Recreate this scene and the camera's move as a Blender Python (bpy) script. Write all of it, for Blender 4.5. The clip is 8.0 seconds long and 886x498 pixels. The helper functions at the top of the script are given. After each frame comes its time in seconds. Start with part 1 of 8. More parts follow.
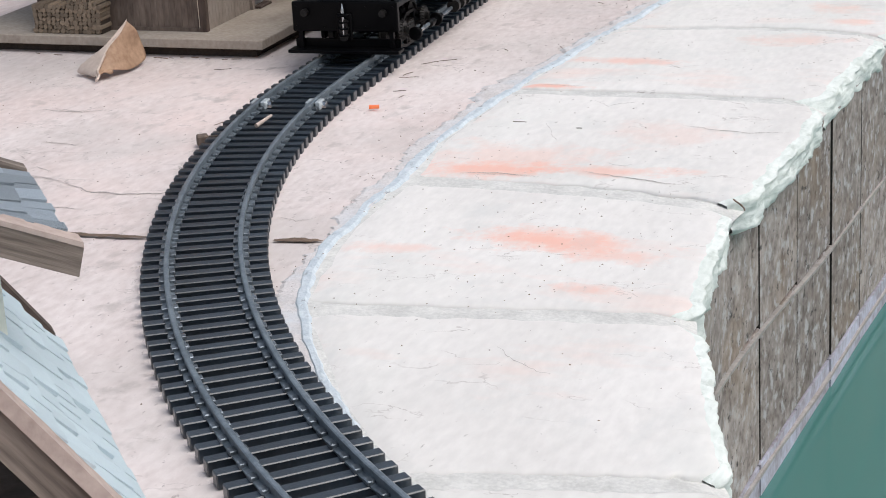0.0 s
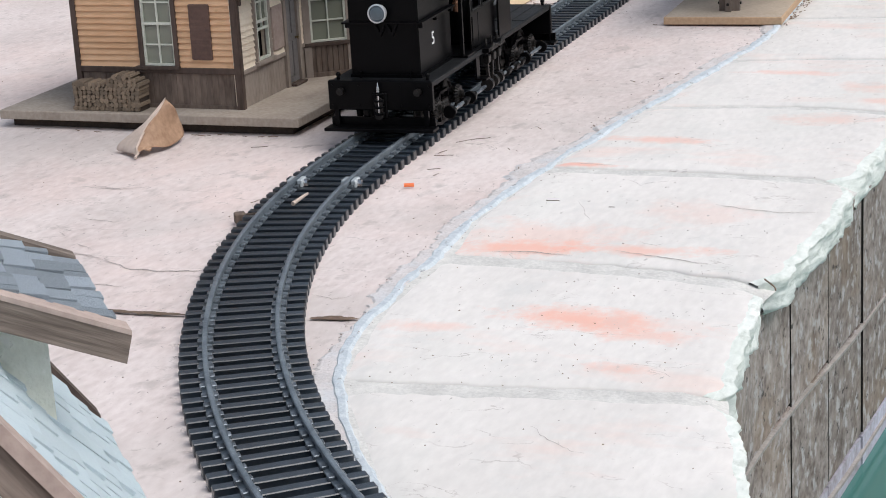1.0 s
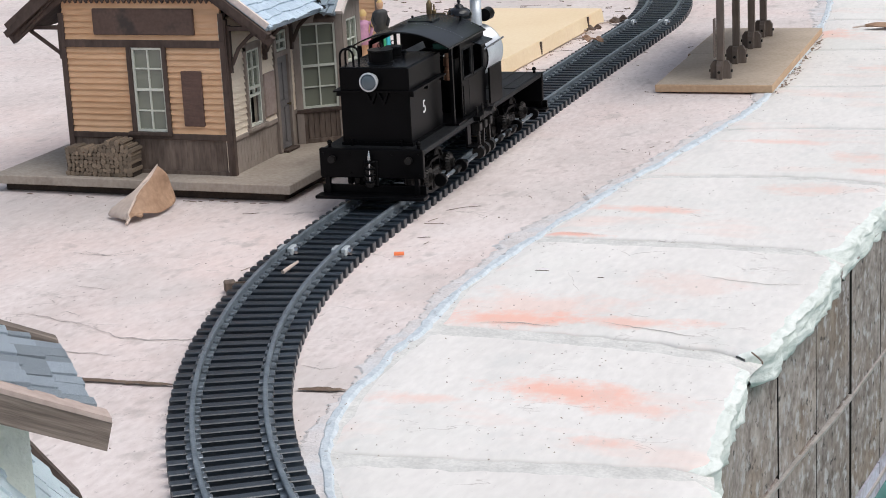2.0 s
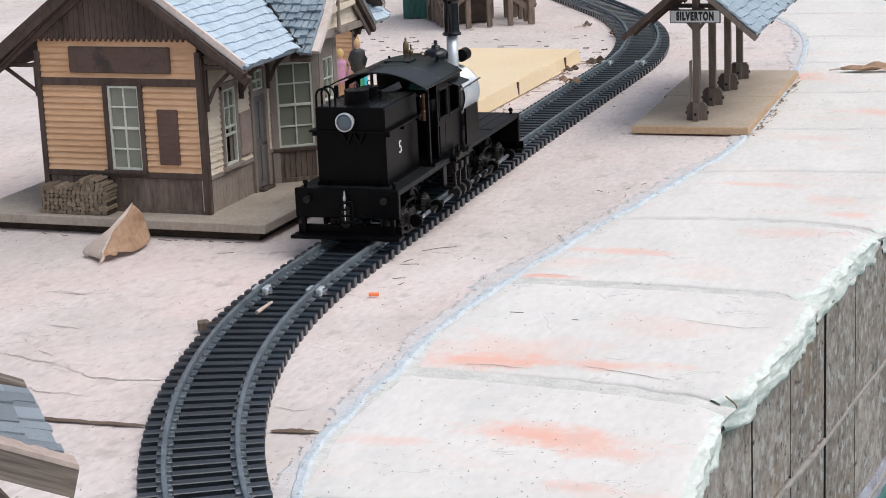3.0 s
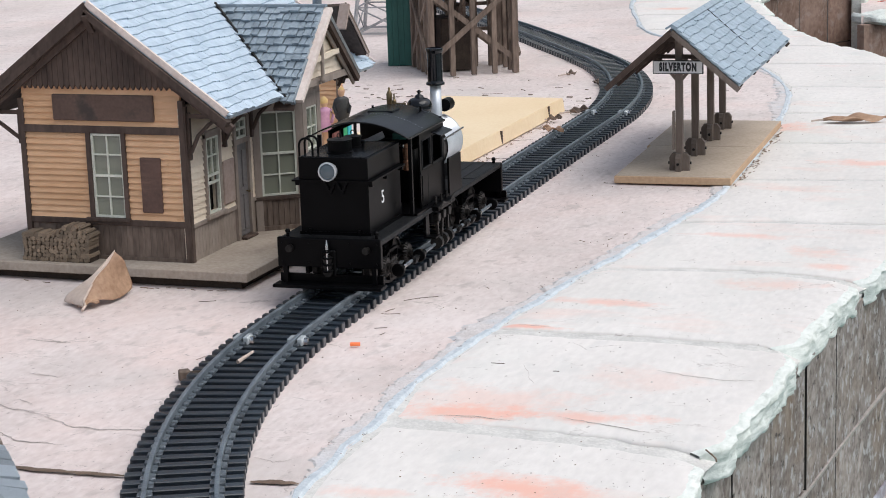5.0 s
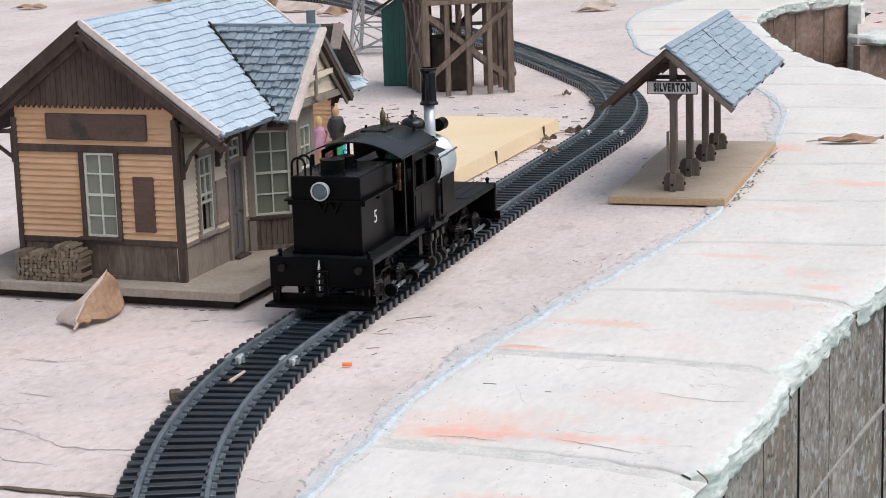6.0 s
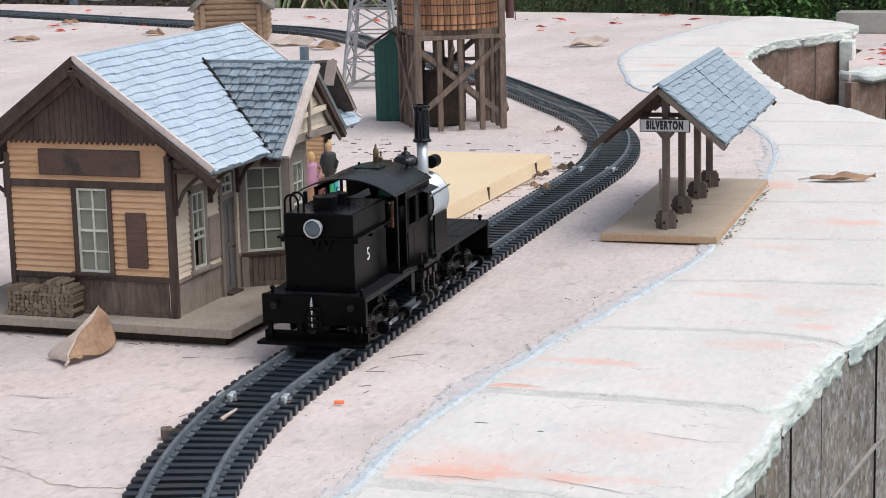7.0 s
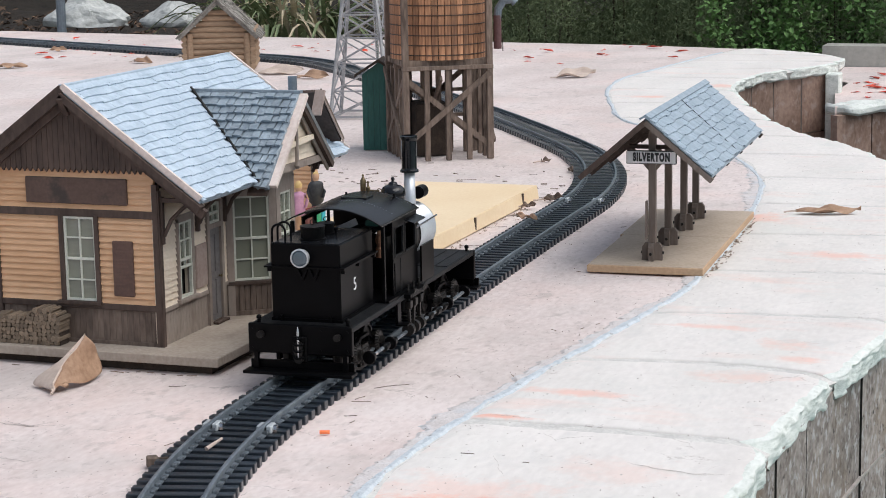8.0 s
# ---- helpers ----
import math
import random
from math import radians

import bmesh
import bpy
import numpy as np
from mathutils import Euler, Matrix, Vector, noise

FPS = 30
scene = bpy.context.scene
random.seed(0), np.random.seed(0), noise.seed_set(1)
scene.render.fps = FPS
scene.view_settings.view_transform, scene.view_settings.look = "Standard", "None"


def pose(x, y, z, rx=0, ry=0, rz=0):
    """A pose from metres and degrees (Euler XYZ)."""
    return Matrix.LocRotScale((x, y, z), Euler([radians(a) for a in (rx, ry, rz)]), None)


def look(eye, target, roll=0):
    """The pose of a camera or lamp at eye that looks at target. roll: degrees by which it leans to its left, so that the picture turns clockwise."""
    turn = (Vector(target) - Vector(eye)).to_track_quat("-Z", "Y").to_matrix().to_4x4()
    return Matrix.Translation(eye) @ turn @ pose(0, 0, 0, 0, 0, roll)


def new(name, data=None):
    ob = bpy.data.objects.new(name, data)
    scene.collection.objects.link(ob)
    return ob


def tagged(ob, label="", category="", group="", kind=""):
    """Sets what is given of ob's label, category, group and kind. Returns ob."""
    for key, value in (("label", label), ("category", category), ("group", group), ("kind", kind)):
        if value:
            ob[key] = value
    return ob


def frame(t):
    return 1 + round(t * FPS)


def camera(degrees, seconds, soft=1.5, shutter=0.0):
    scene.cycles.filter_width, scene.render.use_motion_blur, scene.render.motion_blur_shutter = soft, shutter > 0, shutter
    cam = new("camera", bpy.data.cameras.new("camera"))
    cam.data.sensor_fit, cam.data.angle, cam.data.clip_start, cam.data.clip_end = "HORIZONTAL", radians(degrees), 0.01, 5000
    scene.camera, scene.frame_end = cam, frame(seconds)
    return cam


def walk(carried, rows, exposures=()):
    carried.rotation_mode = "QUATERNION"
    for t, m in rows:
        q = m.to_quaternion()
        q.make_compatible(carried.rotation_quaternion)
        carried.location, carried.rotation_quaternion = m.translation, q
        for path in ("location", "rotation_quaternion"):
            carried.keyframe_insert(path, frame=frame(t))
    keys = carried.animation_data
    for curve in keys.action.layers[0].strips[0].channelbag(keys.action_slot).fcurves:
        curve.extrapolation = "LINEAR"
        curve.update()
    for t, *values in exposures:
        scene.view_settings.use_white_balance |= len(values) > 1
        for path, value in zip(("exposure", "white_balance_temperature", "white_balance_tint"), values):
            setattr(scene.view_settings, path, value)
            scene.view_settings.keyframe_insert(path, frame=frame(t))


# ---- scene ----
cam = camera(25.0, 8.0, 0.95)
PATH = [
    (0, (0.7995, -1.6532, 0.4136), (0.4613, -0.7670, 0.0969), -3.31),
    (0.5, (0.8006, -1.6605, 0.4199), (0.4514, -0.7724, 0.1212), -3.43),
    (1, (0.8032, -1.6675, 0.4251), (0.4484, -0.7763, 0.1423), -3.37),
    (1.5, (0.8086, -1.6679, 0.4320), (0.4526, -0.7728, 0.1638), -3.19),
    (3, (0.8100, -1.6627, 0.4390), (0.4655, -0.7547, 0.2004), -2.44),
    (3.5, (0.8123, -1.6623, 0.4392), (0.4716, -0.7512, 0.2070), -2.20),
    (4, (0.8120, -1.6649, 0.4446), (0.4730, -0.7519, 0.2174), -2.11),
    (4.5, (0.8117, -1.6640, 0.4448), (0.4732, -0.7496, 0.2229), -2.04),
    (6, (0.8165, -1.6577, 0.4439), (0.4786, -0.7398, 0.2361), -1.86),
    (6.5, (0.8156, -1.6560, 0.4452), (0.4796, -0.7357, 0.2446), -1.66),
    (7, (0.8145, -1.6573, 0.4494), (0.4804, -0.7346, 0.2570), -1.50),
    (7.5, (0.8163, -1.6590, 0.4504), (0.4850, -0.7336, 0.2660), -1.29),
    (8, (0.8148, -1.6601, 0.4511), (0.4867, -0.7324, 0.2729), -1.04),
]
EXPOSURE = 0.34
walk(cam, [(t, look(eye, target, roll)) for t, eye, target, roll in PATH], [(0, EXPOSURE, 6420, 9), (8, EXPOSURE, 6420, 9)])

# ---- light: bright overcast sky, a wide soft sun from the camera's right ----
world = bpy.data.worlds.new("sky")
scene.world = world
world.use_nodes = True
wn = world.node_tree
sky = wn.nodes.new("ShaderNodeTexSky")
sky.sky_type, sky.sun_disc = "NISHITA", False
sky.sun_elevation, sky.sun_rotation = radians(57), radians(62)
sky.air_density, sky.dust_density = 1.0, 3.0
haze = wn.nodes.new("ShaderNodeHueSaturation")
haze.inputs["Saturation"].default_value = 0.55
wn.links.new(sky.outputs["Color"], haze.inputs["Color"])
wn.links.new(haze.outputs["Color"], wn.nodes["Background"].inputs["Color"])
wn.nodes["Background"].inputs["Strength"].default_value = 0.12
sun = new("sun", bpy.data.lights.new("sun", "SUN"))
sun.data.energy, sun.data.angle, sun.data.color = 1.3, radians(45), (1.0, 0.97, 0.94)
sun.matrix_world = look((3.6, -1.6, 6.0), (0.0, 0.3, 0.0))


# ---- materials ----
def mat(name, colors, rough=0.8, metal=0.0, scale=40.0, fine=300.0, bump=0.3, stretch=(1, 1, 1), vary=0.0, spec=0.5, depth=0.002, coat=0.0, placed=False):
    """Two colours mixed by coarse and fine noise, a relief from the fine one, and a small change from piece to piece."""
    m = bpy.data.materials.new(name)
    m.use_nodes = True
    nt, n = m.node_tree, m.node_tree.nodes
    b = n["Principled BSDF"]
    b.inputs["Roughness"].default_value, b.inputs["Metallic"].default_value = rough, metal
    b.inputs["Specular IOR Level"].default_value = spec
    b.inputs["Coat Weight"].default_value = coat
    tc, mp = n.new("ShaderNodeTexCoord"), n.new("ShaderNodeMapping")
    mp.inputs["Scale"].default_value = stretch
    nt.links.new(n.new("ShaderNodeNewGeometry").outputs["Position"] if placed else tc.outputs["Object"], mp.inputs["Vector"])
    c, f = n.new("ShaderNodeTexNoise"), n.new("ShaderNodeTexNoise")
    c.inputs["Scale"].default_value, c.inputs["Detail"].default_value = scale, 6
    f.inputs["Scale"].default_value, f.inputs["Detail"].default_value = fine, 8
    for t in (c, f):
        nt.links.new(mp.outputs["Vector"], t.inputs["Vector"])
    add = n.new("ShaderNodeMath")
    add.operation = "MULTIPLY_ADD"
    add.inputs[1].default_value = 0.45
    nt.links.new(f.outputs["Fac"], add.inputs[0])
    half = n.new("ShaderNodeMath")
    half.operation = "MULTIPLY"
    half.inputs[1].default_value = 0.55
    nt.links.new(c.outputs["Fac"], half.inputs[0])
    nt.links.new(half.outputs[0], add.inputs[2])
    ramp = n.new("ShaderNodeValToRGB")
    ramp.color_ramp.elements[0].position, ramp.color_ramp.elements[1].position = 0.36, 0.64
    ramp.color_ramp.elements[0].color, ramp.color_ramp.elements[1].color = (*colors[0], 1), (*colors[1], 1)
    nt.links.new(add.outputs[0], ramp.inputs["Fac"])
    out = ramp.outputs["Color"]
    if vary:
        info, hsv, mr = n.new("ShaderNodeObjectInfo"), n.new("ShaderNodeHueSaturation"), n.new("ShaderNodeMapRange")
        mr.inputs["To Min"].default_value, mr.inputs["To Max"].default_value = 1 - vary, 1 + vary
        nt.links.new(info.outputs["Random"], mr.inputs["Value"])
        nt.links.new(mr.outputs["Result"], hsv.inputs["Value"])
        nt.links.new(out, hsv.inputs["Color"])
        out = hsv.outputs["Color"]
    nt.links.new(out, b.inputs["Base Color"])
    bp = n.new("ShaderNodeBump")
    bp.inputs["Strength"].default_value, bp.inputs["Distance"].default_value = bump, depth
    nt.links.new(add.outputs[0], bp.inputs["Height"])
    nt.links.new(bp.outputs["Normal"], b.inputs["Normal"])
    return m


def stained(m, color, scale, low, high, strength, stretch=(1, 1, 1), offset=(0, 0, 0)):
    """Lays patches of another colour, with a shape of their own, over a material."""
    nt, n = m.node_tree, m.node_tree.nodes
    b = n["Principled BSDF"]
    src = b.inputs["Base Color"].links[0].from_socket
    tc, mp, tex, ramp = n.new("ShaderNodeTexCoord"), n.new("ShaderNodeMapping"), n.new("ShaderNodeTexNoise"), n.new("ShaderNodeMapRange")
    mp.inputs["Scale"].default_value, mp.inputs["Location"].default_value = stretch, offset
    tex.inputs["Scale"].default_value, tex.inputs["Detail"].default_value, tex.inputs["Roughness"].default_value = scale, 7, 0.6
    ramp.inputs["From Min"].default_value, ramp.inputs["From Max"].default_value, ramp.inputs["To Max"].default_value = low, high, strength
    mix = n.new("ShaderNodeMix")
    mix.data_type = "RGBA"
    nt.links.new(tc.outputs["Object"], mp.inputs["Vector"])
    nt.links.new(mp.outputs["Vector"], tex.inputs["Vector"])
    nt.links.new(tex.outputs["Fac"], ramp.inputs["Value"])
    nt.links.new(ramp.outputs["Result"], mix.inputs["Factor"])
    nt.links.new(src, mix.inputs[6])
    mix.inputs[7].default_value = (*color, 1)
    nt.links.new(mix.outputs[2], b.inputs["Base Color"])
    return m


def patch(m, color, x, y, rx, ry, strength, ragged=0.5):
    """One stain with a ragged outline at a place of its own."""
    nt, n = m.node_tree, m.node_tree.nodes
    b = n["Principled BSDF"]
    src = b.inputs["Base Color"].links[0].from_socket
    tc, mp, tex, sep, add, ramp = (n.new("ShaderNode" + k) for k in ("TexCoord", "Mapping", "TexNoise", "VectorMath", "Math", "MapRange"))
    mp.vector_type = "TEXTURE"
    mp.inputs["Location"].default_value, mp.inputs["Scale"].default_value = (x, y, 0), (rx, ry, 1)
    tex.inputs["Scale"].default_value, tex.inputs["Detail"].default_value, tex.inputs["Roughness"].default_value = 26, 8, 0.72
    sep.operation, add.operation = "LENGTH", "MULTIPLY_ADD"
    add.inputs[1].default_value = ragged * 3
    ramp.inputs["From Min"].default_value, ramp.inputs["From Max"].default_value = 1.0 + ragged * 1.5, 0.25 + ragged * 1.5
    ramp.inputs["To Max"].default_value = strength
    mix = n.new("ShaderNodeMix")
    mix.data_type = "RGBA"
    nt.links.new(tc.outputs["Object"], mp.inputs["Vector"])
    nt.links.new(tc.outputs["Object"], tex.inputs["Vector"])
    nt.links.new(mp.outputs["Vector"], sep.inputs[0])
    nt.links.new(tex.outputs["Fac"], add.inputs[0])
    nt.links.new(sep.outputs["Value"], add.inputs[2])
    nt.links.new(add.outputs[0], ramp.inputs["Value"])
    nt.links.new(ramp.outputs["Result"], mix.inputs["Factor"])
    nt.links.new(src, mix.inputs[6])
    mix.inputs[7].default_value = (*color, 1)
    nt.links.new(mix.outputs[2], b.inputs["Base Color"])
    return m


def cracked(m, color, scale, width, strength, offset=(0, 0, 0), warp=0.15, gate_at=0.56):
    """Thin broken crack lines over a material, sunk a little."""
    nt, n = m.node_tree, m.node_tree.nodes
    b = n["Principled BSDF"]
    src = b.inputs["Base Color"].links[0].from_socket
    tc, mp, wob, vor, gate = (n.new("ShaderNode" + k) for k in ("TexCoord", "Mapping", "TexNoise", "TexVoronoi", "TexNoise"))
    mp.inputs["Location"].default_value, mp.inputs["Scale"].default_value = offset, (1, 2.2, 1)
    wob.inputs["Scale"].default_value, wob.inputs["Detail"].default_value = scale * 2, 5
    vor.feature = "DISTANCE_TO_EDGE"
    vor.inputs["Scale"].default_value = scale
    gate.inputs["Scale"].default_value = scale * 1.3
    vm, sc = n.new("ShaderNodeVectorMath"), n.new("ShaderNodeVectorMath")
    sc.operation, vm.operation = "SCALE", "ADD"
    sc.inputs["Scale"].default_value = warp
    nt.links.new(tc.outputs["Object"], mp.inputs["Vector"])
    nt.links.new(mp.outputs["Vector"], wob.inputs["Vector"])
    nt.links.new(mp.outputs["Vector"], gate.inputs["Vector"])
    nt.links.new(wob.outputs["Color"], sc.inputs[0])
    nt.links.new(mp.outputs["Vector"], vm.inputs[0])
    nt.links.new(sc.outputs[0], vm.inputs[1])
    nt.links.new(vm.outputs[0], vor.inputs["Vector"])
    line, part_, mul = n.new("ShaderNodeMapRange"), n.new("ShaderNodeMapRange"), n.new("ShaderNodeMath")
    line.inputs["From Min"].default_value, line.inputs["From Max"].default_value = width, 0.0
    part_.inputs["From Min"].default_value, part_.inputs["From Max"].default_value, part_.inputs["To Max"].default_value = gate_at, gate_at + 0.08, strength
    mul.operation = "MULTIPLY"
    nt.links.new(vor.outputs["Distance"], line.inputs["Value"])
    nt.links.new(gate.outputs["Fac"], part_.inputs["Value"])
    nt.links.new(line.outputs["Result"], mul.inputs[0])
    nt.links.new(part_.outputs["Result"], mul.inputs[1])
    mix = n.new("ShaderNodeMix")
    mix.data_type = "RGBA"
    nt.links.new(mul.outputs[0], mix.inputs["Factor"])
    nt.links.new(src, mix.inputs[6])
    mix.inputs[7].default_value = (*color, 1)
    nt.links.new(mix.outputs[2], b.inputs["Base Color"])
    return m


M_CONCRETE = stained(mat("pink_concrete", ((0.58, 0.495, 0.47), (0.75, 0.675, 0.65)), 0.9, 0, 7, 180, 0.5, (1, 0.45, 1), depth=0.002), (0.78, 0.565, 0.505), 2.3, 0.50, 0.72, 0.45)
M_CONCRETE = stained(M_CONCRETE, (0.53, 0.485, 0.46), 5.0, 0.50, 0.64, 0.45, (1, 1, 1), (2, 8, 0))
M_CONCRETE = stained(M_CONCRETE, (0.36, 0.31, 0.29), 60, 0.57, 0.70, 0.4, (1, 0.45, 1), (5, 2, 0))
M_CONCRETE = stained(M_CONCRETE, (0.30, 0.25, 0.235), 230, 0.64, 0.69, 0.65, (1, 0.5, 1), (3, 1, 0))
M_CONCRETE = stained(M_CONCRETE, (0.33, 0.29, 0.27), 24, 0.60, 0.68, 0.4, (1, 0.8, 1), (6, 3, 0))
M_CONCRETE = cracked(M_CONCRETE, (0.26, 0.215, 0.195), 6.0, 0.010, 0.6, gate_at=0.55)
M_CONCRETE = cracked(M_CONCRETE, (0.33, 0.28, 0.255), 17.0, 0.020, 0.55, (4.0, 1.1, 0), 0.10, 0.56)
M_CAP = stained(mat("white_stone", ((0.685, 0.655, 0.625), (0.80, 0.768, 0.735)), 0.85, 0, 9, 160, 0.4, (1, 0.4, 1), depth=0.0015), (0.84, 0.52, 0.43), 4.4, 0.57, 0.74, 0.42, (1, 2.2, 1), (1.7, 0.4, 0))
for _x, _y, _rx, _ry, _k in ((0.424, -0.466, 0.060, 0.020, 0.80), (0.410, -0.468, 0.030, 0.010, 0.5), (0.474, -0.490, 0.034, 0.012, 0.5), (0.474, -0.556, 0.020, 0.010, 0.6), (0.325, -0.500, 0.034, 0.010, 0.40),
                             (0.325, -0.315, 0.058, 0.017, 0.85), (0.420, -0.309, 0.058, 0.014, 0.65), (0.335, -0.280, 0.075, 0.030, 0.35), (0.440, -0.200, 0.045, 0.030, 0.22),
                             (0.345, 0.026, 0.050, 0.012, 0.60), (0.300, -0.071, 0.034, 0.0045, 0.9), (0.470, 0.125, 0.050, 0.018, 0.45), (0.405, 0.324, 0.050, 0.010, 0.55), (0.490, 0.262, 0.030, 0.020, 0.5),
                             (0.515, 0.205, 0.020, 0.012, 0.5), (0.470, 0.760, 0.060, 0.020, 0.55), (0.335, 1.015, 0.032, 0.030, 0.7), (-0.190, 2.520, 0.040, 0.018, 0.6), (-0.090, 2.770, 0.045, 0.035, 0.7)):
    M_CAP = patch(M_CAP, (0.84, 0.46, 0.36), _x, _y, _rx * 1.15, _ry * 1.45, _k * 0.95, 1.0)
M_CAP = stained(M_CAP, (0.64, 0.66, 0.62), 7, 0.50, 0.70, 0.4, (1, 0.5, 1), (4, 6, 0))
M_CAP = stained(M_CAP, (0.42, 0.39, 0.36), 190, 0.665, 0.715, 0.85, (1, 0.5, 1), (7, 2, 0))
M_CAP = cracked(M_CAP, (0.34, 0.29, 0.26), 5.0, 0.005, 0.6, (2.0, 0.7, 0), 0.12, 0.60)
M_CAP = cracked(M_CAP, (0.36, 0.31, 0.28), 11.0, 0.010, 0.7, (5.0, 3.7, 0), 0.10, 0.56)
M_CAP = stained(M_CAP, (0.60, 0.60, 0.58), 26, 0.55, 0.72, 0.5, (1, 0.5, 1), (9, 2, 0))
M_EDGE = mat("rough_stone_edge", ((0.60, 0.645, 0.60), (0.82, 0.845, 0.81)), 0.9, 0, 60, 260, 0.5, (1, 0.35, 1.6), depth=0.003)
M_EDGE = stained(M_EDGE, (0.44, 0.48, 0.43), 110, 0.56, 0.67, 0.6, (1, 0.6, 1.3))
M_MORTAR = mat("grey_mortar", ((0.53, 0.52, 0.495), (0.74, 0.725, 0.69)), 0.95, 0, 45, 420, 0.6)
M_CRACK = mat("dark_crack", ((0.24, 0.205, 0.185), (0.50, 0.45, 0.42)), 0.95, 0, 120, 500, 0.3)
M_WORN = mat("worn_concrete_crack", ((0.30, 0.255, 0.235), (0.50, 0.44, 0.415)), 0.95, 0, 120, 500, 0.3)
M_BLUE = stained(mat("blue_grey_mortar", ((0.44, 0.50, 0.55), (0.62, 0.665, 0.695)), 0.95, 0, 90, 400, 0.8), (0.20, 0.19, 0.185), 150, 0.60, 0.68, 0.7, (1, 0.5, 1))
# near-black stands in for the shade in the gaps between planks
M_GAPSHADE = mat("dark_gap_shade", ((0.012, 0.010, 0.009), (0.03, 0.026, 0.023)), 0.95)
M_PLANK = mat("weathered_plank_wall", ((0.145, 0.115, 0.100), (0.42, 0.365, 0.335)), 0.9, 0, 130, 420, 0.8, (1, 0.32, 0.36), 0.2)
M_PLANK = stained(M_PLANK, (0.26, 0.185, 0.125), 16, 0.5, 0.66, 0.6, (1, 0.5, 0.5))
M_PLANK = stained(M_PLANK, (0.50, 0.485, 0.485), 260, 0.53, 0.64, 0.8, (1, 0.30, 0.30), (4, 1, 0))
M_PLANK = stained(M_PLANK, (0.025, 0.020, 0.018), 300, 0.60, 0.68, 0.85, (1, 0.30, 0.40), (1, 6, 0))
M_PANEL = stained(mat("warm_brown_panel", ((0.17, 0.105, 0.078), (0.34, 0.235, 0.185)), 0.9, 0, 22, 160, 0.6, (1, 0.5, 0.5), 0.15), (0.42, 0.36, 0.33), 40, 0.54, 0.68, 0.5)
M_BATTEN = mat("pale_batten", ((0.28, 0.255, 0.235), (0.43, 0.40, 0.375)), 0.85, 0, 60, 400)
M_BAND = mat("lilac_grey_band", ((0.30, 0.27, 0.29), (0.55, 0.56, 0.66)), 0.8, 0, 25, 150)
M_RAIL = mat("dull_grey_rail", ((0.125, 0.152, 0.176), (0.25, 0.29, 0.325)), 0.36, 0.45, 60, 500, 0.1)
M_TIE = mat("black_plastic_tie", ((0.005, 0.009, 0.0135), (0.015, 0.024, 0.035)), 0.32, 0, 90, 700, 0.2, vary=0.25, spec=1.0)
# paler than the ties: small glints along the rails are put into this colour
M_CHAIR = mat("rail_chair", ((0.055, 0.065, 0.075), (0.22, 0.25, 0.28)), 0.28, 0.5, 90, 700, 0.2, vary=0.3)
M_CLAMP = mat("steel_clamp", ((0.42, 0.46, 0.48), (0.62, 0.66, 0.68)), 0.4, 0.35, 90, 700, 0.2)
M_BLACK = mat("satin_black_paint", ((0.0016, 0.0016, 0.0019), (0.0036, 0.0036, 0.0042)), 0.33, 0.0, 40, 900, 0.05, spec=0.075)
M_GLOSS = mat("gloss_black_enamel", ((0.003, 0.0035, 0.005), (0.006, 0.007, 0.010)), 0.12, 0.0, 40, 900, 0.02, spec=0.45)
M_ROOFBLACK = mat("dark_grey_cab_roof", ((0.004, 0.0045, 0.0055), (0.008, 0.009, 0.011)), 0.26, 0.0, 30, 900, 0.05, spec=0.22)
M_DECK = mat("black_deck", ((0.004, 0.0045, 0.005), (0.018, 0.019, 0.021)), 0.5, 0.0, 70, 600, 0.3, spec=0.16)
M_SILVER = mat("silver_smokebox_paint", ((0.52, 0.55, 0.58), (0.66, 0.69, 0.72)), 0.38, 0.5, 60, 700, 0.06)
M_RIM = mat("polished_lamp_rim", ((0.58, 0.60, 0.62), (0.70, 0.72, 0.74)), 0.28, 0.5, 60, 700, 0.05)
M_STEEL = mat("bright_steel", ((0.45, 0.46, 0.47), (0.65, 0.66, 0.67)), 0.25, 1.0, 60, 700, 0.05)
M_DARKSTEEL = mat("oiled_dark_steel", ((0.008, 0.0075, 0.0075), (0.035, 0.032, 0.030)), 0.42, 0.6, 90, 700, 0.2)
M_BRASS = mat("aged_brass", ((0.13, 0.092, 0.048), (0.27, 0.205, 0.12)), 0.35, 0.95, 60, 700, 0.1)
M_COPPER = mat("dull_copper", ((0.11, 0.055, 0.032), (0.22, 0.12, 0.075)), 0.45, 0.7, 60, 700, 0.1)
M_WHITE = mat("white_lettering", ((0.75, 0.75, 0.75), (0.82, 0.82, 0.82)), 0.6, 0, 50, 500, 0.05)
M_BOILER = mat("dark_boiler_jacket", ((0.010, 0.0095, 0.010), (0.024, 0.023, 0.024)), 0.28, 0.4, 40, 900, 0.05)
M_SIDING = stained(mat("ochre_clapboard", ((0.58, 0.345, 0.19), (0.71, 0.46, 0.28)), 0.75, 0, 25, 240, 0.25, (0.3, 1, 1), 0.06), (0.30, 0.17, 0.07), 60, 0.64, 0.74, 0.5)
M_CREAM = mat("pale_cream_clapboard", ((0.69, 0.58, 0.455), (0.81, 0.71, 0.575)), 0.8, 0, 25, 240, 0.25, vary=0.05)
M_BROWN = mat("dark_brown_trim", ((0.042, 0.026, 0.020), (0.098, 0.066, 0.052)), 0.75, 0, 40, 260, 0.4, (1, 1, 0.3), 0.1)
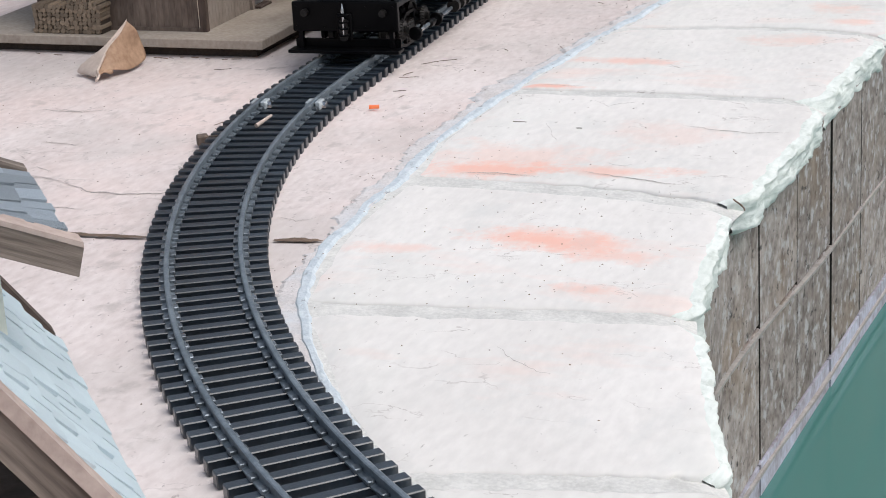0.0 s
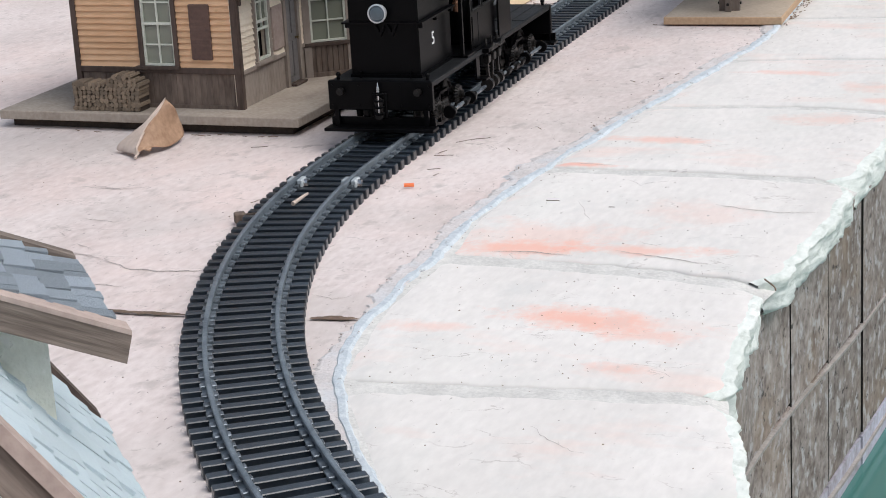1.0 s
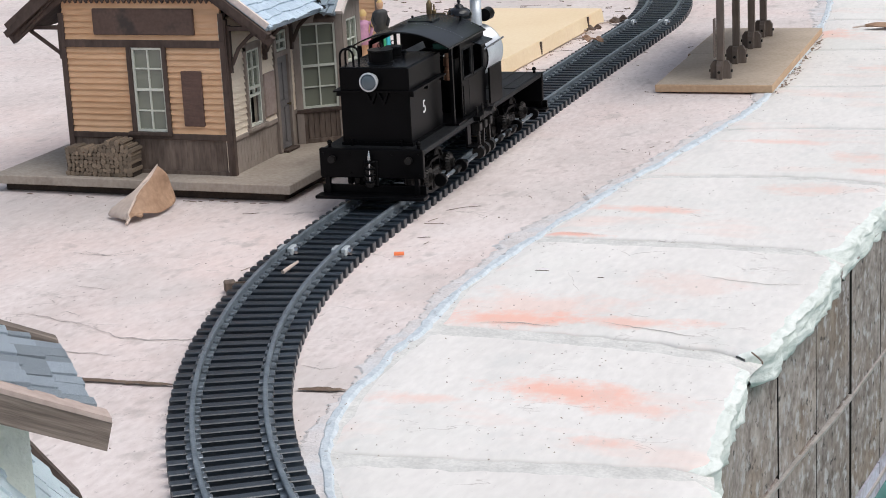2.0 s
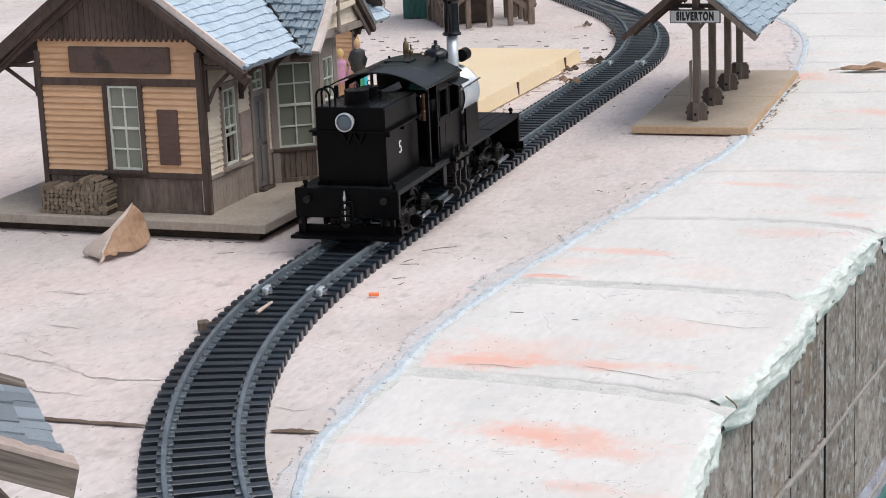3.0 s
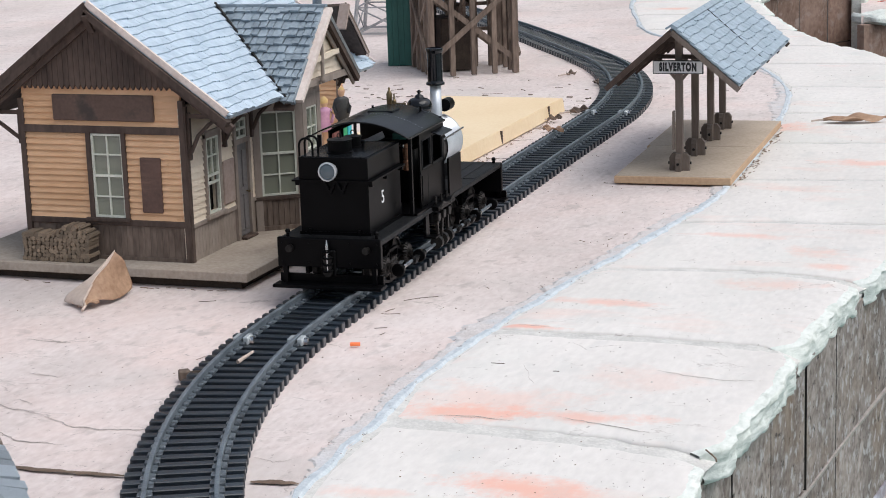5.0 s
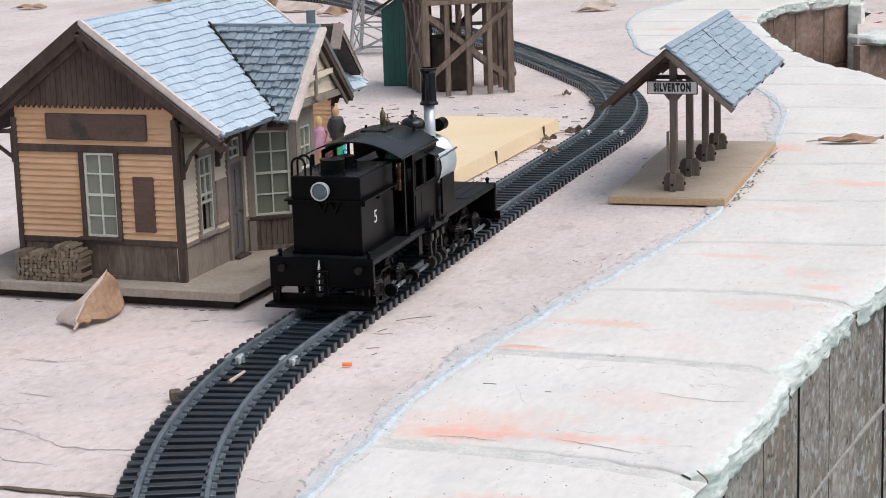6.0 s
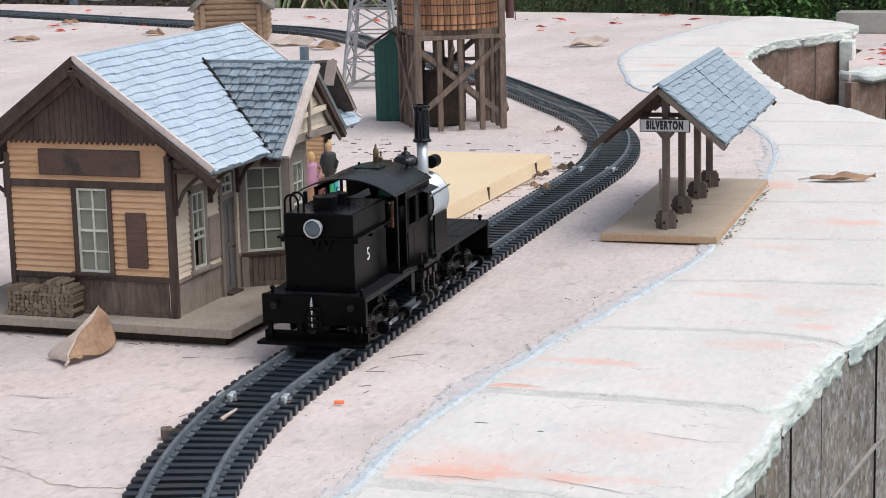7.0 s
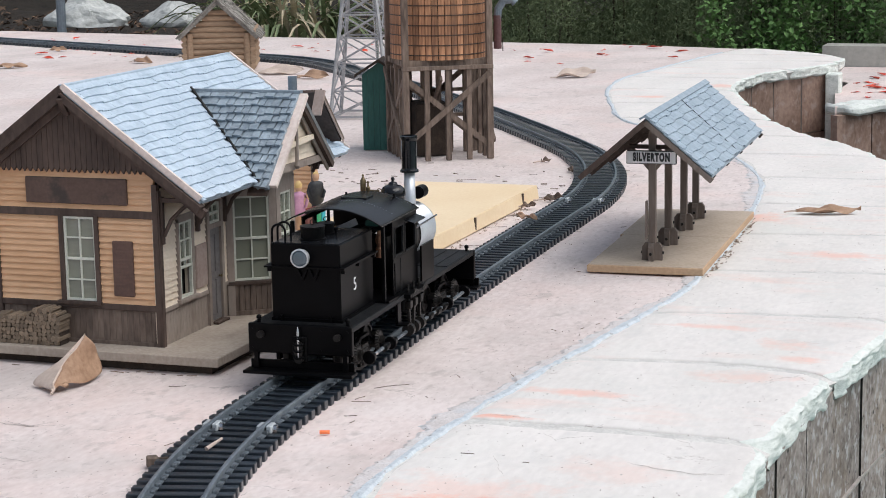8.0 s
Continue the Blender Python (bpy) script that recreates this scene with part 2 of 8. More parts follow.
M_WAINS = mat("brown_board_wainscot", ((0.088, 0.062, 0.049), (0.215, 0.162, 0.130)), 0.8, 0, 30, 240, 0.4, (1, 1, 0.25), 0.12)
M_TAUPE = mat("taupe_trim", ((0.235, 0.19, 0.162), (0.345, 0.29, 0.25)), 0.75, 0, 40, 260, 0.3, (1, 1, 0.4))
M_POSTER = mat("rust_brown_panel", ((0.085, 0.048, 0.038), (0.13, 0.075, 0.058)), 0.7, 0, 40, 300, 0.1)
M_FADED = mat("faded_taupe_panel", ((0.30, 0.225, 0.195), (0.41, 0.325, 0.285)), 0.75, 0, 40, 300, 0.1)
M_SIGN = stained(mat("faded_sign_panel", ((0.080, 0.047, 0.036), (0.12, 0.075, 0.058)), 0.7, 0, 30, 300, 0.1), (0.03, 0.024, 0.022), 32, 0.5, 0.62, 0.8)
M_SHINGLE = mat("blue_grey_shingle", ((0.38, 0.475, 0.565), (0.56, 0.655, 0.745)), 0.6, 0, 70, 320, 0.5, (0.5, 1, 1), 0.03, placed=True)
# same hue as the shingle above at little more than half its values
M_SHINGLE_DARK = mat("darker_blue_grey_shingle", ((0.19, 0.235, 0.275), (0.345, 0.410, 0.462)), 0.65, 0, 60, 260, 0.5, (1, 1, 1), 0.14, placed=True)
M_SLATE = mat("slate_grey_paint", ((0.135, 0.142, 0.145), (0.225, 0.235, 0.24)), 0.75, 0, 40, 260, 0.3)
M_FASCIA = mat("pinkish_roof_edge", ((0.66, 0.545, 0.49), (0.82, 0.715, 0.655)), 0.75, 0, 30, 240, 0.2)
M_MULLION = mat("pale_window_frame", ((0.53, 0.55, 0.48), (0.68, 0.69, 0.61)), 0.6, 0, 60, 400, 0.1)
M_BASE = stained(mat("grey_brown_base", ((0.305, 0.252, 0.205), (0.44, 0.378, 0.318)), 0.85, 0, 20, 250, 0.3), (0.21, 0.172, 0.142), 14, 0.56, 0.68, 0.55)
M_YELLOW = stained(mat("pale_yellow_board", ((0.77, 0.60, 0.385), (0.84, 0.69, 0.48)), 0.75, 0, 8, 200, 0.1), (0.74, 0.54, 0.33), 3, 0.5, 0.7, 0.5)
M_TAN = mat("tan_wooden_base", ((0.43, 0.285, 0.175), (0.56, 0.395, 0.255)), 0.75, 0, 15, 240, 0.2, (1, 0.2, 1))
M_TANTOP = mat("worn_tan_top", ((0.41, 0.33, 0.25), (0.54, 0.45, 0.36)), 0.8, 0, 15, 240, 0.2)
M_TIMBER = mat("weathered_timber", ((0.078, 0.055, 0.043), (0.25, 0.188, 0.148)), 0.85, 0, 30, 260, 0.5, (1, 1, 0.2), 0.18)
M_POST = mat("grey_brown_post", ((0.115, 0.088, 0.072), (0.205, 0.165, 0.14)), 0.8, 0, 30, 260, 0.35, (1, 1, 0.2), 0.1)
M_STAVE = mat("cedar_stave", ((0.15, 0.065, 0.034), (0.58, 0.30, 0.16)), 0.75, 0, 45, 220, 0.4, (1.5, 1.5, 0.12), 0.38)
M_HOOP = mat("rusty_hoop", ((0.05, 0.035, 0.03), (0.11, 0.08, 0.065)), 0.6, 0.5, 60, 400)
M_GREEN = mat("dark_green_paint", ((0.012, 0.075, 0.062), (0.025, 0.12, 0.10)), 0.6, 0, 30, 240, 0.3, (1, 1, 0.3))
M_GREYMETAL = mat("galvanised_metal", ((0.30, 0.30, 0.31), (0.48, 0.48, 0.49)), 0.5, 0.5, 60, 400, 0.1)
M_LOG = mat("brown_log", ((0.24, 0.155, 0.095), (0.38, 0.265, 0.175)), 0.75, 0, 30, 240, 0.4, (0.3, 1, 1), 0.12)
M_LEAFDRY = mat("dry_tan_leaf", ((0.30, 0.18, 0.110), (0.50, 0.325, 0.215)), 0.65, 0, 22, 220, 0.4)
M_LEAFPALE = mat("pale_leaf_underside", ((0.50, 0.40, 0.335), (0.62, 0.51, 0.44)), 0.7, 0, 40, 240, 0.4)
M_PETAL = mat("red_petal", ((0.55, 0.03, 0.015), (0.75, 0.10, 0.04)), 0.6, 0, 60, 300, vary=0.3)
M_ORANGE = mat("orange_plastic", ((0.95, 0.20, 0.06), (1.0, 0.28, 0.10)), 0.5, 0, 60, 300, 0.05)
M_TWIG = mat("brown_twig", ((0.10, 0.065, 0.045), (0.24, 0.165, 0.115)), 0.85, 0, 60, 400, vary=0.3)
M_FIREWOOD = mat("cut_firewood_end", ((0.11, 0.080, 0.055), (0.32, 0.245, 0.175)), 0.8, 0, 420, 900, vary=0.30)
M_BARK = mat("firewood_bark", ((0.028, 0.019, 0.014), (0.065, 0.046, 0.034)), 0.9, 0, 60, 400)
M_STUCCO = mat("pale_green_stucco", ((0.66, 0.68, 0.59), (0.80, 0.82, 0.73)), 0.9, 0, 60, 260, 1.0, depth=0.003)
M_STUCCO = stained(stained(M_STUCCO, (0.42, 0.42, 0.35), 260, 0.63, 0.68, 0.7), (0.86, 0.86, 0.80), 120, 0.55, 0.66, 0.6)


def grained(name, slope):
    """Grey wood whose grain runs down a board of this slope."""
    m = mat(name, ((0.060, 0.043, 0.033), (0.33, 0.265, 0.22)), 0.8, 0, 130, 420, 1.0, vary=0.1)
    mp = m.node_tree.nodes["Mapping"]
    mp.vector_type = "TEXTURE"
    mp.inputs["Rotation"].default_value, mp.inputs["Scale"].default_value = (0, math.atan(slope), 0), (14, 1, 1)
    return m


M_GRAINWOOD, M_GRAINSTEEP = grained("grained_grey_wood", 0.46), grained("grained_steep_board", 1.42)
M_SOIL = mat("dark_mulch", ((0.006, 0.0045, 0.0035), (0.030, 0.021, 0.015)), 0.95, 0, 12, 90, 1.0, depth=0.02)
M_LITTER = mat("brown_litter", ((0.035, 0.022, 0.015), (0.16, 0.10, 0.065)), 0.85, 0, 9, 60, 0.2)
# white rock greyed down, with the shade of the flower bed in its colour
M_ROCK = mat("white_rock", ((0.36, 0.375, 0.365), (0.60, 0.615, 0.595)), 0.9, 0, 10, 60, 0.8, depth=0.01)
M_FOLIAGE = mat("hedge_leaf", ((0.095, 0.128, 0.066), (0.245, 0.300, 0.160)), 0.7, 0, 6, 40, 0.2, spec=0.15)
M_FOLIAGE2 = mat("bright_shrub_leaf", ((0.075, 0.17, 0.045), (0.20, 0.34, 0.12)), 0.65, 0, 6, 40, 0.2, spec=0.2)
M_STRAW = mat("straw_strap_leaf", ((0.34, 0.29, 0.19), (0.58, 0.51, 0.37)), 0.7, 0, 8, 60, 0.2)
M_STRAP = mat("strap_leaf", ((0.065, 0.10, 0.038), (0.23, 0.28, 0.14)), 0.6, 0, 8, 60, 0.2)
M_GREYWALL = stained(mat("grey_block_wall", ((0.34, 0.335, 0.30), (0.47, 0.46, 0.42)), 0.9, 0, 12, 90, 0.4), (0.25, 0.24, 0.20), 9, 0.52, 0.7, 0.5)


def glass(name, color, rough, alpha):
    m = bpy.data.materials.new(name)
    m.use_nodes = True
    b = m.node_tree.nodes["Principled BSDF"]
    b.inputs["Base Color"].default_value = (*color, 1)
    b.inputs["Roughness"].default_value = rough
    b.inputs["Transmission Weight"].default_value = alpha
    return m


M_PANE = glass("smoky_window_pane", (0.42, 0.44, 0.36), 0.12, 0.6)
M_LENS = glass("lamp_lens", (0.13, 0.17, 0.20), 0.04, 0.3)
M_WATER = bpy.data.materials.new("green_pond_water")
M_WATER.use_nodes = True
_b = M_WATER.node_tree.nodes["Principled BSDF"]
_b.inputs["Base Color"].default_value, _b.inputs["Roughness"].default_value = (0.07, 0.19, 0.17, 1), 0.08
_n, _p = M_WATER.node_tree.nodes.new("ShaderNodeTexNoise"), M_WATER.node_tree.nodes.new("ShaderNodeBump")
_n.inputs["Scale"].default_value, _p.inputs["Strength"].default_value, _p.inputs["Distance"].default_value = 9, 0.15, 0.01
M_WATER.node_tree.links.new(_n.outputs["Fac"], _p.inputs["Height"])
M_WATER.node_tree.links.new(_p.outputs["Normal"], _b.inputs["Normal"])


# ---- shaping helpers ----
def part(name, bm, material, parent=None, label="", m=None, smooth=False):
    """Links a bmesh as one mesh object, under a thing or a part where one is given."""
    me = bpy.data.meshes.new(name)
    bm.normal_update()
    if smooth:
        for f in bm.faces:
            f.smooth = True
    bm.to_mesh(me)
    bm.free()
    me.materials.append(material)
    ob = new(name, me)
    if parent is not None:
        ob.parent = parent
    if m is not None:
        ob.matrix_basis = m
    if label:
        ob["label"] = label
    return ob


def thing(name, label, category, m=None, group="", kind=""):
    """An Empty at a thing's base."""
    ob = new(name)
    ob.empty_display_size = 0.02
    if m is not None:
        ob.matrix_basis = m
    return tagged(ob, label, category, group, kind)


def solid(bm, pts_low, pts_high):
    """A prism between two rings of the same count."""
    lo, hi = [bm.verts.new(p) for p in pts_low], [bm.verts.new(p) for p in pts_high]
    n = len(lo)
    bm.faces.new(lo[::-1])
    bm.faces.new(hi)
    for i in range(n):
        bm.faces.new((lo[i], lo[(i + 1) % n], hi[(i + 1) % n], hi[i]))
    return bm


def box(x0, x1, y0, y1, z0, z1, bm=None, bevel=0.0):
    own = bmesh.new()
    solid(own, [(x0, y0, z0), (x1, y0, z0), (x1, y1, z0), (x0, y1, z0)], [(x0, y0, z1), (x1, y0, z1), (x1, y1, z1), (x0, y1, z1)])
    if bevel:
        bmesh.ops.bevel(own, geom=own.edges[:], offset=bevel, segments=1, affect="EDGES", profile=0.7)
    return into(bm, own)


def into(bm, own):
    if bm is None:
        return own
    me = bpy.data.meshes.new("t")
    own.to_mesh(me)
    own.free()
    bm.from_mesh(me)
    bpy.data.meshes.remove(me)
    return bm


def tube(p0, p1, r0, r1=None, seg=16, bm=None, cap=True):
    """A round bar or cone from p0 to p1."""
    bm = bm or bmesh.new()
    r1 = r0 if r1 is None else r1
    p0, p1 = Vector(p0), Vector(p1)
    q = (p1 - p0).to_track_quat("Z", "Y")
    rings = []
    for p, r in ((p0, r0), (p1, r1)):
        rings.append([bm.verts.new(p + q @ Vector((r * math.cos(2 * math.pi * i / seg), r * math.sin(2 * math.pi * i / seg), 0))) for i in range(seg)])
    for i in range(seg):
        bm.faces.new((rings[0][i], rings[0][(i + 1) % seg], rings[1][(i + 1) % seg], rings[1][i]))
    if cap:
        bm.faces.new(rings[0][::-1])
        bm.faces.new(rings[1])
    return bm


def lathe(profile, seg=24, bm=None, m=Matrix.Identity(4)):
    """A body of revolution round z from (radius, height) pairs, closed at both ends."""
    bm = bm or bmesh.new()
    rings = []
    for r, z in profile:
        rings.append([bm.verts.new(m @ Vector((max(r, 1e-5) * math.cos(2 * math.pi * i / seg), max(r, 1e-5) * math.sin(2 * math.pi * i / seg), z))) for i in range(seg)])
    for a, b in zip(rings, rings[1:]):
        for i in range(seg):
            bm.faces.new((a[i], a[(i + 1) % seg], b[(i + 1) % seg], b[i]))
    bm.faces.new(rings[0][::-1])
    bm.faces.new(rings[-1])
    return bm


def bar(p0, p1, w, h, bm=None, up=(0, 0, 1)):
    """A square-cut beam from p0 to p1, w wide and h high."""
    bm = bm or bmesh.new()
    p0, p1 = Vector(p0), Vector(p1)
    d = (p1 - p0).normalized()
    s = d.cross(Vector(up))
    s = s.normalized() if s.length > 1e-6 else Vector((1, 0, 0))
    u = s.cross(d).normalized()
    ring = lambda p: [p + s * a * w / 2 + u * b * h / 2 for a, b in ((-1, -1), (1, -1), (1, 1), (-1, 1))]
    return solid(bm, ring(p0), ring(p1))


def wire(points, r, seg=8, bm=None):
    """A bent round rod."""
    bm = bm or bmesh.new()
    pts = [Vector(p) for p in points]
    rings = []
    for i, p in enumerate(pts):
        d = (pts[min(i + 1, len(pts) - 1)] - pts[max(i - 1, 0)]).normalized()
        q = d.to_track_quat("Z", "Y")
        rings.append([bm.verts.new(p + q @ Vector((r * math.cos(2 * math.pi * k / seg), r * math.sin(2 * math.pi * k / seg), 0))) for k in range(seg)])
    for a, b in zip(rings, rings[1:]):
        k0 = min(range(seg), key=lambda k: (b[k].co - a[0].co).length)
        for i in range(seg):
            bm.faces.new((a[i], a[(i + 1) % seg], b[(i + 1 + k0) % seg], b[(i + k0) % seg]))
    bm.faces.new(rings[0][::-1])
    bm.faces.new(rings[-1])
    return bm


def rough(bm, amount, scale, keep=None):
    """Pushes the vertices about by smooth noise."""
    for v in bm.verts:
        if keep is None or keep(v.co):
            v.co += noise.noise_vector(v.co * scale) * amount
    return bm


def lerp_curve(points, y):
    """x at y along a line of (x, y) points in rising y, smoothed."""
    ys = [p[1] for p in points]
    i = min(max(sum(1 for v in ys if v <= y) - 1, 0), len(points) - 2)
    (xa, ya), (xb, yb) = points[i], points[i + 1]
    xz, yz = points[max(i - 1, 0)]
    xc, yc = points[min(i + 2, len(points) - 1)]
    t = (y - ya) / (yb - ya)
    if t < 0 or t > 1:
        return xa + (xb - xa) * t
    ma = (xb - xz) / max(yb - yz, 1e-6) * (yb - ya)
    mb = (xc - xa) / max(yc - ya, 1e-6) * (yb - ya)
    return (2 * t**3 - 3 * t**2 + 1) * xa + (t**3 - 2 * t**2 + t) * ma + (-2 * t**3 + 3 * t**2) * xb + (t**3 - t**2) * mb


# ---- the terrace: a raised concrete bed with a cap of flagstones on a plank-faced wall ----
INNER = [(1.9, -2.6), (1.3, -1.5), (0.84, -1.15), (0.475, -0.85), (0.345, -0.68), (0.287, -0.54), (0.271, -0.33), (0.265, -0.25), (0.271, -0.10), (0.288, 0.08), (0.330, 0.43), (0.337, 0.58),
         (0.312, 1.02), (0.25, 1.42), (0.07, 1.82), (-0.13, 2.09), (-0.228, 2.36), (-0.31, 2.64), (-0.346, 2.90), (-0.33, 3.12), (-0.28, 3.54), (-0.22, 3.95)]
OUTER = [(2.6, -2.6), (1.75, -1.5), (1.15, -1.12), (0.70, -0.92), (0.620, -0.80), (0.594, -0.725), (0.572, -0.65), (0.558, -0.60), (0.545, -0.545), (0.539, -0.505), (0.5355, -0.46), (0.5335, -0.42), (0.532, -0.392), (0.5345, -0.37), (0.536, -0.33), (0.539, -0.28),
         (0.543, -0.22), (0.5448, -0.18), (0.543, -0.14), (0.540, -0.105), (0.537, -0.085), (0.5385, -0.065), (0.541, -0.03), (0.545, 0.01), (0.549, 0.05), (0.553, 0.09), (0.555, 0.13), (0.557, 0.150), (0.565, 0.165), (0.568, 0.20), (0.571, 0.24), (0.578, 0.30), (0.589, 0.38), (0.615, 0.60), (0.605, 1.00), (0.535, 1.40), (0.418, 1.65), (0.317, 1.856), (0.235, 1.964), (0.103, 2.265),
         (-0.013, 2.63), (-0.054, 2.81), (-0.046, 3.087), (0.022, 3.24), (0.075, 3.37), (0.092, 3.48), (0.060, 3.60), (-0.02, 3.69), (-0.20, 3.80), (-0.46, 3.87)]
WALL = [(2.55, -2.6), (1.70, -1.5), (1.08, -1.12), (0.655, -0.92), (0.57, -0.80), (0.535, -0.65), (0.519, -0.43), (0.523, -0.27), (0.5300, -0.17), (0.535, -0.10), (0.546, 0.07), (0.555, 0.18), (0.568, 0.33),
        (0.597, 0.60), (0.59, 1.00), (0.515, 1.40), (0.398, 1.65), (0.298, 1.856), (0.216, 1.964), (0.084, 2.265), (-0.032, 2.63), (-0.072, 2.81), (-0.064, 3.087), (0.004, 3.24), (0.060, 3.35), (0.075, 3.42)]
# the battens sink a little where the wall steps back under the cap
sink = lambda y: 0.015 * min(1.0, max(0.0, (y + 0.45) / 0.35)) * min(1.0, max(0.0, (1.0 - y) / 0.5))
face = lambda y: lerp_curve(WALL, y)
inner = lambda y: lerp_curve(INNER, y)
outer = lambda y: lerp_curve(OUTER, y)

FAR = 3.875
bm = bmesh.new()
rows = []
ys = [-2.6 + i * 0.05 for i in range(130)] + [3.86, FAR]
for y in ys:
    xr = min(inner(y), outer(y)) if y > 3.6 else inner(y)
    xs = [-6.0 + (xr + 6.0) * (1 - (1 - k / 60) ** 2.2) for k in range(61)]
    rows.append([bm.verts.new((x, y, 0.0012 * noise.noise(Vector((x * 5, y * 5, 0))) - 0.0012)) for x in xs])
for a, b in zip(rows, rows[1:]):
    for k in range(60):
        bm.faces.new((a[k], a[k + 1], b[k + 1], b[k]))
low = [bm.verts.new((v.co.x, v.co.y, -0.6)) for v in rows[-1]]
for k in range(60):
    bm.faces.new((rows[-1][k], rows[-1][k + 1], low[k + 1], low[k]))
for edge_row in (rows[0], [r[0] for r in rows]):
    foot = [bm.verts.new((v.co.x, v.co.y, -0.6)) for v in edge_row]
    for k in range(len(foot) - 1):
        bm.faces.new((edge_row[k], edge_row[k + 1], foot[k + 1], foot[k]))
for v in bm.verts:
    if v.co.y > 3.0:
        v.co.y += 0.155 * max(0.0, -0.44 - v.co.x) * min(1.0, (v.co.y - 3.0) / (FAR - 3.0))
terrace = part("terrace_floor", bm, M_CONCRETE, smooth=True)
tagged(terrace, "pinkish weathered concrete surface of a raised garden railway bed", "ground", kind="structure")

# the bed of mortar under the flagstones
bm = bmesh.new()
rows = []
for y in [-2.6 + i * 0.02 for i in range(320)]:
    far_x = outer(y) - 0.005 + 0.004 * noise.noise(Vector((y * 40, 1, 0)))
    lip = max(face(y) + 0.0008, far_x - 0.006) if y < 3.2 else far_x - 0.006
    row = [bm.verts.new((inner(y) + (far_x - 0.03 - inner(y)) * k / 2, y, -0.0010 + 0.0005 * noise.noise(Vector((y * 90, k, 3))))) for k in range(3)]
    row += [bm.verts.new((far_x - 0.012, y, -0.0040)), bm.verts.new((far_x - 0.002, y, -0.0080)), bm.verts.new((lip - 0.001 + 0.0012 * noise.noise(Vector((y * 60, 4, 0))), y, -0.0130)), bm.verts.new((min(face(y), lip) - 0.004, y, -0.032))]
    rows.append(row)
for a, b in zip(rows, rows[1:]):
    for k in range(6):
        bm.faces.new((a[k], a[k + 1], b[k + 1], b[k]))
tagged(part("mortar_bed", bm, M_MORTAR), "grey sanded mortar between the flagstones", "mortar", kind="structure")

# a strip of bluish cement along the flagstones
bm = bmesh.new()
rows = []
for i in range(535):
    y = -1.4 + i * 0.0095
    w = max(0.0008, 0.0050 + 0.0042 * noise.noise(Vector((y * 11, 0, 0))) + 0.0030 * noise.noise(Vector((y * 90, 2, 0))))
    c = inner(y) - 0.002 + 0.004 * noise.noise(Vector((y * 21, 5, 0))) + 0.0015 * noise.noise(Vector((y * 120, 6, 0)))
    rows.append([bm.verts.new((c + q * w, y, -0.0015 if abs(q) == 1 else 0.0010 + 0.0007 * noise.noise(Vector((y * 70, q * 2, 1))))) for q in (-1, -0.5, 0, 0.5, 1)])
for a, b in zip(rows, rows[1:]):
    for k in range(4):
        bm.faces.new((a[k], a[k + 1], b[k + 1], b[k]))
tagged(part("cement_strip", bm, M_BLUE), "cracked bluish cement strip along the flagstones", "mortar", kind="structure")

# flagstones, each with a broken outer edge
# each seam: y at the inner rim, its slope and bow towards the outer rim, half the width of the joint
SEAMS = [(-2.0, 0.02, 0.0, 0.008), (-1.3, 0.02, 0.0, 0.008), (-1.05, 0.03, 0.0, 0.008), (-0.832, 0.028, 0.0, 0.008), (-0.617, 0.028, 0.0, 0.0095), (-0.350, 0.012, -0.040, 0.0105), (-0.086, 0.008, -0.012, 0.0082), (0.154, 0.070, -0.072, 0.0066),
         (0.382, 0.075, -0.055, 0.0060), (0.634, 0.035, 0.0, 0.0055), (0.886, 0.048, 0.0, 0.0055)] + [(y, 0.03, -0.02, 0.0060) for y in (1.14, 1.40, 1.66, 1.90, 2.14, 2.40, 2.68, 2.95, 3.20, 3.42, 3.60, 3.79)]
SKEW = random.Random(4)
LIFTS = []
FACE = 11
cap_edge = thing("flagstone_cap", "row of pale stone slabs capping the terrace wall", "stone cap", kind="structure")


def flag_top(s, t, y0, y1, lift):
    """A point of a flagstone's top: s from the inner to the outer rim, t from seam to seam."""
    off = abs(t - 0.5) * 2
    ya, yb = (q[0] + q[1] * s + q[2] * s * s for q in (y0, y1))
    key = (y0 if t <= 0.5 else y1)[0] * 7
    jag = (0.0034 * noise.noise(Vector((s * 16, key + (9 if t > 0.5 else 0), 1))) + 0.0016 * noise.noise(Vector((s * 50, key + (9 if t > 0.5 else 0), 5)))) * off**3
    y = ya + y0[3] + (yb - ya - y0[3] - y1[3]) * t + jag
    wob = 0.0045 * noise.noise(Vector((y * 28, 3, 0))) + 0.0020 * noise.noise(Vector((y * 75, 9, 0))) + 0.0012 * noise.noise(Vector((y * 200, 9, 0)))
    xa, xb = inner(y) + 0.004, outer(y) - 0.002 + wob - 0.013 * max(0.0, off - 0.84) ** 2 / 0.0256
    x = xa + (xb - xa) * s
    z = 0.0004 + lift + 0.0012 * noise.noise(Vector((x * 9, y * 9, y0[0])))
    rim = max(0.0, (s - 0.92) / 0.08)
    z -= rim**2 * (0.0034 + 0.0028 * noise.noise(Vector((x * 30, y * 30, 2))))
    z += min(1, max(0.0, s - 0.80) / 0.12) * (0.0012 * noise.noise(Vector((x * 70, y * 70, 7))) + 0.0006 * noise.noise(Vector((x * 190, y * 190, 3))))
    z -= 0.0016 * (max(0.0, off - 0.95) / 0.05) ** 2 + 0.0020 * (max(0.0, 0.05 - s) / 0.05) ** 2
    return Vector((x, y, z))


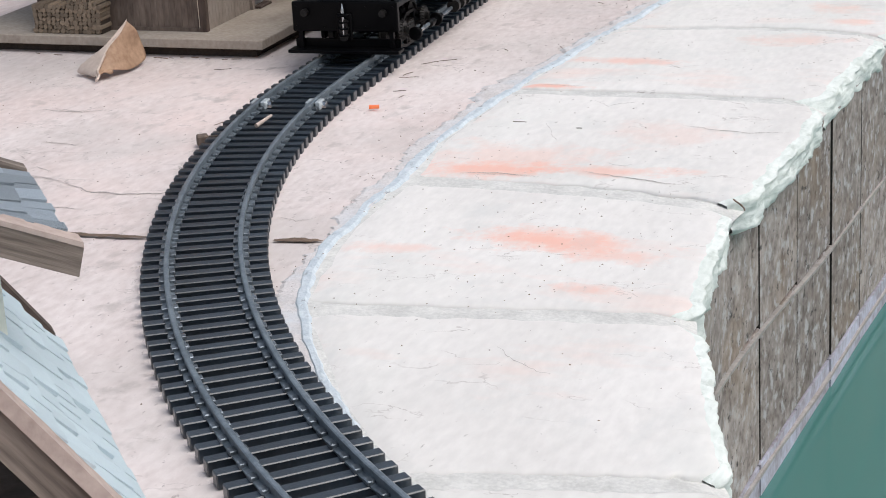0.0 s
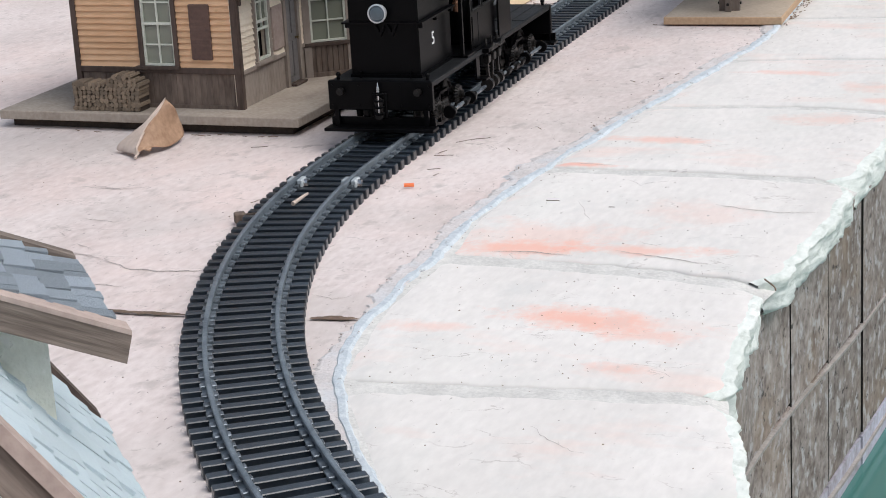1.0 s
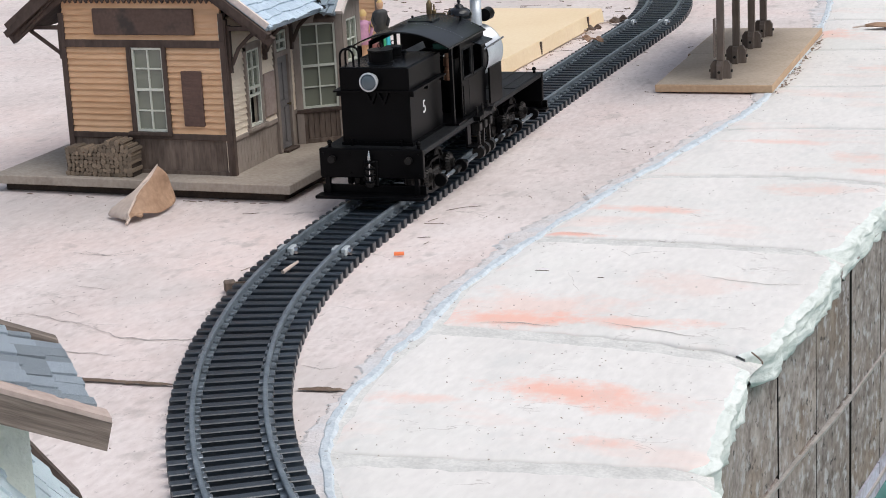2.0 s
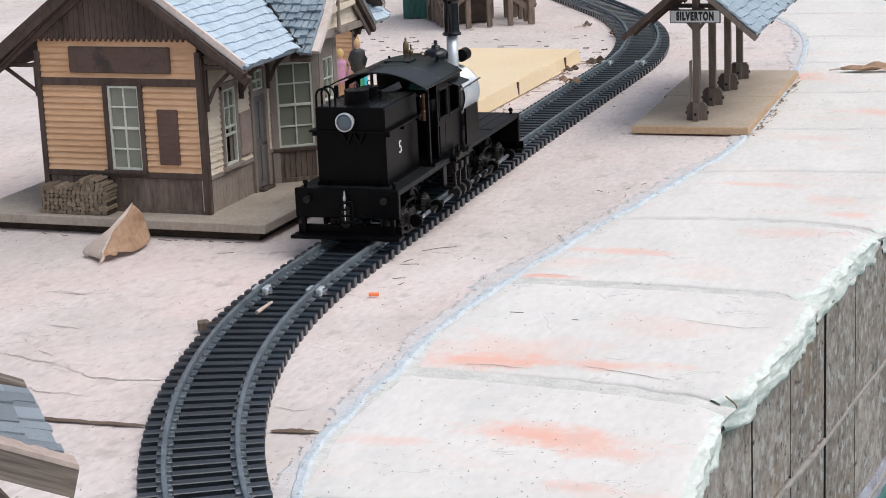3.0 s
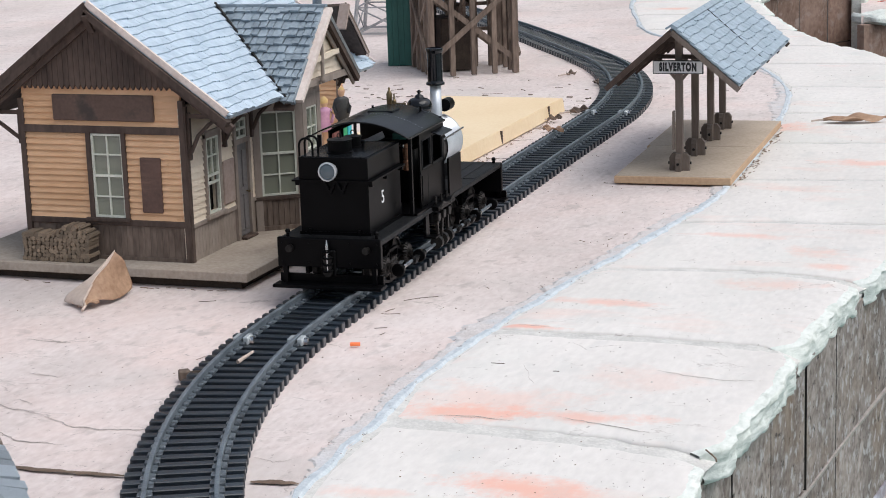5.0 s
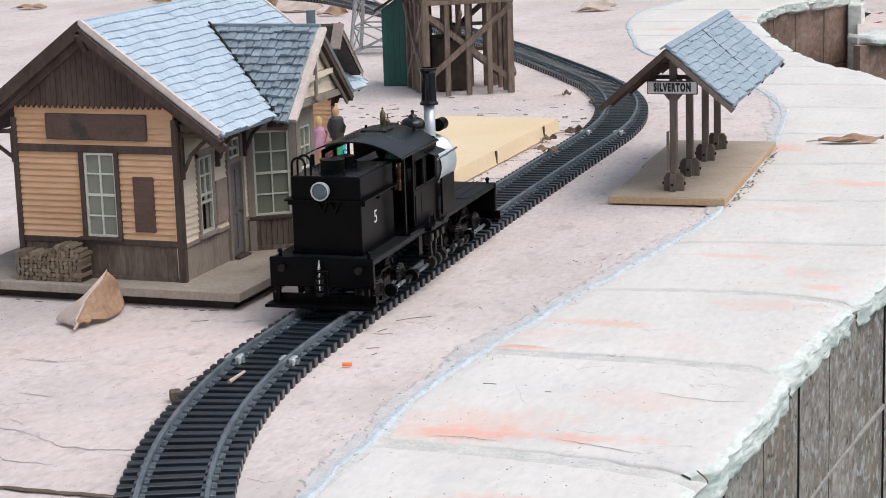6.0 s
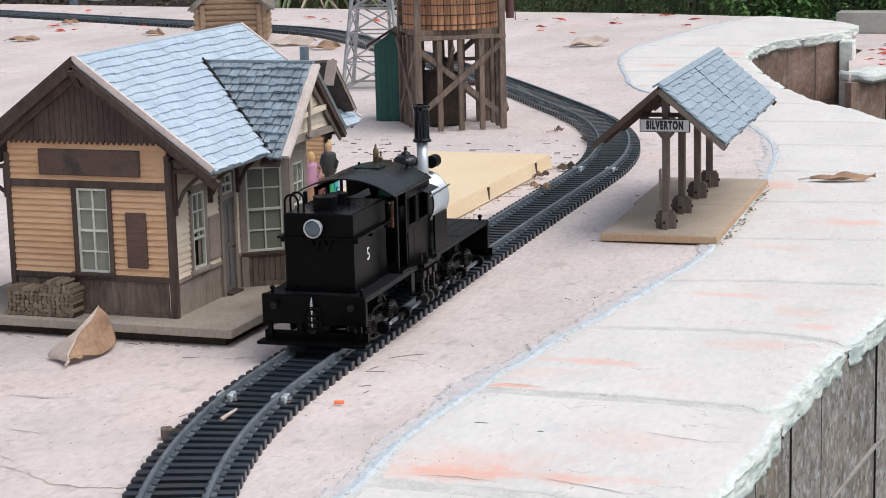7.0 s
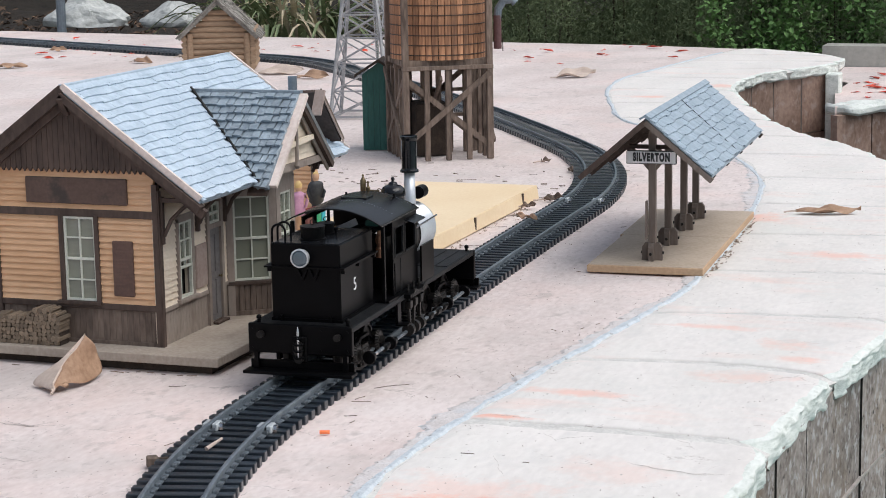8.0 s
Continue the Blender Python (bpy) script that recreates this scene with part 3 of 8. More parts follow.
def grid_faces(bm, rows):
    for a, b in zip(rows, rows[1:]):
        for k in range(len(a) - 1):
            bm.faces.new((a[k], a[k + 1], b[k + 1], b[k]))


for y0, y1 in zip(SEAMS, SEAMS[1:]):
    lift = SKEW.uniform(0.0, 0.0008)
    LIFTS.append((y0, y1, lift))
    nu, nv = 30, 84
    bm = bmesh.new()
    cut = nu - 3
    grid = [[flag_top(1 - (1 - i / nu) ** 1.5, j / nv, y0, y1, lift) for i in range(nu + 1)] for j in range(nv + 1)]
    sheet = [[p + Vector((0, 0, -0.006)) for p in grid[0]]] + grid + [[p + Vector((0, 0, -0.006)) for p in grid[-1]]]
    grid_faces(bm, [[bm.verts.new(p) for p in row[:cut + 1]] for row in sheet])
    stone = part("flagstone", bm, M_CAP, cap_edge, smooth=True)
    bm = bmesh.new()
    rows = []
    for row in grid:
        rim = row[-1]
        ring = [bm.verts.new(p) for p in row[cut:]]
        y, seed = rim.y, y0[0]
        deep = 0.0195 + 0.003 * noise.noise(Vector((y * 22, 6, seed)))
        foot_x = max(face(y) + 0.0016, rim.x - 0.0015) if y < 3.2 else rim.x - 0.0015
        for k in range(1, FACE + 1):
            f = k / FACE
            d = deep * (f**1.3)
            fall = min(1.0, d / 0.003)
            chip = (noise.noise(Vector((y * 38, d * 90, seed))) * 0.0026 + noise.noise(Vector((y * 55, d * 420, seed))) * 0.0018 + noise.noise(Vector((y * 160, d * 500, seed))) * 0.0006) * fall
            ring.append(bm.verts.new((rim.x + (foot_x - rim.x) * math.sin(f * math.pi / 2) + chip, y, rim.z - d + fall * 0.0014 * noise.noise(Vector((y * 60, d * 90, 4))))))
        ring.append(bm.verts.new((min(face(y), rim.x) - 0.012, y, rim.z - deep - 0.010)))
        rows.append(ring)
    grid_faces(bm, rows)
    part("broken_edge", bm, M_EDGE, stone, "rough pale green broken edge", smooth=True)

# cracks in the flagstones and the concrete
def stone_z(x, y):
    """The height of the stones or the concrete at a place."""
    for y0, y1, lift in LIFTS:
        if x > inner(y) and y0[0] <= y < y1[0]:
            return 0.0004 + lift + 0.0012 * noise.noise(Vector((x * 9, y * 9, y0[0])))
    return 0.0012 * noise.noise(Vector((x * 5, y * 5, 0))) - 0.0012


def crack(points, width, parent, material=None):
    bm = bmesh.new()
    rows = []
    n = 16 * (len(points) - 1)
    for i in range(n + 1):
        f = i / n * (len(points) - 1)
        k = min(int(f), len(points) - 2)
        p = Vector(points[k]).lerp(Vector(points[k + 1]), f - k)
        p += Vector((noise.noise(Vector((p.x * 90, p.y * 90, 0))), noise.noise(Vector((p.x * 90, p.y * 90, 7))))) * 0.0030 + Vector((0, noise.noise(Vector((p.x * 300, p.y * 300, 3))))) * 0.0012
        w = width * math.sin(math.pi * (0.06 + 0.88 * i / n)) * (0.7 + 0.6 * noise.noise(Vector((i * 0.5, p.x * 50, 2))))
        rows.append([bm.verts.new((p.x, p.y + q * w, stone_z(p.x, p.y) + 0.0004)) for q in (-1, 1)])
    grid_faces(bm, rows)
    return part("crack", bm, material or M_CRACK, parent)


for pts, w in (([(0.333, -0.186), (0.345, -0.210), (0.359, -0.240)], 0.0009), ([(0.440, -0.176), (0.465, -0.185), (0.498, -0.192), (0.528, -0.188)], 0.0011), ([(0.352, -0.112), (0.369, -0.128), (0.376, -0.117), (0.396, -0.112)], 0.0011),
               ([(0.400, -0.312), (0.438, -0.325), (0.456, -0.330), (0.475, -0.338)], 0.0016), ([(0.411, -0.287), (0.426, -0.296), (0.431, -0.290)], 0.0010), ([(0.456, -0.099), (0.475, -0.108), (0.486, -0.128)], 0.0008),
               ([(0.448, -0.659), (0.467, -0.676), (0.490, -0.690)], 0.0007), ([(0.310, -0.328), (0.340, -0.326), (0.372, -0.330)], 0.0012), ([(0.288, -0.070), (0.330, -0.070)], 0.0009)):
    crack(pts, w * 0.6, cap_edge)
for pts, w in (([(0.015, -0.396), (0.045, -0.413), (0.076, -0.416), (0.101, -0.410), (0.127, -0.388)], 0.0016), ([(-0.060, -0.375), (-0.020, -0.385), (0.015, -0.396)], 0.0010), ([(-0.050, -0.470), (0.000, -0.462), (0.040, -0.470)], 0.0009), ([(-0.065, -0.317), (-0.057, -0.295), (-0.028, -0.3), (-0.018, -0.281)], 0.0008), ([(0.001, -0.44), (0.032, -0.456), (0.068, -0.455)], 0.0011), ([(-0.113, -0.193), (-0.078, -0.205), (-0.05, -0.185)], 0.0008), ([(-0.031, -0.381), (-0.026, -0.364), (-0.004, -0.375)], 0.0011), ([(0.216, -0.447), (0.235, -0.455), (0.25, -0.441)], 0.0008), ([(-0.121, -0.199), (-0.083, -0.205), (-0.067, -0.185)], 0.0011)):
    crack(pts, w * 0.9, terrace, M_WORN)
for a, b in ((-0.48, -0.22), (-0.17, 0.01), (0.05, 0.30), (0.36, 0.50)):
    crack([(inner(a + (b - a) * k / 9) - 0.0035, a + (b - a) * k / 9) for k in range(10)], 0.0035, terrace)

# plank wall below the cap
WATER = -0.262
wall = thing("wall_terrace", "retaining wall of weathered grey brown planks", "wall", kind="structure")
bm = bmesh.new()
rows = []
for i in range(120):
    y = -2.6 + i * 0.05
    rows.append([bm.verts.new((face(y) - (0.024 if y < 2.3 else 0.006), y, z)) for z in (-0.030, -0.6)])
for a, b in zip(rows, rows[1:]):
    bm.faces.new((a[0], a[1], b[1], b[0]))
core = part("wall_core", bm, M_GAPSHADE, wall)
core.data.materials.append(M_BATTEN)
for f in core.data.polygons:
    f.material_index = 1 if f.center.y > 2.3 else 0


def wall_run(y, step):
    """The next y at a distance of step along the wall."""
    for _ in range(200):
        dy = 0.001
        step -= math.hypot(dy, face(y + dy) - face(y))
        y += dy
        if step <= 0:
            break
    return y


y = -1.164
RP = random.Random(11)
while y < 3.30:
    yn = wall_run(y, 0.1117)
    a, b = Vector((face(y), y, 0)), Vector((face(yn), yn, 0))
    d = (b - a).normalized()
    s = Vector((d.y, -d.x, 0))
    o = RP.uniform(-0.0008, 0.0008)
    a, b = a + d * 0.0016 + s * o, b - d * 0.0016 + s * o
    tall = -0.046 if y > 2.55 else -sink(y)
    for z0, z1 in ((-0.118 + tall, -0.0165), (-0.232, -0.121 + tall)):
        bm = solid(bmesh.new(), [(*(a - s * 0.02).xy, z0), (*a.xy, z0), (*b.xy, z0), (*(b - s * 0.02).xy, z0)][::-1], [(*(a - s * 0.02).xy, z1), (*a.xy, z1), (*b.xy, z1), (*(b - s * 0.02).xy, z1)][::-1])
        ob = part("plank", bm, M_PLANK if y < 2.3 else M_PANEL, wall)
        # near planks carry the seam's shade as colour on their edges; far ones pale
        ob.data.materials.append(M_GAPSHADE if y < 2.3 else M_BATTEN)
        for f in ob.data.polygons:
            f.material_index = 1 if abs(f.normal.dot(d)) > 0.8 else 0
    bm = solid(bmesh.new(), [(*(a - s * 0.02).xy, WATER - 0.3), (*a.xy, WATER - 0.3), (*b.xy, WATER - 0.3), (*(b - s * 0.02).xy, WATER - 0.3)][::-1], [(*(a - s * 0.02).xy, -0.236), (*a.xy, -0.236), (*b.xy, -0.236), (*(b - s * 0.02).xy, -0.236)][::-1])
    part("band_panel", bm, M_BAND, wall, "lilac grey panel at the waterline")
    y = yn
for mid, hh in ((-0.1195, 0.0024), (-0.234, 0.0028), (-0.258, 0.0026)):
    bm = bmesh.new()
    rows = []
    for i in range(222):
        y = -1.15 + i * 0.02
        x = face(y)
        zc = mid - 0.046 if y > 2.60 and mid > -0.2 else mid - sink(y)
        rows.append([bm.verts.new(p) for p in ((x - 0.01, y, zc - hh / 2), (x + 0.0024, y, zc - hh / 2), (x + 0.0024, y, zc + hh / 2), (x - 0.01, y, zc + hh / 2))])
    for a, b in zip(rows, rows[1:]):
        for k in range(4):
            bm.faces.new((a[k], b[k], b[(k + 1) % 4], a[(k + 1) % 4]))
    part("batten", bm, M_BATTEN, wall, "thin pale batten along the planks")

# the ground all round, the pond, and the lower terrace behind
bm = bmesh.new()
GR = 40
rows = [[bm.verts.new((math.copysign(abs(i / GR) ** 3, i) * 300, math.copysign(abs(j / GR) ** 3, j) * 300 + 2, -0.36)) for i in range(-GR, GR + 1)] for j in range(-GR, GR + 1)]
for a, b in zip(rows, rows[1:]):
    for k in range(2 * GR):
        bm.faces.new((a[k], a[k + 1], b[k + 1], b[k]))
tagged(part("ground", bm, M_SOIL), "dark brown garden soil and mulch round the terrace", "ground", kind="structure")
bm = bmesh.new()
rows = []
for i in range(80):
    y = -2.6 + i * 0.066
    rows.append([bm.verts.new((face(y) - 0.004 + k * (4.0 - face(y)) / 6, y, WATER)) for k in range(7)])
for a, b in zip(rows, rows[1:]):
    for k in range(6):
        bm.faces.new((a[k], a[k + 1], b[k + 1], b[k]))
tagged(part("pond_water", bm, M_WATER), "still teal green pond water below the wall", "water", kind="structure")

# lower terrace beyond the recess
low_ter = thing("lower_terrace", "lower garden terrace with white stone edge and plank face", "terrace", kind="structure")
along_edge = pose(0.163, 3.018, 0, 0, 0, 51.5)
front_l, front_r = along_edge @ Vector((-0.01, 0.03, 0)), along_edge @ Vector((1.35, 0.03, 0))
outline = [(front_l.x, front_l.y), (front_r.x, front_r.y), (-0.05, 4.05), (-0.05, 3.74), (0.085, 3.60), (0.085, 3.36)]
part("terrace_top", solid(bmesh.new(), [(x, y, -0.36) for x, y in outline], [(x, y, -0.070) for x, y in outline]), M_CONCRETE, low_ter)
for i in range(9):
    bm = box(i * 0.15, 0.147 + i * 0.15, -0.012, 0.075, -0.088, -0.066, bevel=0.006)
    bmesh.ops.subdivide_edges(bm, edges=bm.edges[:], cuts=6, use_grid_fill=True)
    part("edge_stone", rough(rough(bm, 0.006, 14), 0.004, 50), M_EDGE, low_ter, m=along_edge, smooth=True)
for i in range(12):
    part("plank", box(-0.026 + i * 0.1117, 0.082 + i * 0.1117, 0.004, 0.026, -0.36, -0.088), M_PANEL, low_ter, m=along_edge)
pier = rough(box(0.064, 0.100, 3.330, 3.375, -0.30, -0.020, bevel=0.003), 0.004, 30)
part("end_pier", pier, M_EDGE, low_ter, "pale stone pier at the end of the wall")


# ---- the track: 45 mm gauge, as arcs and straights ----
def track_line(step=0.0168):
    """Points (x, y, heading) along the middle of the track; heading is the turn to the left of +y."""
    x, y, h = 0.2372, -0.6000, 0.4874
    back = []
    bx, by, bh = x, y, h
    for _ in range(int(0.75 / step)):
        bh += 0.8787 * step / 2
        bx, by = bx + math.sin(bh) * step, by - math.cos(bh) * step
        bh += 0.8787 * step / 2
        back.append((bx, by, bh))
    line, left = back[::-1], 0.0
    for length, turn in ((0.4995, -0.8787), (1.1287, -0.0248), (0.704, 0.7609), (1.7483, 0.0844), (0.3059, 1.5099), (2.4, 0.0)):
        d = left
        while d <= length:
            a = h + turn * d
            s = d if abs(turn) < 1e-6 else None
            if s is None:
                px, py = x + (math.cos(a) - math.cos(h)) / turn, y + (math.sin(a) - math.sin(h)) / turn
            else:
                px, py = x - math.sin(h) * d, y + math.cos(h) * d
            line.append((px, py, a))
            d += step
        left = d - length
        a = h + turn * length
        if abs(turn) < 1e-6:
            x, y = x - math.sin(h) * length, y + math.cos(h) * length
        else:
            x, y = x + (math.cos(a) - math.cos(h)) / turn, y + (math.sin(a) - math.sin(h)) / turn
        h = a
    return line


LINE = track_line()
track = thing("railway_track", "black model railway track with closely set plastic ties", "railway track")
tie_bm = box(-0.041, 0.041, -0.0040, 0.0040, -0.0015, 0.0068, bevel=0.0006)
for u in (-0.0237, 0.0237):
    for s in (-1, 1):
        box(u + s * 0.0030 - 0.0022, u + s * 0.0030 + 0.0022, -0.0034, 0.0034, 0.0066, 0.0094, tie_bm, 0.0005)
tie_me = bpy.data.meshes.new("tie")
tie_bm.to_mesh(tie_me)
tie_bm.free()
tie_me.materials.append(M_TIE)
tie_me.materials.append(M_CHAIR)
for f in tie_me.polygons:
    f.material_index = 1 if f.center.z > 0.0073 else 0
rest = bmesh.new()
RT = random.Random(3)
count = 0
for x, y, h in LINE:
    m = pose(x, y, 0.0005, 0, 0, math.degrees(h) + RT.uniform(-0.6, 0.6))
    if count < 300 and y > -0.98 and y < 3.2:
        ob = new("tie", tie_me)
        ob.parent, ob.matrix_basis = track, m
        count += 1
    else:
        n0 = len(rest.verts)
        rest.from_mesh(tie_me)
        rest.verts.ensure_lookup_table()
        for v in rest.verts[n0:]:
            v.co = m @ v.co
far = tagged(part("tie_run", rest, M_TIE, track), kind="stuff")
far.data.materials.append(M_CHAIR)
PROFILE = [(-0.0042, 0.0066), (0.0042, 0.0066), (0.0042, 0.0076), (0.0009, 0.0082), (0.0009, 0.0118), (0.0017, 0.0124), (0.0017, 0.0142), (0.0010, 0.0147), (-0.0010, 0.0147), (-0.0017, 0.0142), (-0.0017, 0.0124), (-0.0009, 0.0118), (-0.0009, 0.0082), (-0.0042, 0.0076)]
for side in (-0.0237, 0.0237):
    bm = bmesh.new()
    rings = []
    for x, y, h in LINE:
        c, s = math.cos(h), math.sin(h)
        rings.append([bm.verts.new((x + c * (side + u), y + s * (side + u), z)) for u, z in PROFILE])
    for a, b in zip(rings, rings[1:]):
        for k in range(len(PROFILE)):
            bm.faces.new((a[k], a[(k + 1) % len(PROFILE)], b[(k + 1) % len(PROFILE)], b[k]))
    part("rail", bm, M_RAIL, track, "dull blue black metal rail")


def along(s):
    """Place and heading on the track s metres from the start of the near curve's last half."""
    i0 = min(range(len(LINE)), key=lambda i: abs(LINE[i][0] - 0.2372) + abs(LINE[i][1] + 0.6))
    f = i0 + s / 0.0168
    i = int(f)
    a, b = LINE[i], LINE[i + 1]
    return [a[k] + (b[k] - a[k]) * (f - i) for k in range(3)]


for s in (0.43, 1.67):
    x, y, h = along(s)
    for side in (-1, 1):
        c = thing("rail_clamp", "small bright steel clamp bolted round a rail joint", "clamp", pose(x + math.cos(h) * side * 0.0237, y + math.sin(h) * side * 0.0237, 0, 0, 0, math.degrees(h)), "rail clamps")
        for e in (-1, 1):
            part("jaw", box(e * 0.0042 - 0.0024, e * 0.0042 + 0.0024, -0.0068, 0.0068, 0.0066, 0.0134, bevel=0.0008), M_CLAMP, c)
        part("bolt", tube((-0.0062, 0, 0.0088), (0.0085, 0, 0.0088), 0.0013, seg=10), M_STEEL, c)
        part("bolt_head", tube((0.0066, 0, 0.0098), (0.0098, 0, 0.0098), 0.0031, seg=6), M_STEEL, c)


# ---- the locomotive: a geared tank engine, standing before the depot ----
def shape(name, pts, width, material, parent, label="", m=None):
    """A plate cut to an outline in its own x-z plane and width thick along y."""
    return part(name, solid(bmesh.new(), [(x, -width / 2, z) for x, z in pts], [(x, width / 2, z) for x, z in pts]), material, parent, label, m)


def locomotive():
    a, b = along(0.581 + 0.075), along(0.581 + 0.31)
    hd = math.atan2(-(b[0] - a[0]), b[1] - a[1])
    ox, oy = a[0] + math.sin(hd) * 0.075 + math.cos(hd) * 0.002, a[1] - math.cos(hd) * 0.075 + math.sin(hd) * 0.002
    # own axes: x to the engine's right, y ahead from the rear beam, z up from the ties
    e = thing("steam_locomotive", "black geared model steam locomotive with silver smokebox standing on the track", "locomotive", pose(ox, oy, 0, 0, 0, math.degrees(hd)))
    B = M_BLACK
    # frame and decks
    part("deck", box(-0.0495, 0.0495, 0.004, 0.396, 0.0585, 0.0635, bevel=0.0006), M_DECK, e, "black running deck with boards")
    for u in (-0.0135, 0.0135):
        part("frame_beam", box(u - 0.002, u + 0.002, 0.006, 0.392, 0.044, 0.0584), B, e)
    part("rear_beam", box(-0.0500, 0.0500, -0.002, 0.004, 0.0375, 0.0645, bevel=0.0008), B, e)
    part("front_beam", box(-0.0500, 0.0500, 0.394, 0.400, 0.0320, 0.0635, bevel=0.0008), B, e)
    for v, w in ((-0.006, "rear_step"), (0.402, "front_step")):
        st = part(w, box(-0.0525, 0.0525, v - 0.006, v + 0.010, 0.0195, 0.0225, bevel=0.0005), B, e, "wooden foot board painted black")
        part("step_riser", box(-0.050, 0.050, v + 0.009, v + 0.012, 0.0195, 0.0300), B, st)
        for u in (-0.043, 0.043):
            part("step_bracket", box(u - 0.002, u + 0.002, v + 0.004, v + 0.008, 0.0225, 0.0400), B, st)
    # beam fittings
    for v, s in ((-0.002, -1), (0.400, 1)):
        co = part("coupler_pocket", box(-0.007, 0.007, v - 0.002 if s < 0 else v - 0.001, v + 0.001 if s < 0 else v + 0.003, 0.030, 0.054, bevel=0.001), B, e)
        for z in (0.034, 0.040, 0.046):
            part("link_slot", tube((0, v + s * 0.001, z), (0, v + s * 0.005, z), 0.0042, seg=12), M_DARKSTEEL, co)
        part("coupler_pin", lathe([(0.0005, 0.033), (0.0012, 0.034), (0.0012, 0.054), (0.0018, 0.0555), (0.0014, 0.059), (0.0004, 0.064)], 10, m=pose(0, v + s * 0.004, 0)), M_STEEL, co, "bright steel coupler pin")
        for z in (0.0355, 0.0415, 0.0475, 0.0535):
            part("link_ring", wire([(0.0048 * math.cos(k * 0.524), v + s * (0.004 + 0.0022 * math.sin(k * 0.524)), z + 0.0006 * math.cos(k)) for k in range(13)], 0.0009, 6), B, co)
        for u in (-0.037, 0.037):
            part("beam_cap", tube((u, v, 0.055), (u, v + s * 0.005, 0.055), 0.0033, seg=12), M_DARKSTEEL, e)
            part("marker_post", lathe([(0.0016, 0.0635), (0.0016, 0.0668), (0.0024, 0.0672), (0.0024, 0.0692), (0.001, 0.0706)], 10, m=pose(u + (0.006 if u > 0 else -0.006), v - s * 0.010, 0)), B, e)
        for u in (-0.046, -0.02, 0.02, 0.046):
            for z in (0.042, 0.060):
                part("rivet", tube((u, v, z), (u, v + s * 0.0009, z), 0.0009, seg=8), B, e)
    # bunker
    bk = part("bunker", box(-0.0335, 0.0335, 0.018, 0.108, 0.0630, 0.1352, bevel=0.0007), B, e, "tall black coal bunker and water tank")
    part("bunker_lip", box(-0.0395, 0.0385, 0.0150, 0.1085, 0.1130, 0.1146), B, bk)
    part("bunker_skirt", box(-0.0345, 0.0345, 0.0175, 0.1085, 0.0635, 0.0665), B, bk)
    part("top_panel", box(-0.0315, 0.0315, 0.020, 0.106, 0.1350, 0.1357), M_ROOFBLACK, bk)
    for u, v, r, h in ((-0.002, 0.044, 0.0112, 0.0125), (0.000, 0.074, 0.0078, 0.0105)):
        hatch = part("filler_hatch", lathe([(r + 0.0012, 0.1355), (r + 0.0012, 0.1368), (r, 0.1372), (r, 0.1355 + h - 0.0012), (r + 0.0006, 0.1355 + h - 0.0010), (r + 0.0006, 0.1355 + h), (0.001, 0.1358 + h)], 28, m=pose(u, v, 0)), B, bk, smooth=False)
        part("hatch_ring", wire([(u + 0.0022 * math.cos(k * 0.5), v, 0.1365 + h + 0.0022 + 0.0022 * math.sin(k * 0.5)) for k in range(13)], 0.0005, 6), M_DARKSTEEL, hatch)
    part("vent_pipe", lathe([(0.0012, 0.1355), (0.0012, 0.140), (0.0022, 0.1405), (0.0022, 0.143), (0.0006, 0.1435)], 10, m=pose(0.012, 0.068, 0)), B, bk)
    for v in (0.030, 0.044):
        part("grab_hoop", wire([(-0.0365 + 0.000, v, 0.115)] + [(-0.0300 - 0.0065 * math.cos(math.pi * k / 10), v, 0.1440 + 0.0065 * math.sin(math.pi * k / 10)) for k in range(11)] + [(-0.0235, v, 0.1357)], 0.0011), B, bk, "bent black ladder hoop")
    for z in (0.072, 0.082, 0.092, 0.102, 0.112):
        part("ladder_rung", tube((-0.0365, 0.030, z), (-0.0365, 0.044, z), 0.0008, seg=8), M_STEEL, bk)
    for v in (0.030, 0.044):
        part("ladder_rail", tube((-0.0365, v, 0.0635), (-0.0365, v, 0.116), 0.0009, seg=8), B, bk)
    for v in (0.020, 0.060, 0.104):
        for u in (-0.0355, 0.0355):
            part("lug", box(u - 0.002, u + 0.002, v - 0.002, v + 0.002, 0.1090, 0.1130, bevel=0.0004), B, bk)
    for u in (-0.024, 0.024):
        for v in (0.0165,):
            part("stay_bolt", tube((u, v, 0.0635), (u, v, 0.069), 0.0012, seg=8), B, bk)
    num = bpy.data.curves.new("number", "FONT")
    num.body, num.size, num.align_x, num.align_y, num.extrude = "5", 0.0170, "CENTER", "CENTER", 0.0002
    tmp = new("number_text", num)
    me = bpy.data.meshes.new_from_object(tmp.evaluated_get(bpy.context.evaluated_depsgraph_get()))
    bpy.data.objects.remove(tmp)
    me.materials.clear()
    me.materials.append(M_WHITE)
    for u, turn in ((0.0338, 90), (-0.0338, -90)):
        ob = new("number", me)
        ob.parent = bk
        ob.matrix_basis = pose(u, 0.0555, 0.0925, 90, 0, turn)
        ob["label"] = "white painted numeral"
    # rear headlight
    hl = part("rear_headlight", lathe([(0.0060, 0.0), (0.0074, 0.001), (0.0074, 0.0055), (0.0087, 0.0060), (0.0087, 0.0080), (0.0075, 0.0084), (0.0073, 0.0066), (0.001, 0.0035)], 36, m=pose(-0.0025, 0.0175, 0.1235, 90)), M_RIM, e, "round rear headlight with silver rim")
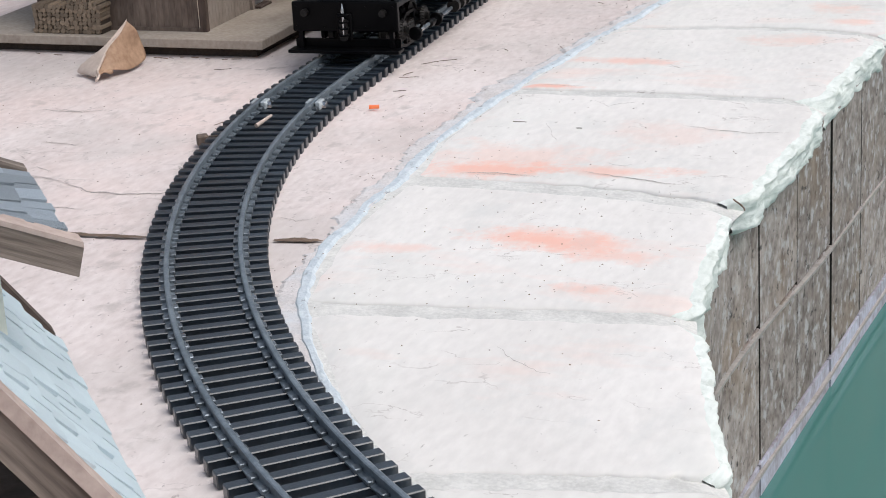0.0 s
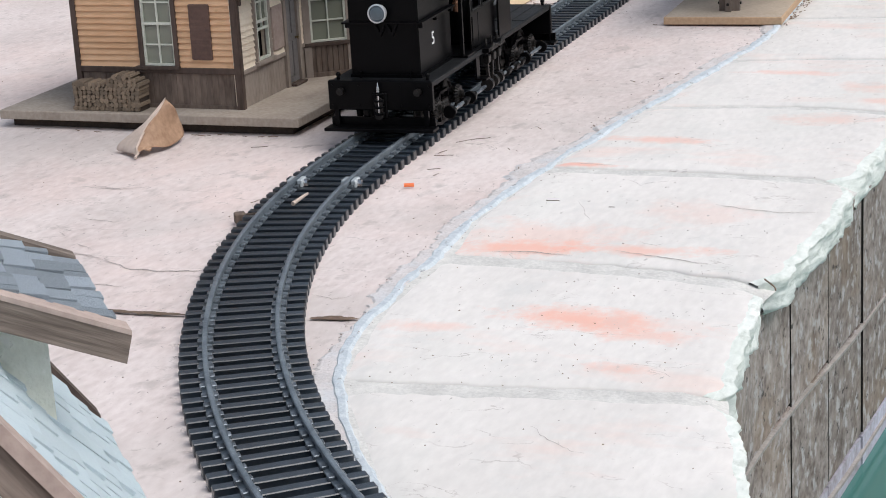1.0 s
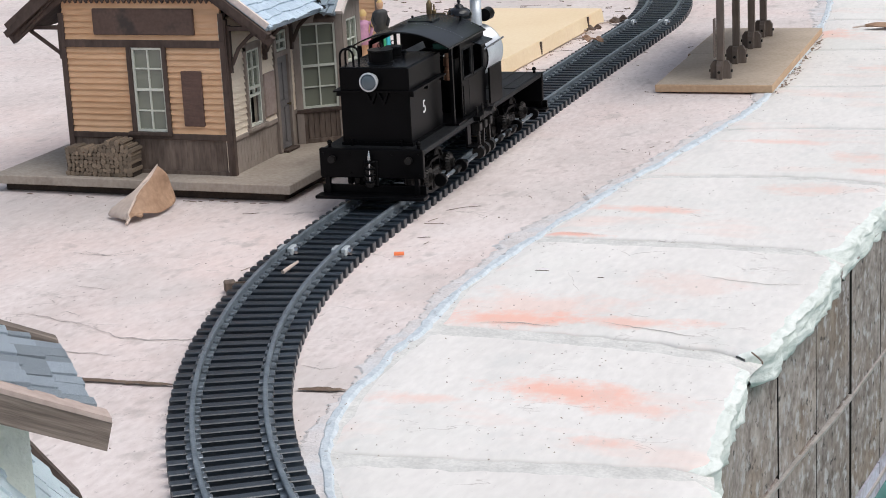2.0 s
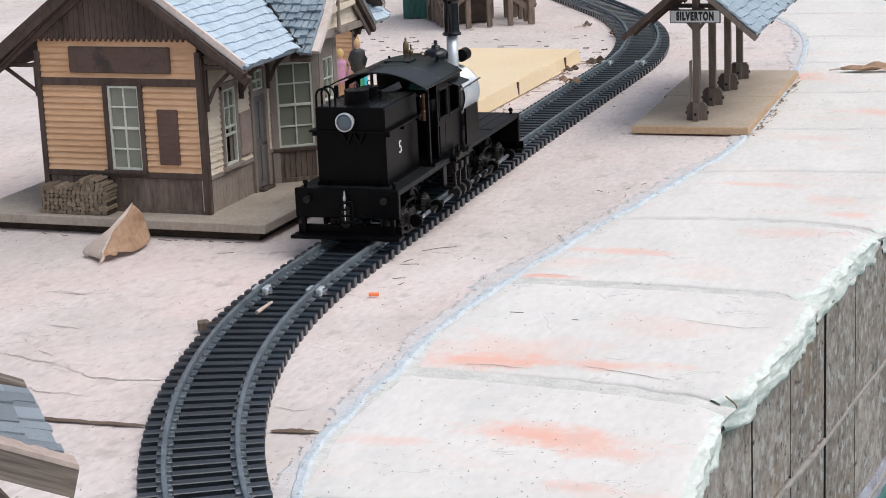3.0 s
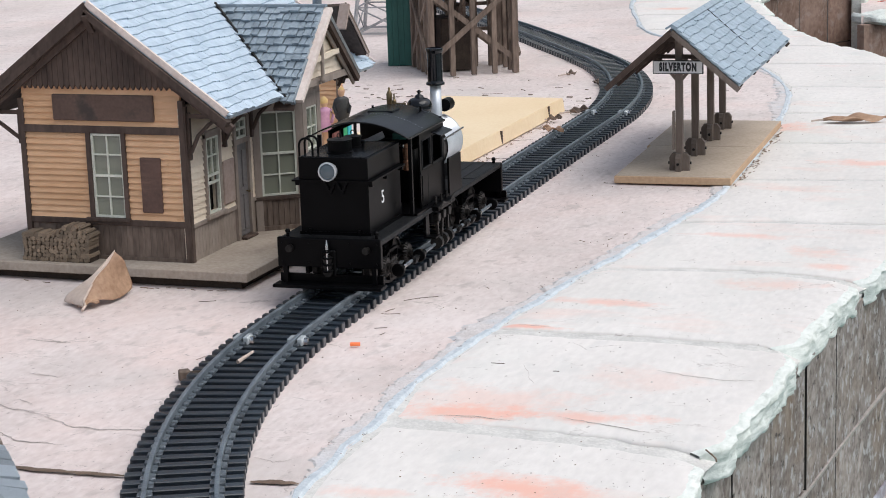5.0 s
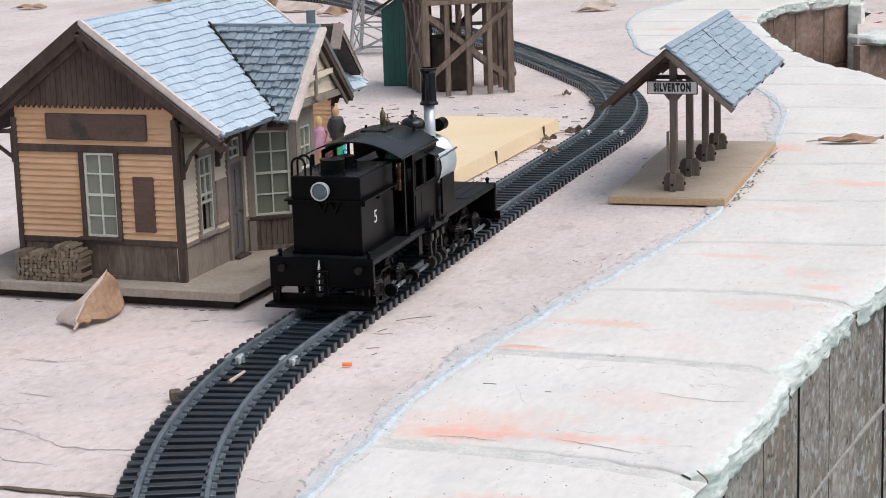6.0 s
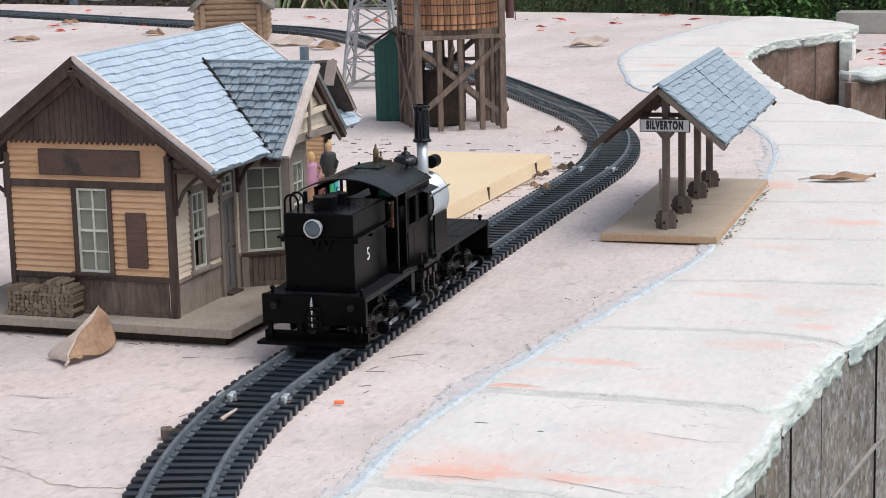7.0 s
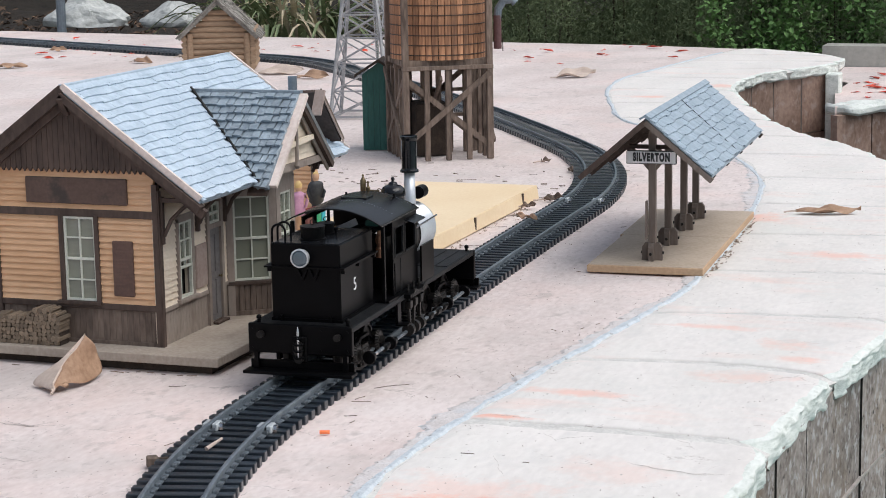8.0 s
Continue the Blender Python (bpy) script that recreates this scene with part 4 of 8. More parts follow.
    part("lens", lathe([(0.0072, 0.0), (0.0072, 0.0006), (0.0052, 0.0018), (0.001, 0.0024)], 28, m=pose(-0.0025, 0.0108, 0.1235, 90)), M_LENS, hl, "clear domed lamp lens")
    for u in (-0.0030, 0.0085):
        shape("lamp_bracket", [(-0.0058, 0.0), (-0.0036, 0.0), (0.0, -0.0072), (0.0036, 0.0), (0.0058, 0.0), (0.0012, -0.0108), (-0.0012, -0.0108)], 0.0022, B, e, "", pose(u, 0.0165, 0.1128))
    # cab
    def plate(u0, u1, v, z0, z1, name="cab_panel"):
        return part(name, box(u0, u1, v - 0.0008, v + 0.0008, z0, z1), B, cab)
    cab = part("cab_floor", box(-0.0485, 0.0485, 0.110, 0.212, 0.0636, 0.0656), B, e)
    for s in (-1, 1):
        u = s * 0.0455 - 0.002
        bm = bmesh.new()
        box(u - 0.0008, u + 0.0008, 0.136, 0.212, 0.0640, 0.1020, bm)
        zt, vt = (0.1310, 0.2065) if s > 0 else (0.1368, 0.2095)
        for v0, v1 in ((0.136, 0.1415), (0.1685, 0.1735), (vt, 0.212)):
            box(u - 0.0008, u + 0.0008, v0, v1, 0.1020, zt, bm)
        box(u - 0.0008, u + 0.0008, 0.136, 0.212, zt, 0.1400, bm)
        side = part("cab_side", bm, B, cab)
        for v0, v1 in ((0.1415, 0.1685), (0.1735, vt)):
            fr = bmesh.new()
            for q in ((v0, v0 + 0.0014, 0.1020, zt), (v1 - 0.0014, v1, 0.1020, zt), (v0, v1, 0.1020, 0.1036), (v0, v1, zt - 0.0012, zt)):
                box(u + s * 0.0004 - 0.0009, u + s * 0.0004 + 0.0009, q[0], q[1], q[2], q[3], fr)
            part("window_frame", fr, M_DECK, side)
        part("belt_strip", box(u + s * 0.0008 - 0.0004, u + s * 0.0008 + 0.0004, 0.136, 0.212, 0.0990, 0.1010), B, side)
        part("door_line", box(u + s * 0.0008 - 0.0003, u + s * 0.0008 + 0.0003, 0.1585, 0.1600, 0.0650, 0.0985), M_DECK, side)
        for k in range(11):
            part("rivet", tube((u + s * 0.0006, 0.139 + k * 0.007, 0.0665), (u + s * 0.0015, 0.139 + k * 0.007, 0.0665), 0.0006, seg=6), B, side)
        # folded-out shade over the windows
        zs = zt + 0.0025
        part("window_shade", solid(bmesh.new(), [(u, 0.172, zs), (u + s * 0.011, 0.172, zs - 0.0035), (u + s * 0.011, 0.209, zs - 0.0035), (u, 0.209, zs)], [(u, 0.172, zs + 0.001), (u + s * 0.011, 0.172, zs - 0.0025), (u + s * 0.011, 0.209, zs - 0.0025), (u, 0.209, zs + 0.001)]), M_ROOFBLACK, side)
        part("corner_post", box(u - 0.0016, u + 0.0016, 0.108, 0.1115, 0.0640, 0.1400), B, cab)
        part("grab_rail", tube((u + s * 0.003, 0.134, 0.070), (u + s * 0.003, 0.134, 0.098), 0.0007, seg=8), B, cab)
    fw = bmesh.new()
    for q in ((-0.047, 0.043, 0.064, 0.116), (-0.0425, 0.043, 0.116, 0.138), (-0.046, 0.043, 0.138, 0.1435)):
        box(q[0], q[1], 0.2100, 0.2116, q[2], q[3], fw)
    part("cab_front", fw, B, cab)
    arch = lambda u: 0.1400 + 0.0150 * (1 - ((u + 0.004) / 0.0505) ** 2)
    roof = bmesh.new()
    n, rings = 28, []
    for v in (0.098, 0.100, 0.211, 0.213):
        ring_t, ring_b = [], []
        for k in range(n + 1):
            u = -0.0545 + 0.101 * k / n
            z = arch(u)
            th = 0.0014
            ring_t.append(roof.verts.new((u, v, z + (0 if v in (0.100, 0.211) else -0.0003))))
            ring_b.append(roof.verts.new((u, v, z - th)))
        rings.append(ring_t + ring_b[::-1])
    for a, b in zip(rings, rings[1:]):
        for k in range(len(a)):
            roof.faces.new((a[k], a[(k + 1) % len(a)], b[(k + 1) % len(a)], b[k]))
    roof.faces.new(rings[0][::-1])
    roof.faces.new(rings[-1])
    rf = part("cab_roof", roof, M_ROOFBLACK, e, "arched dark grey cab roof with rivet rows", smooth=False)
    for f in rf.data.polygons:
        f.use_smooth = abs(f.normal.z) > 0.5
    for v in (0.148, 0.206):
        rv = bmesh.new()
        for k in range(34):
            u = -0.051 + 0.094 * k / 33
            z = arch(u)
            tube((u, v, z - 0.0004), (u, v, z + 0.0003), 0.00035, seg=6, bm=rv)
        tagged(part("rivet_row", rv, M_CHAIR, rf), kind="stuff")
    part("roof_hatch", box(-0.017, 0.009, 0.163, 0.185, 0.1530, 0.1556, bevel=0.0004), M_ROOFBLACK, rf)
    for u in (-0.026, 0.024):
        part("roof_stud", tube((u, 0.204, 0.148), (u, 0.204, 0.1545), 0.0012, seg=8), B, rf)
    # inside the cab
    part("firebox_casing", box(-0.034, 0.030, 0.160, 0.2095, 0.0656, 0.121, bevel=0.003), B, cab)
    part("backhead", tube((0, 0.190, 0.098), (0, 0.210, 0.098), 0.0240, seg=28), M_BOILER, cab)
    part("servo_arm", bar((-0.016, 0.128, 0.126), (0.012, 0.126, 0.139), 0.0012, 0.0065), M_GREYMETAL, cab, "pale perforated control arm")
    part("oil_bottle", lathe([(0.0036, 0.1040), (0.0040, 0.1046), (0.0040, 0.1130), (0.0030, 0.1142), (0.0030, 0.1170), (0.0039, 0.1180), (0.0039, 0.1250), (0.0026, 0.1262), (0.0022, 0.1300)], 16, m=pose(0.033, 0.130, 0)), M_COPPER, cab, "brown copper oil bottle")
    part("pressure_gauge", tube((-0.030, 0.196, 0.114), (-0.032, 0.188, 0.114), 0.0085, seg=24), M_BRASS, cab, "round brass gauge")
    part("green_block", box(0.012, 0.026, 0.150, 0.160, 0.130, 0.136, bevel=0.0008), M_GREEN, cab)
    part("throttle", wire([(0.004, 0.186, 0.120), (0.008, 0.170, 0.124), (0.020, 0.160, 0.122)], 0.001), M_STEEL, cab)
    # boiler
    bl = part("boiler", lathe([(0.0240, 0.205), (0.0258, 0.206), (0.0258, 0.282), (0.0256, 0.283)], 40, m=pose(0, 0, 0.1000, -90)), M_BOILER, e, "dark metallic boiler jacket", smooth=False)
    for f in bl.data.polygons:
        f.use_smooth = True
    sb = part("smokebox", lathe([(0.0256, 0.283), (0.0262, 0.2835), (0.0262, 0.3280), (0.0274, 0.3284), (0.0274, 0.3318), (0.0245, 0.3325), (0.0195, 0.3340), (0.0180, 0.3360), (0.001, 0.3375)], 40, m=pose(0, 0, 0.1000, -90)), M_SILVER, e, "silver painted smokebox with round door", smooth=False)
    for f in sb.data.polygons:
        f.use_smooth = True
    for v in (0.224, 0.246, 0.266, 0.282):
        part("boiler_band", lathe([(0.0260, v - 0.001), (0.0264, v - 0.0008), (0.0264, v + 0.0008), (0.0260, v + 0.001)], 36, m=pose(0, 0, 0.1000, -90)), B, bl)
    part("saddle", box(-0.014, 0.014, 0.296, 0.326, 0.0635, 0.082), B, e)
    part("firebox", box(-0.022, 0.022, 0.206, 0.232, 0.0635, 0.098), B, e)
    for s in (-1, 1):
        part("handrail", tube((s * 0.0278, 0.212, 0.1100), (s * 0.0270, 0.334, 0.1120), 0.0010, seg=8), M_STEEL, bl, "thin steel handrail")
        for v in (0.222, 0.262, 0.300):
            part("handrail_stanchion", tube((s * 0.0240, v, 0.1090), (s * 0.0276, v, 0.1108), 0.0008, seg=6), M_STEEL, bl)
    # stack, dome, bell, whistle
    sp = part("chimney", lathe([(0.0085, 0.118), (0.0066, 0.123), (0.0060, 0.128), (0.0058, 0.162)], 28, m=pose(0.0060, 0.310, 0)), M_SILVER, e, "silver pipe stack with black upper sleeve", smooth=True)
    part("stack_sleeve", lathe([(0.0072, 0.1600), (0.0098, 0.1606), (0.0098, 0.1625), (0.0084, 0.1634), (0.0080, 0.1650), (0.0080, 0.1935), (0.0086, 0.1945), (0.0092, 0.1965), (0.0092, 0.1985), (0.0076, 0.1988), (0.0070, 0.1900), (0.001, 0.189)], 32, m=pose(0.0060, 0.310, 0)), M_GLOSS, sp, "tall black stack sleeve")
    dm = part("steam_dome", lathe([(0.0165, 0.1150), (0.0140, 0.1195), (0.0122, 0.1250), (0.0118, 0.1300), (0.0118, 0.1420), (0.0118, 0.1432), (0.0128, 0.1436), (0.0128, 0.1446), (0.0128, 0.1480), (0.0122, 0.1502), (0.0106, 0.1524), (0.0082, 0.1540), (0.0052, 0.1549), (0.0048, 0.1551), (0.0046, 0.1556), (0.0044, 0.1570), (0.0030, 0.1578), (0.0016, 0.1584), (0.0013, 0.1594), (0.0019, 0.1604), (0.0020, 0.1614), (0.0012, 0.1626), (0.0004, 0.1630)], 40, m=pose(0.0060, 0.255, 0)), M_GLOSS, e, "glossy black steam dome", smooth=True)
    part("sand_dome", lathe([(0.0050, 0.118), (0.0060, 0.123), (0.0056, 0.128), (0.001, 0.130)], 20, m=pose(0.000, 0.268, 0)), B, e)
    part("generator", tube((0.011, 0.322, 0.137), (0.011, 0.338, 0.137), 0.0066, seg=24), B, e, "round black front lamp body")
    bell = part("bell", lathe([(0.0076, 0.1260), (0.0068, 0.1275), (0.0052, 0.1310), (0.0035, 0.1350), (0.001, 0.1362)], 24, m=pose(-0.006, 0.226, 0)), M_BRASS, e, "polished brass bell", smooth=True)
    part("bell_yoke", wire([(-0.015, 0.226, 0.122), (-0.015, 0.226, 0.134), (-0.006, 0.226, 0.1385), (0.003, 0.226, 0.134), (0.003, 0.226, 0.122)], 0.001), B, bell)
    wh = part("whistle", lathe([(0.0014, 0.121), (0.0014, 0.148), (0.0032, 0.1485), (0.0032, 0.1500), (0.0022, 0.1508), (0.0029, 0.1520), (0.0029, 0.1640), (0.0018, 0.1660), (0.0008, 0.1675), (0.0013, 0.1690), (0.0003, 0.1705)], 16, m=pose(-0.014, 0.221, 0)), M_BRASS, e, "tall brass whistle", smooth=True)
    part("safety_valve", lathe([(0.0014, 0.121), (0.0014, 0.150), (0.0022, 0.1508), (0.0022, 0.1575), (0.0010, 0.1590), (0.0007, 0.1640)], 14, m=pose(-0.0075, 0.217, 0)), M_BRASS, e, "small brass safety valve")
    part("valve_wheel", wire([(0.0045 + 0.0022 * math.cos(k * 0.524), 0.2165, 0.1545 + 0.0022 * math.sin(k * 0.524)) for k in range(13)], 0.0005, 6), M_BRASS, wh)
    part("valve_stem", tube((-0.006, 0.217, 0.1545), (0.0045, 0.2165, 0.1545), 0.0010, seg=8), M_BRASS, wh)
    # right side: engine with vertical cylinders, plates and drive line
    pl = part("side_plate", solid(bmesh.new(), [(0.0470, 0.212, 0.0640), (0.0490, 0.212, 0.0640), (0.0490, 0.252, 0.0640), (0.0470, 0.252, 0.0640)], [(0.0470, 0.212, 0.1010), (0.0490, 0.212, 0.1010), (0.0490, 0.252, 0.1010), (0.0470, 0.252, 0.1010)]), B, e)
    part("left_plate", box(-0.049, -0.047, 0.214, 0.238, 0.064, 0.082), B, e)
    for k, v in enumerate((0.163, 0.180, 0.197)):
        cy = part("cylinder", tube((0.0440, v, 0.046), (0.0440, v, 0.0585), 0.0055, seg=20), B, e)
        part("cylinder_cover", lathe([(0.0062, 0.0450), (0.0062, 0.0464), (0.0030, 0.0466), (0.0012, 0.0468)], 20, m=pose(0.0440, v, 0)), B, cy)
        part("piston_rod", tube((0.0500, v, 0.046), (0.0500, v, 0.072), 0.0012, seg=8), M_DARKSTEEL, cy)
        part("crosshead", box(0.0465, 0.0535, v - 0.004, v + 0.004, 0.048, 0.056, bevel=0.0008), M_DARKSTEEL, cy)
        part("connecting_rod", bar((0.0500, v, 0.050), (0.0500, v + (0.003, -0.003, 0.001)[k], 0.028), 0.0026, 0.0034, up=(0, 1, 0)), M_DARKSTEEL, cy)
        part("crank_web", tube((0.0500, v - 0.003, 0.027), (0.0500, v + 0.003, 0.027), 0.0062, seg=18), M_DARKSTEEL, cy)
        part("valve_chest", box(0.0400, 0.0480, v + 0.0065, v + 0.0105, 0.047, 0.058, bevel=0.0006), B, cy)
    part("engine_bracket", box(0.0440, 0.0560, 0.152, 0.206, 0.0600, 0.0640), B, e)
    part("valve_gear", wire([(0.0560, 0.158, 0.060), (0.0560, 0.168, 0.066), (0.0562, 0.188, 0.061), (0.0560, 0.202, 0.067)], 0.0012), M_DARKSTEEL, e)
    shaft = part("line_shaft", tube((0.0480, 0.052, 0.0250), (0.0480, 0.356, 0.0250), 0.0018, seg=12), M_CHAIR, e, "steel drive shaft along the trucks")
    for v in (0.096, 0.118, 0.236, 0.262, 0.285):
        part("universal_joint", lathe([(0.0024, -0.007), (0.0040, -0.005), (0.0040, 0.002), (0.0030, 0.004), (0.0030, 0.008)], 16, m=pose(0.0480, v, 0.0250, -90)), B, shaft)
    for v in (0.052, 0.106, 0.252, 0.300):
        part("bright_shaft", tube((0.0480, v, 0.0250), (0.0480, v + 0.018, 0.0250), 0.0021, seg=12), M_STEEL, shaft, "bare steel length of shaft")
    # trucks
    def gear(v, tr):
        ring = [(0.0104 if k % 4 < 2 else 0.0088, k * math.pi / 40) for k in range(80)]
        g = part("bevel_gear", solid(bmesh.new(), [(0.0385, v + r * math.cos(q), 0.0300 + r * math.sin(q)) for r, q in ring], [(0.0412, v + 0.82 * r * math.cos(q), 0.0300 + 0.82 * r * math.sin(q)) for r, q in ring]), M_DARKSTEEL, tr, "toothed steel gear")
        part("gear_hub", tube((0.0405, v, 0.0300), (0.0440, v, 0.0300), 0.0038, seg=16), M_DARKSTEEL, g)

    for name, vc in (("rear_truck", 0.072), ("front_truck", 0.322)):
        tr = part(name, box(-0.030, 0.030, vc - 0.007, vc + 0.007, 0.0270, 0.0440, bevel=0.001), B, e, "black four wheeled geared truck")
        for s in (-1, 1):
            fr = bmesh.new()
            u = s * 0.0345
            for pa, pb in (((-0.040, 0.030), (0.040, 0.030)), ((-0.040, 0.018), (-0.014, 0.012)), ((0.040, 0.018), (0.014, 0.012)), ((-0.014, 0.012), (0.014, 0.012)), ((-0.040, 0.018), (-0.040, 0.032)), ((0.040, 0.018), (0.040, 0.032)), ((-0.012, 0.040), (-0.030, 0.030)), ((0.012, 0.040), (0.030, 0.030)), ((-0.012, 0.012), (-0.012, 0.040)), ((0.012, 0.012), (0.012, 0.040)), ((-0.012, 0.040), (0.012, 0.040))):
                bar((u, vc + pa[0], pa[1]), (u, vc + pb[0], pb[1]), 0.0026, 0.0034, fr, up=(1, 0, 0))
            part("side_frame", fr, B, tr)
            for dv in (-0.031, 0.031):
                part("journal_box", box(u - 0.004, u + s * 0.002 + 0.004, vc + dv - 0.006, vc + dv + 0.006, 0.0230, 0.0365, bevel=0.001), M_DARKSTEEL, tr)
            for dv in (-0.006, 0.000, 0.006):
                part("spring", lathe([(0.0024, 0.014 + 0.0035 * k / 2) if k % 2 else (0.0017, 0.014 + 0.0035 * k / 2) for k in range(12)], 10, m=pose(u + s * 0.001, vc + dv, 0)), M_DARKSTEEL, tr)
        for dv in (-0.031, 0.031):
            part("axle", tube((-0.030, vc + dv, 0.0300), (0.0440, vc + dv, 0.0300), 0.0020, seg=10), M_DARKSTEEL, tr)
            for s in (-1, 1):
                part("wheel", lathe([(0.0150, -0.0035), (0.0178, -0.0032), (0.0178, -0.0022), (0.0156, -0.0016), (0.0152, 0.0032), (0.0128, 0.0036), (0.0122, 0.0015), (0.0050, 0.0015), (0.0044, 0.0042), (0.001, 0.0044)], 28, m=pose(s * 0.0248, vc + dv, 0.0300, 0, 90 * s, 0)), M_DARKSTEEL, tr, "spoked dark steel wheel")
            gear(vc + dv, tr)
            part("pinion", lathe([(0.0058, -0.004), (0.0064, -0.003), (0.0050, 0.004)], 16, m=pose(0.0480, vc + dv + 0.011, 0.0250, -90)), B, tr)
    # left side pipes, pump and boards
    for u, z in ((-0.030, 0.085), (-0.033, 0.078)):
        part("boiler_pipe", wire([(u, 0.208, z), (u, 0.240, z + 0.001), (u + 0.002, 0.270, z), (u + 0.008, 0.292, z + 0.004)], 0.0012), B, e)
    part("air_pump", lathe([(0.0060, 0.0640), (0.0060, 0.0760), (0.0045, 0.0770), (0.0045, 0.0810), (0.0062, 0.0820), (0.0062, 0.0920), (0.001, 0.0935)], 18, m=pose(-0.034, 0.262, 0)), M_DARKSTEEL, e)
    part("injector", tube((-0.043, 0.182, 0.060), (-0.043, 0.200, 0.060), 0.0035, seg=12), M_DARKSTEEL, e)
    for k in range(7):
        u = -0.042 + 0.014 * k
        part("deck_board", box(u - 0.0064, u + 0.0064, 0.300, 0.392, 0.0634, 0.0642, bevel=0.0003), M_DECK, e)
    for s in (-1, 1):
        part("step_plate", box(s * 0.054 - 0.006, s * 0.054 + 0.006, 0.128, 0.142, 0.0380, 0.0395), B, e)
        part("step_hanger", box(s * 0.049 - 0.001, s * 0.049 + 0.001, 0.130, 0.140, 0.0390, 0.0590), B, e)
    part("toolbox", box(-0.018, 0.014, 0.344, 0.362, 0.064, 0.071, bevel=0.0008), B, e)
    return e


locomotive()


# ---- shingled slopes ----
def shingle_mesh(material):
    bm = solid(bmesh.new(), [(-0.5, 0.0, 0.50), (0.5, 0.0, 0.50), (0.5, 1.0, -0.2), (-0.5, 1.0, -0.2)], [(-0.5, 0.01, 1.3), (0.5, 0.0, 1.3), (0.5, 1.0, 0.25), (-0.5, 1.0, 0.25)])
    me = bpy.data.meshes.new("shingle")
    bm.normal_update()
    bm.to_mesh(me)
    bm.free()
    me.materials.append(material)
    return me


def shingles(parent, material, origin, across, down, width, length, row, pitch, seed, keep=None, most=300, thick=0.0030, wave=0.0008, slant=0.012, gap=-0.0002, rise=0.03):
    """Lays rows of shingles on a slope. origin: the top corner; across runs along the ridge, down down the slope. keep(a, d): whether one lies on the slope."""
    rng = random.Random(seed)
    across, down = Vector(across).normalized(), Vector(down).normalized()
    up = across.cross(down)
    if up.z < 0:
        up = -up
    me = shingle_mesh(material)
    rest, made = bmesh.new(), 0
    rows_n = int(length / row + 0.5)
    for r in range(rows_n - 1, -1, -1):
        a = -rng.uniform(0, pitch)
        while a < width:
            w = pitch * rng.uniform(0.75, 1.3)
            mid = a + w / 2
            lo, hi = max(a, 0), min(a + w, width)
            if hi - lo > 0.002 and (keep is None or keep((lo + hi) / 2, (r + 0.5) * row)):
                tail = (r + 1) * row + rng.uniform(-wave, wave) + 0.0009 * math.sin(mid * 90 + r * 1.7)
                p = Vector(origin) + across * ((lo + hi) / 2) + down * tail + up * 0.0008
                tilt = rng.uniform(-slant, slant)
                ax = (across + down * tilt).normalized()
                yy = (-down + across * tilt).normalized()
                m = Matrix.Translation(p) @ Matrix((ax, yy, up)).transposed().to_4x4() @ Matrix.Diagonal((hi - lo - gap, row * (1.5 if r else 1.0), thick * rng.uniform(1 - rise, 1 + rise), 1))
                if made < most:
                    ob = new("shingle", me)
                    ob.parent, ob.matrix_basis = parent, m
                    made += 1
                else:
                    n0 = len(rest.verts)
                    rest.from_mesh(me)
                    rest.verts.ensure_lookup_table()
                    for v in rest.verts[n0:]:
                        v.co = m @ v.co
            a += w
    if len(rest.verts):
        tagged(part("upper_shingles", rest, material, parent), kind="stuff")
    else:
        rest.free()


def slab_mesh(pts, thick):
    p = [Vector(q) for q in pts]
    n = (p[1] - p[0]).cross(p[-1] - p[0]).normalized()
    if n.z < 0:
        n, p = -n, p[::-1]
    return solid(bmesh.new(), [q - n * thick for q in p], p)


def slab(parent, name, pts, thick, material, label=""):
    """A flat plate from its top outline, thick downwards along its own normal."""
    return part(name, slab_mesh(pts, thick), material, parent, label)


def sash(parent, name, place, w, h, cols, rws, frame_w=0.0022, bars=0.0014, label="", open_low=0.0):
    """A window: x across, z up, y out of the wall towards -y. Frame, bars and panes."""
    win = part(name, bmesh.new(), M_TAUPE, parent, label, place)
    fr = bmesh.new()
    for q in ((0, frame_w, 0, h), (w - frame_w, w, 0, h), (frame_w, w - frame_w, 0, frame_w), (frame_w, w - frame_w, h - frame_w, h), (frame_w, w - frame_w, h / 2 - 0.0012, h / 2 + 0.0012)):
        box(q[0], q[1], -0.0016, 0.0016, q[2], q[3], fr)
    foot = h * open_low / rws if open_low else frame_w
    for c in range(1, cols):
        x = w * c / cols
        box(x - bars / 2, x + bars / 2, -0.0012, 0.0010, foot, h - frame_w, fr)
    for r in range(1, rws):
        if 2 * r != rws and r > open_low:
            z = h * r / rws
            box(frame_w, w - frame_w, -0.0011, 0.0009, z - bars / 2, z + bars / 2, fr)
    if open_low:
        box(frame_w, w - frame_w, -0.0014, 0.0012, foot - 0.0012, foot + 0.0012, fr)
    part("window_frame", fr, M_MULLION, win, "pale painted window bars")
    for c in range(cols):
        for r in range(rws):
            if open_low and r < open_low:
                continue
            x0, x1, z0, z1 = w * c / cols, w * (c + 1) / cols, h * r / rws, h * (r + 1) / rws
            ob = part("pane", box(x0 + 0.0006, x1 - 0.0006, 0.0006, 0.0012, z0 + 0.0006, z1 - 0.0006), M_PANE, win)
            ob.visible_shadow = False
    part("blind", box(0.001, w - 0.001, 0.0065, 0.0075, h * open_low / rws + 0.001, h - 0.001), M_BLIND, win, "olive grey blind behind the panes")
    return win


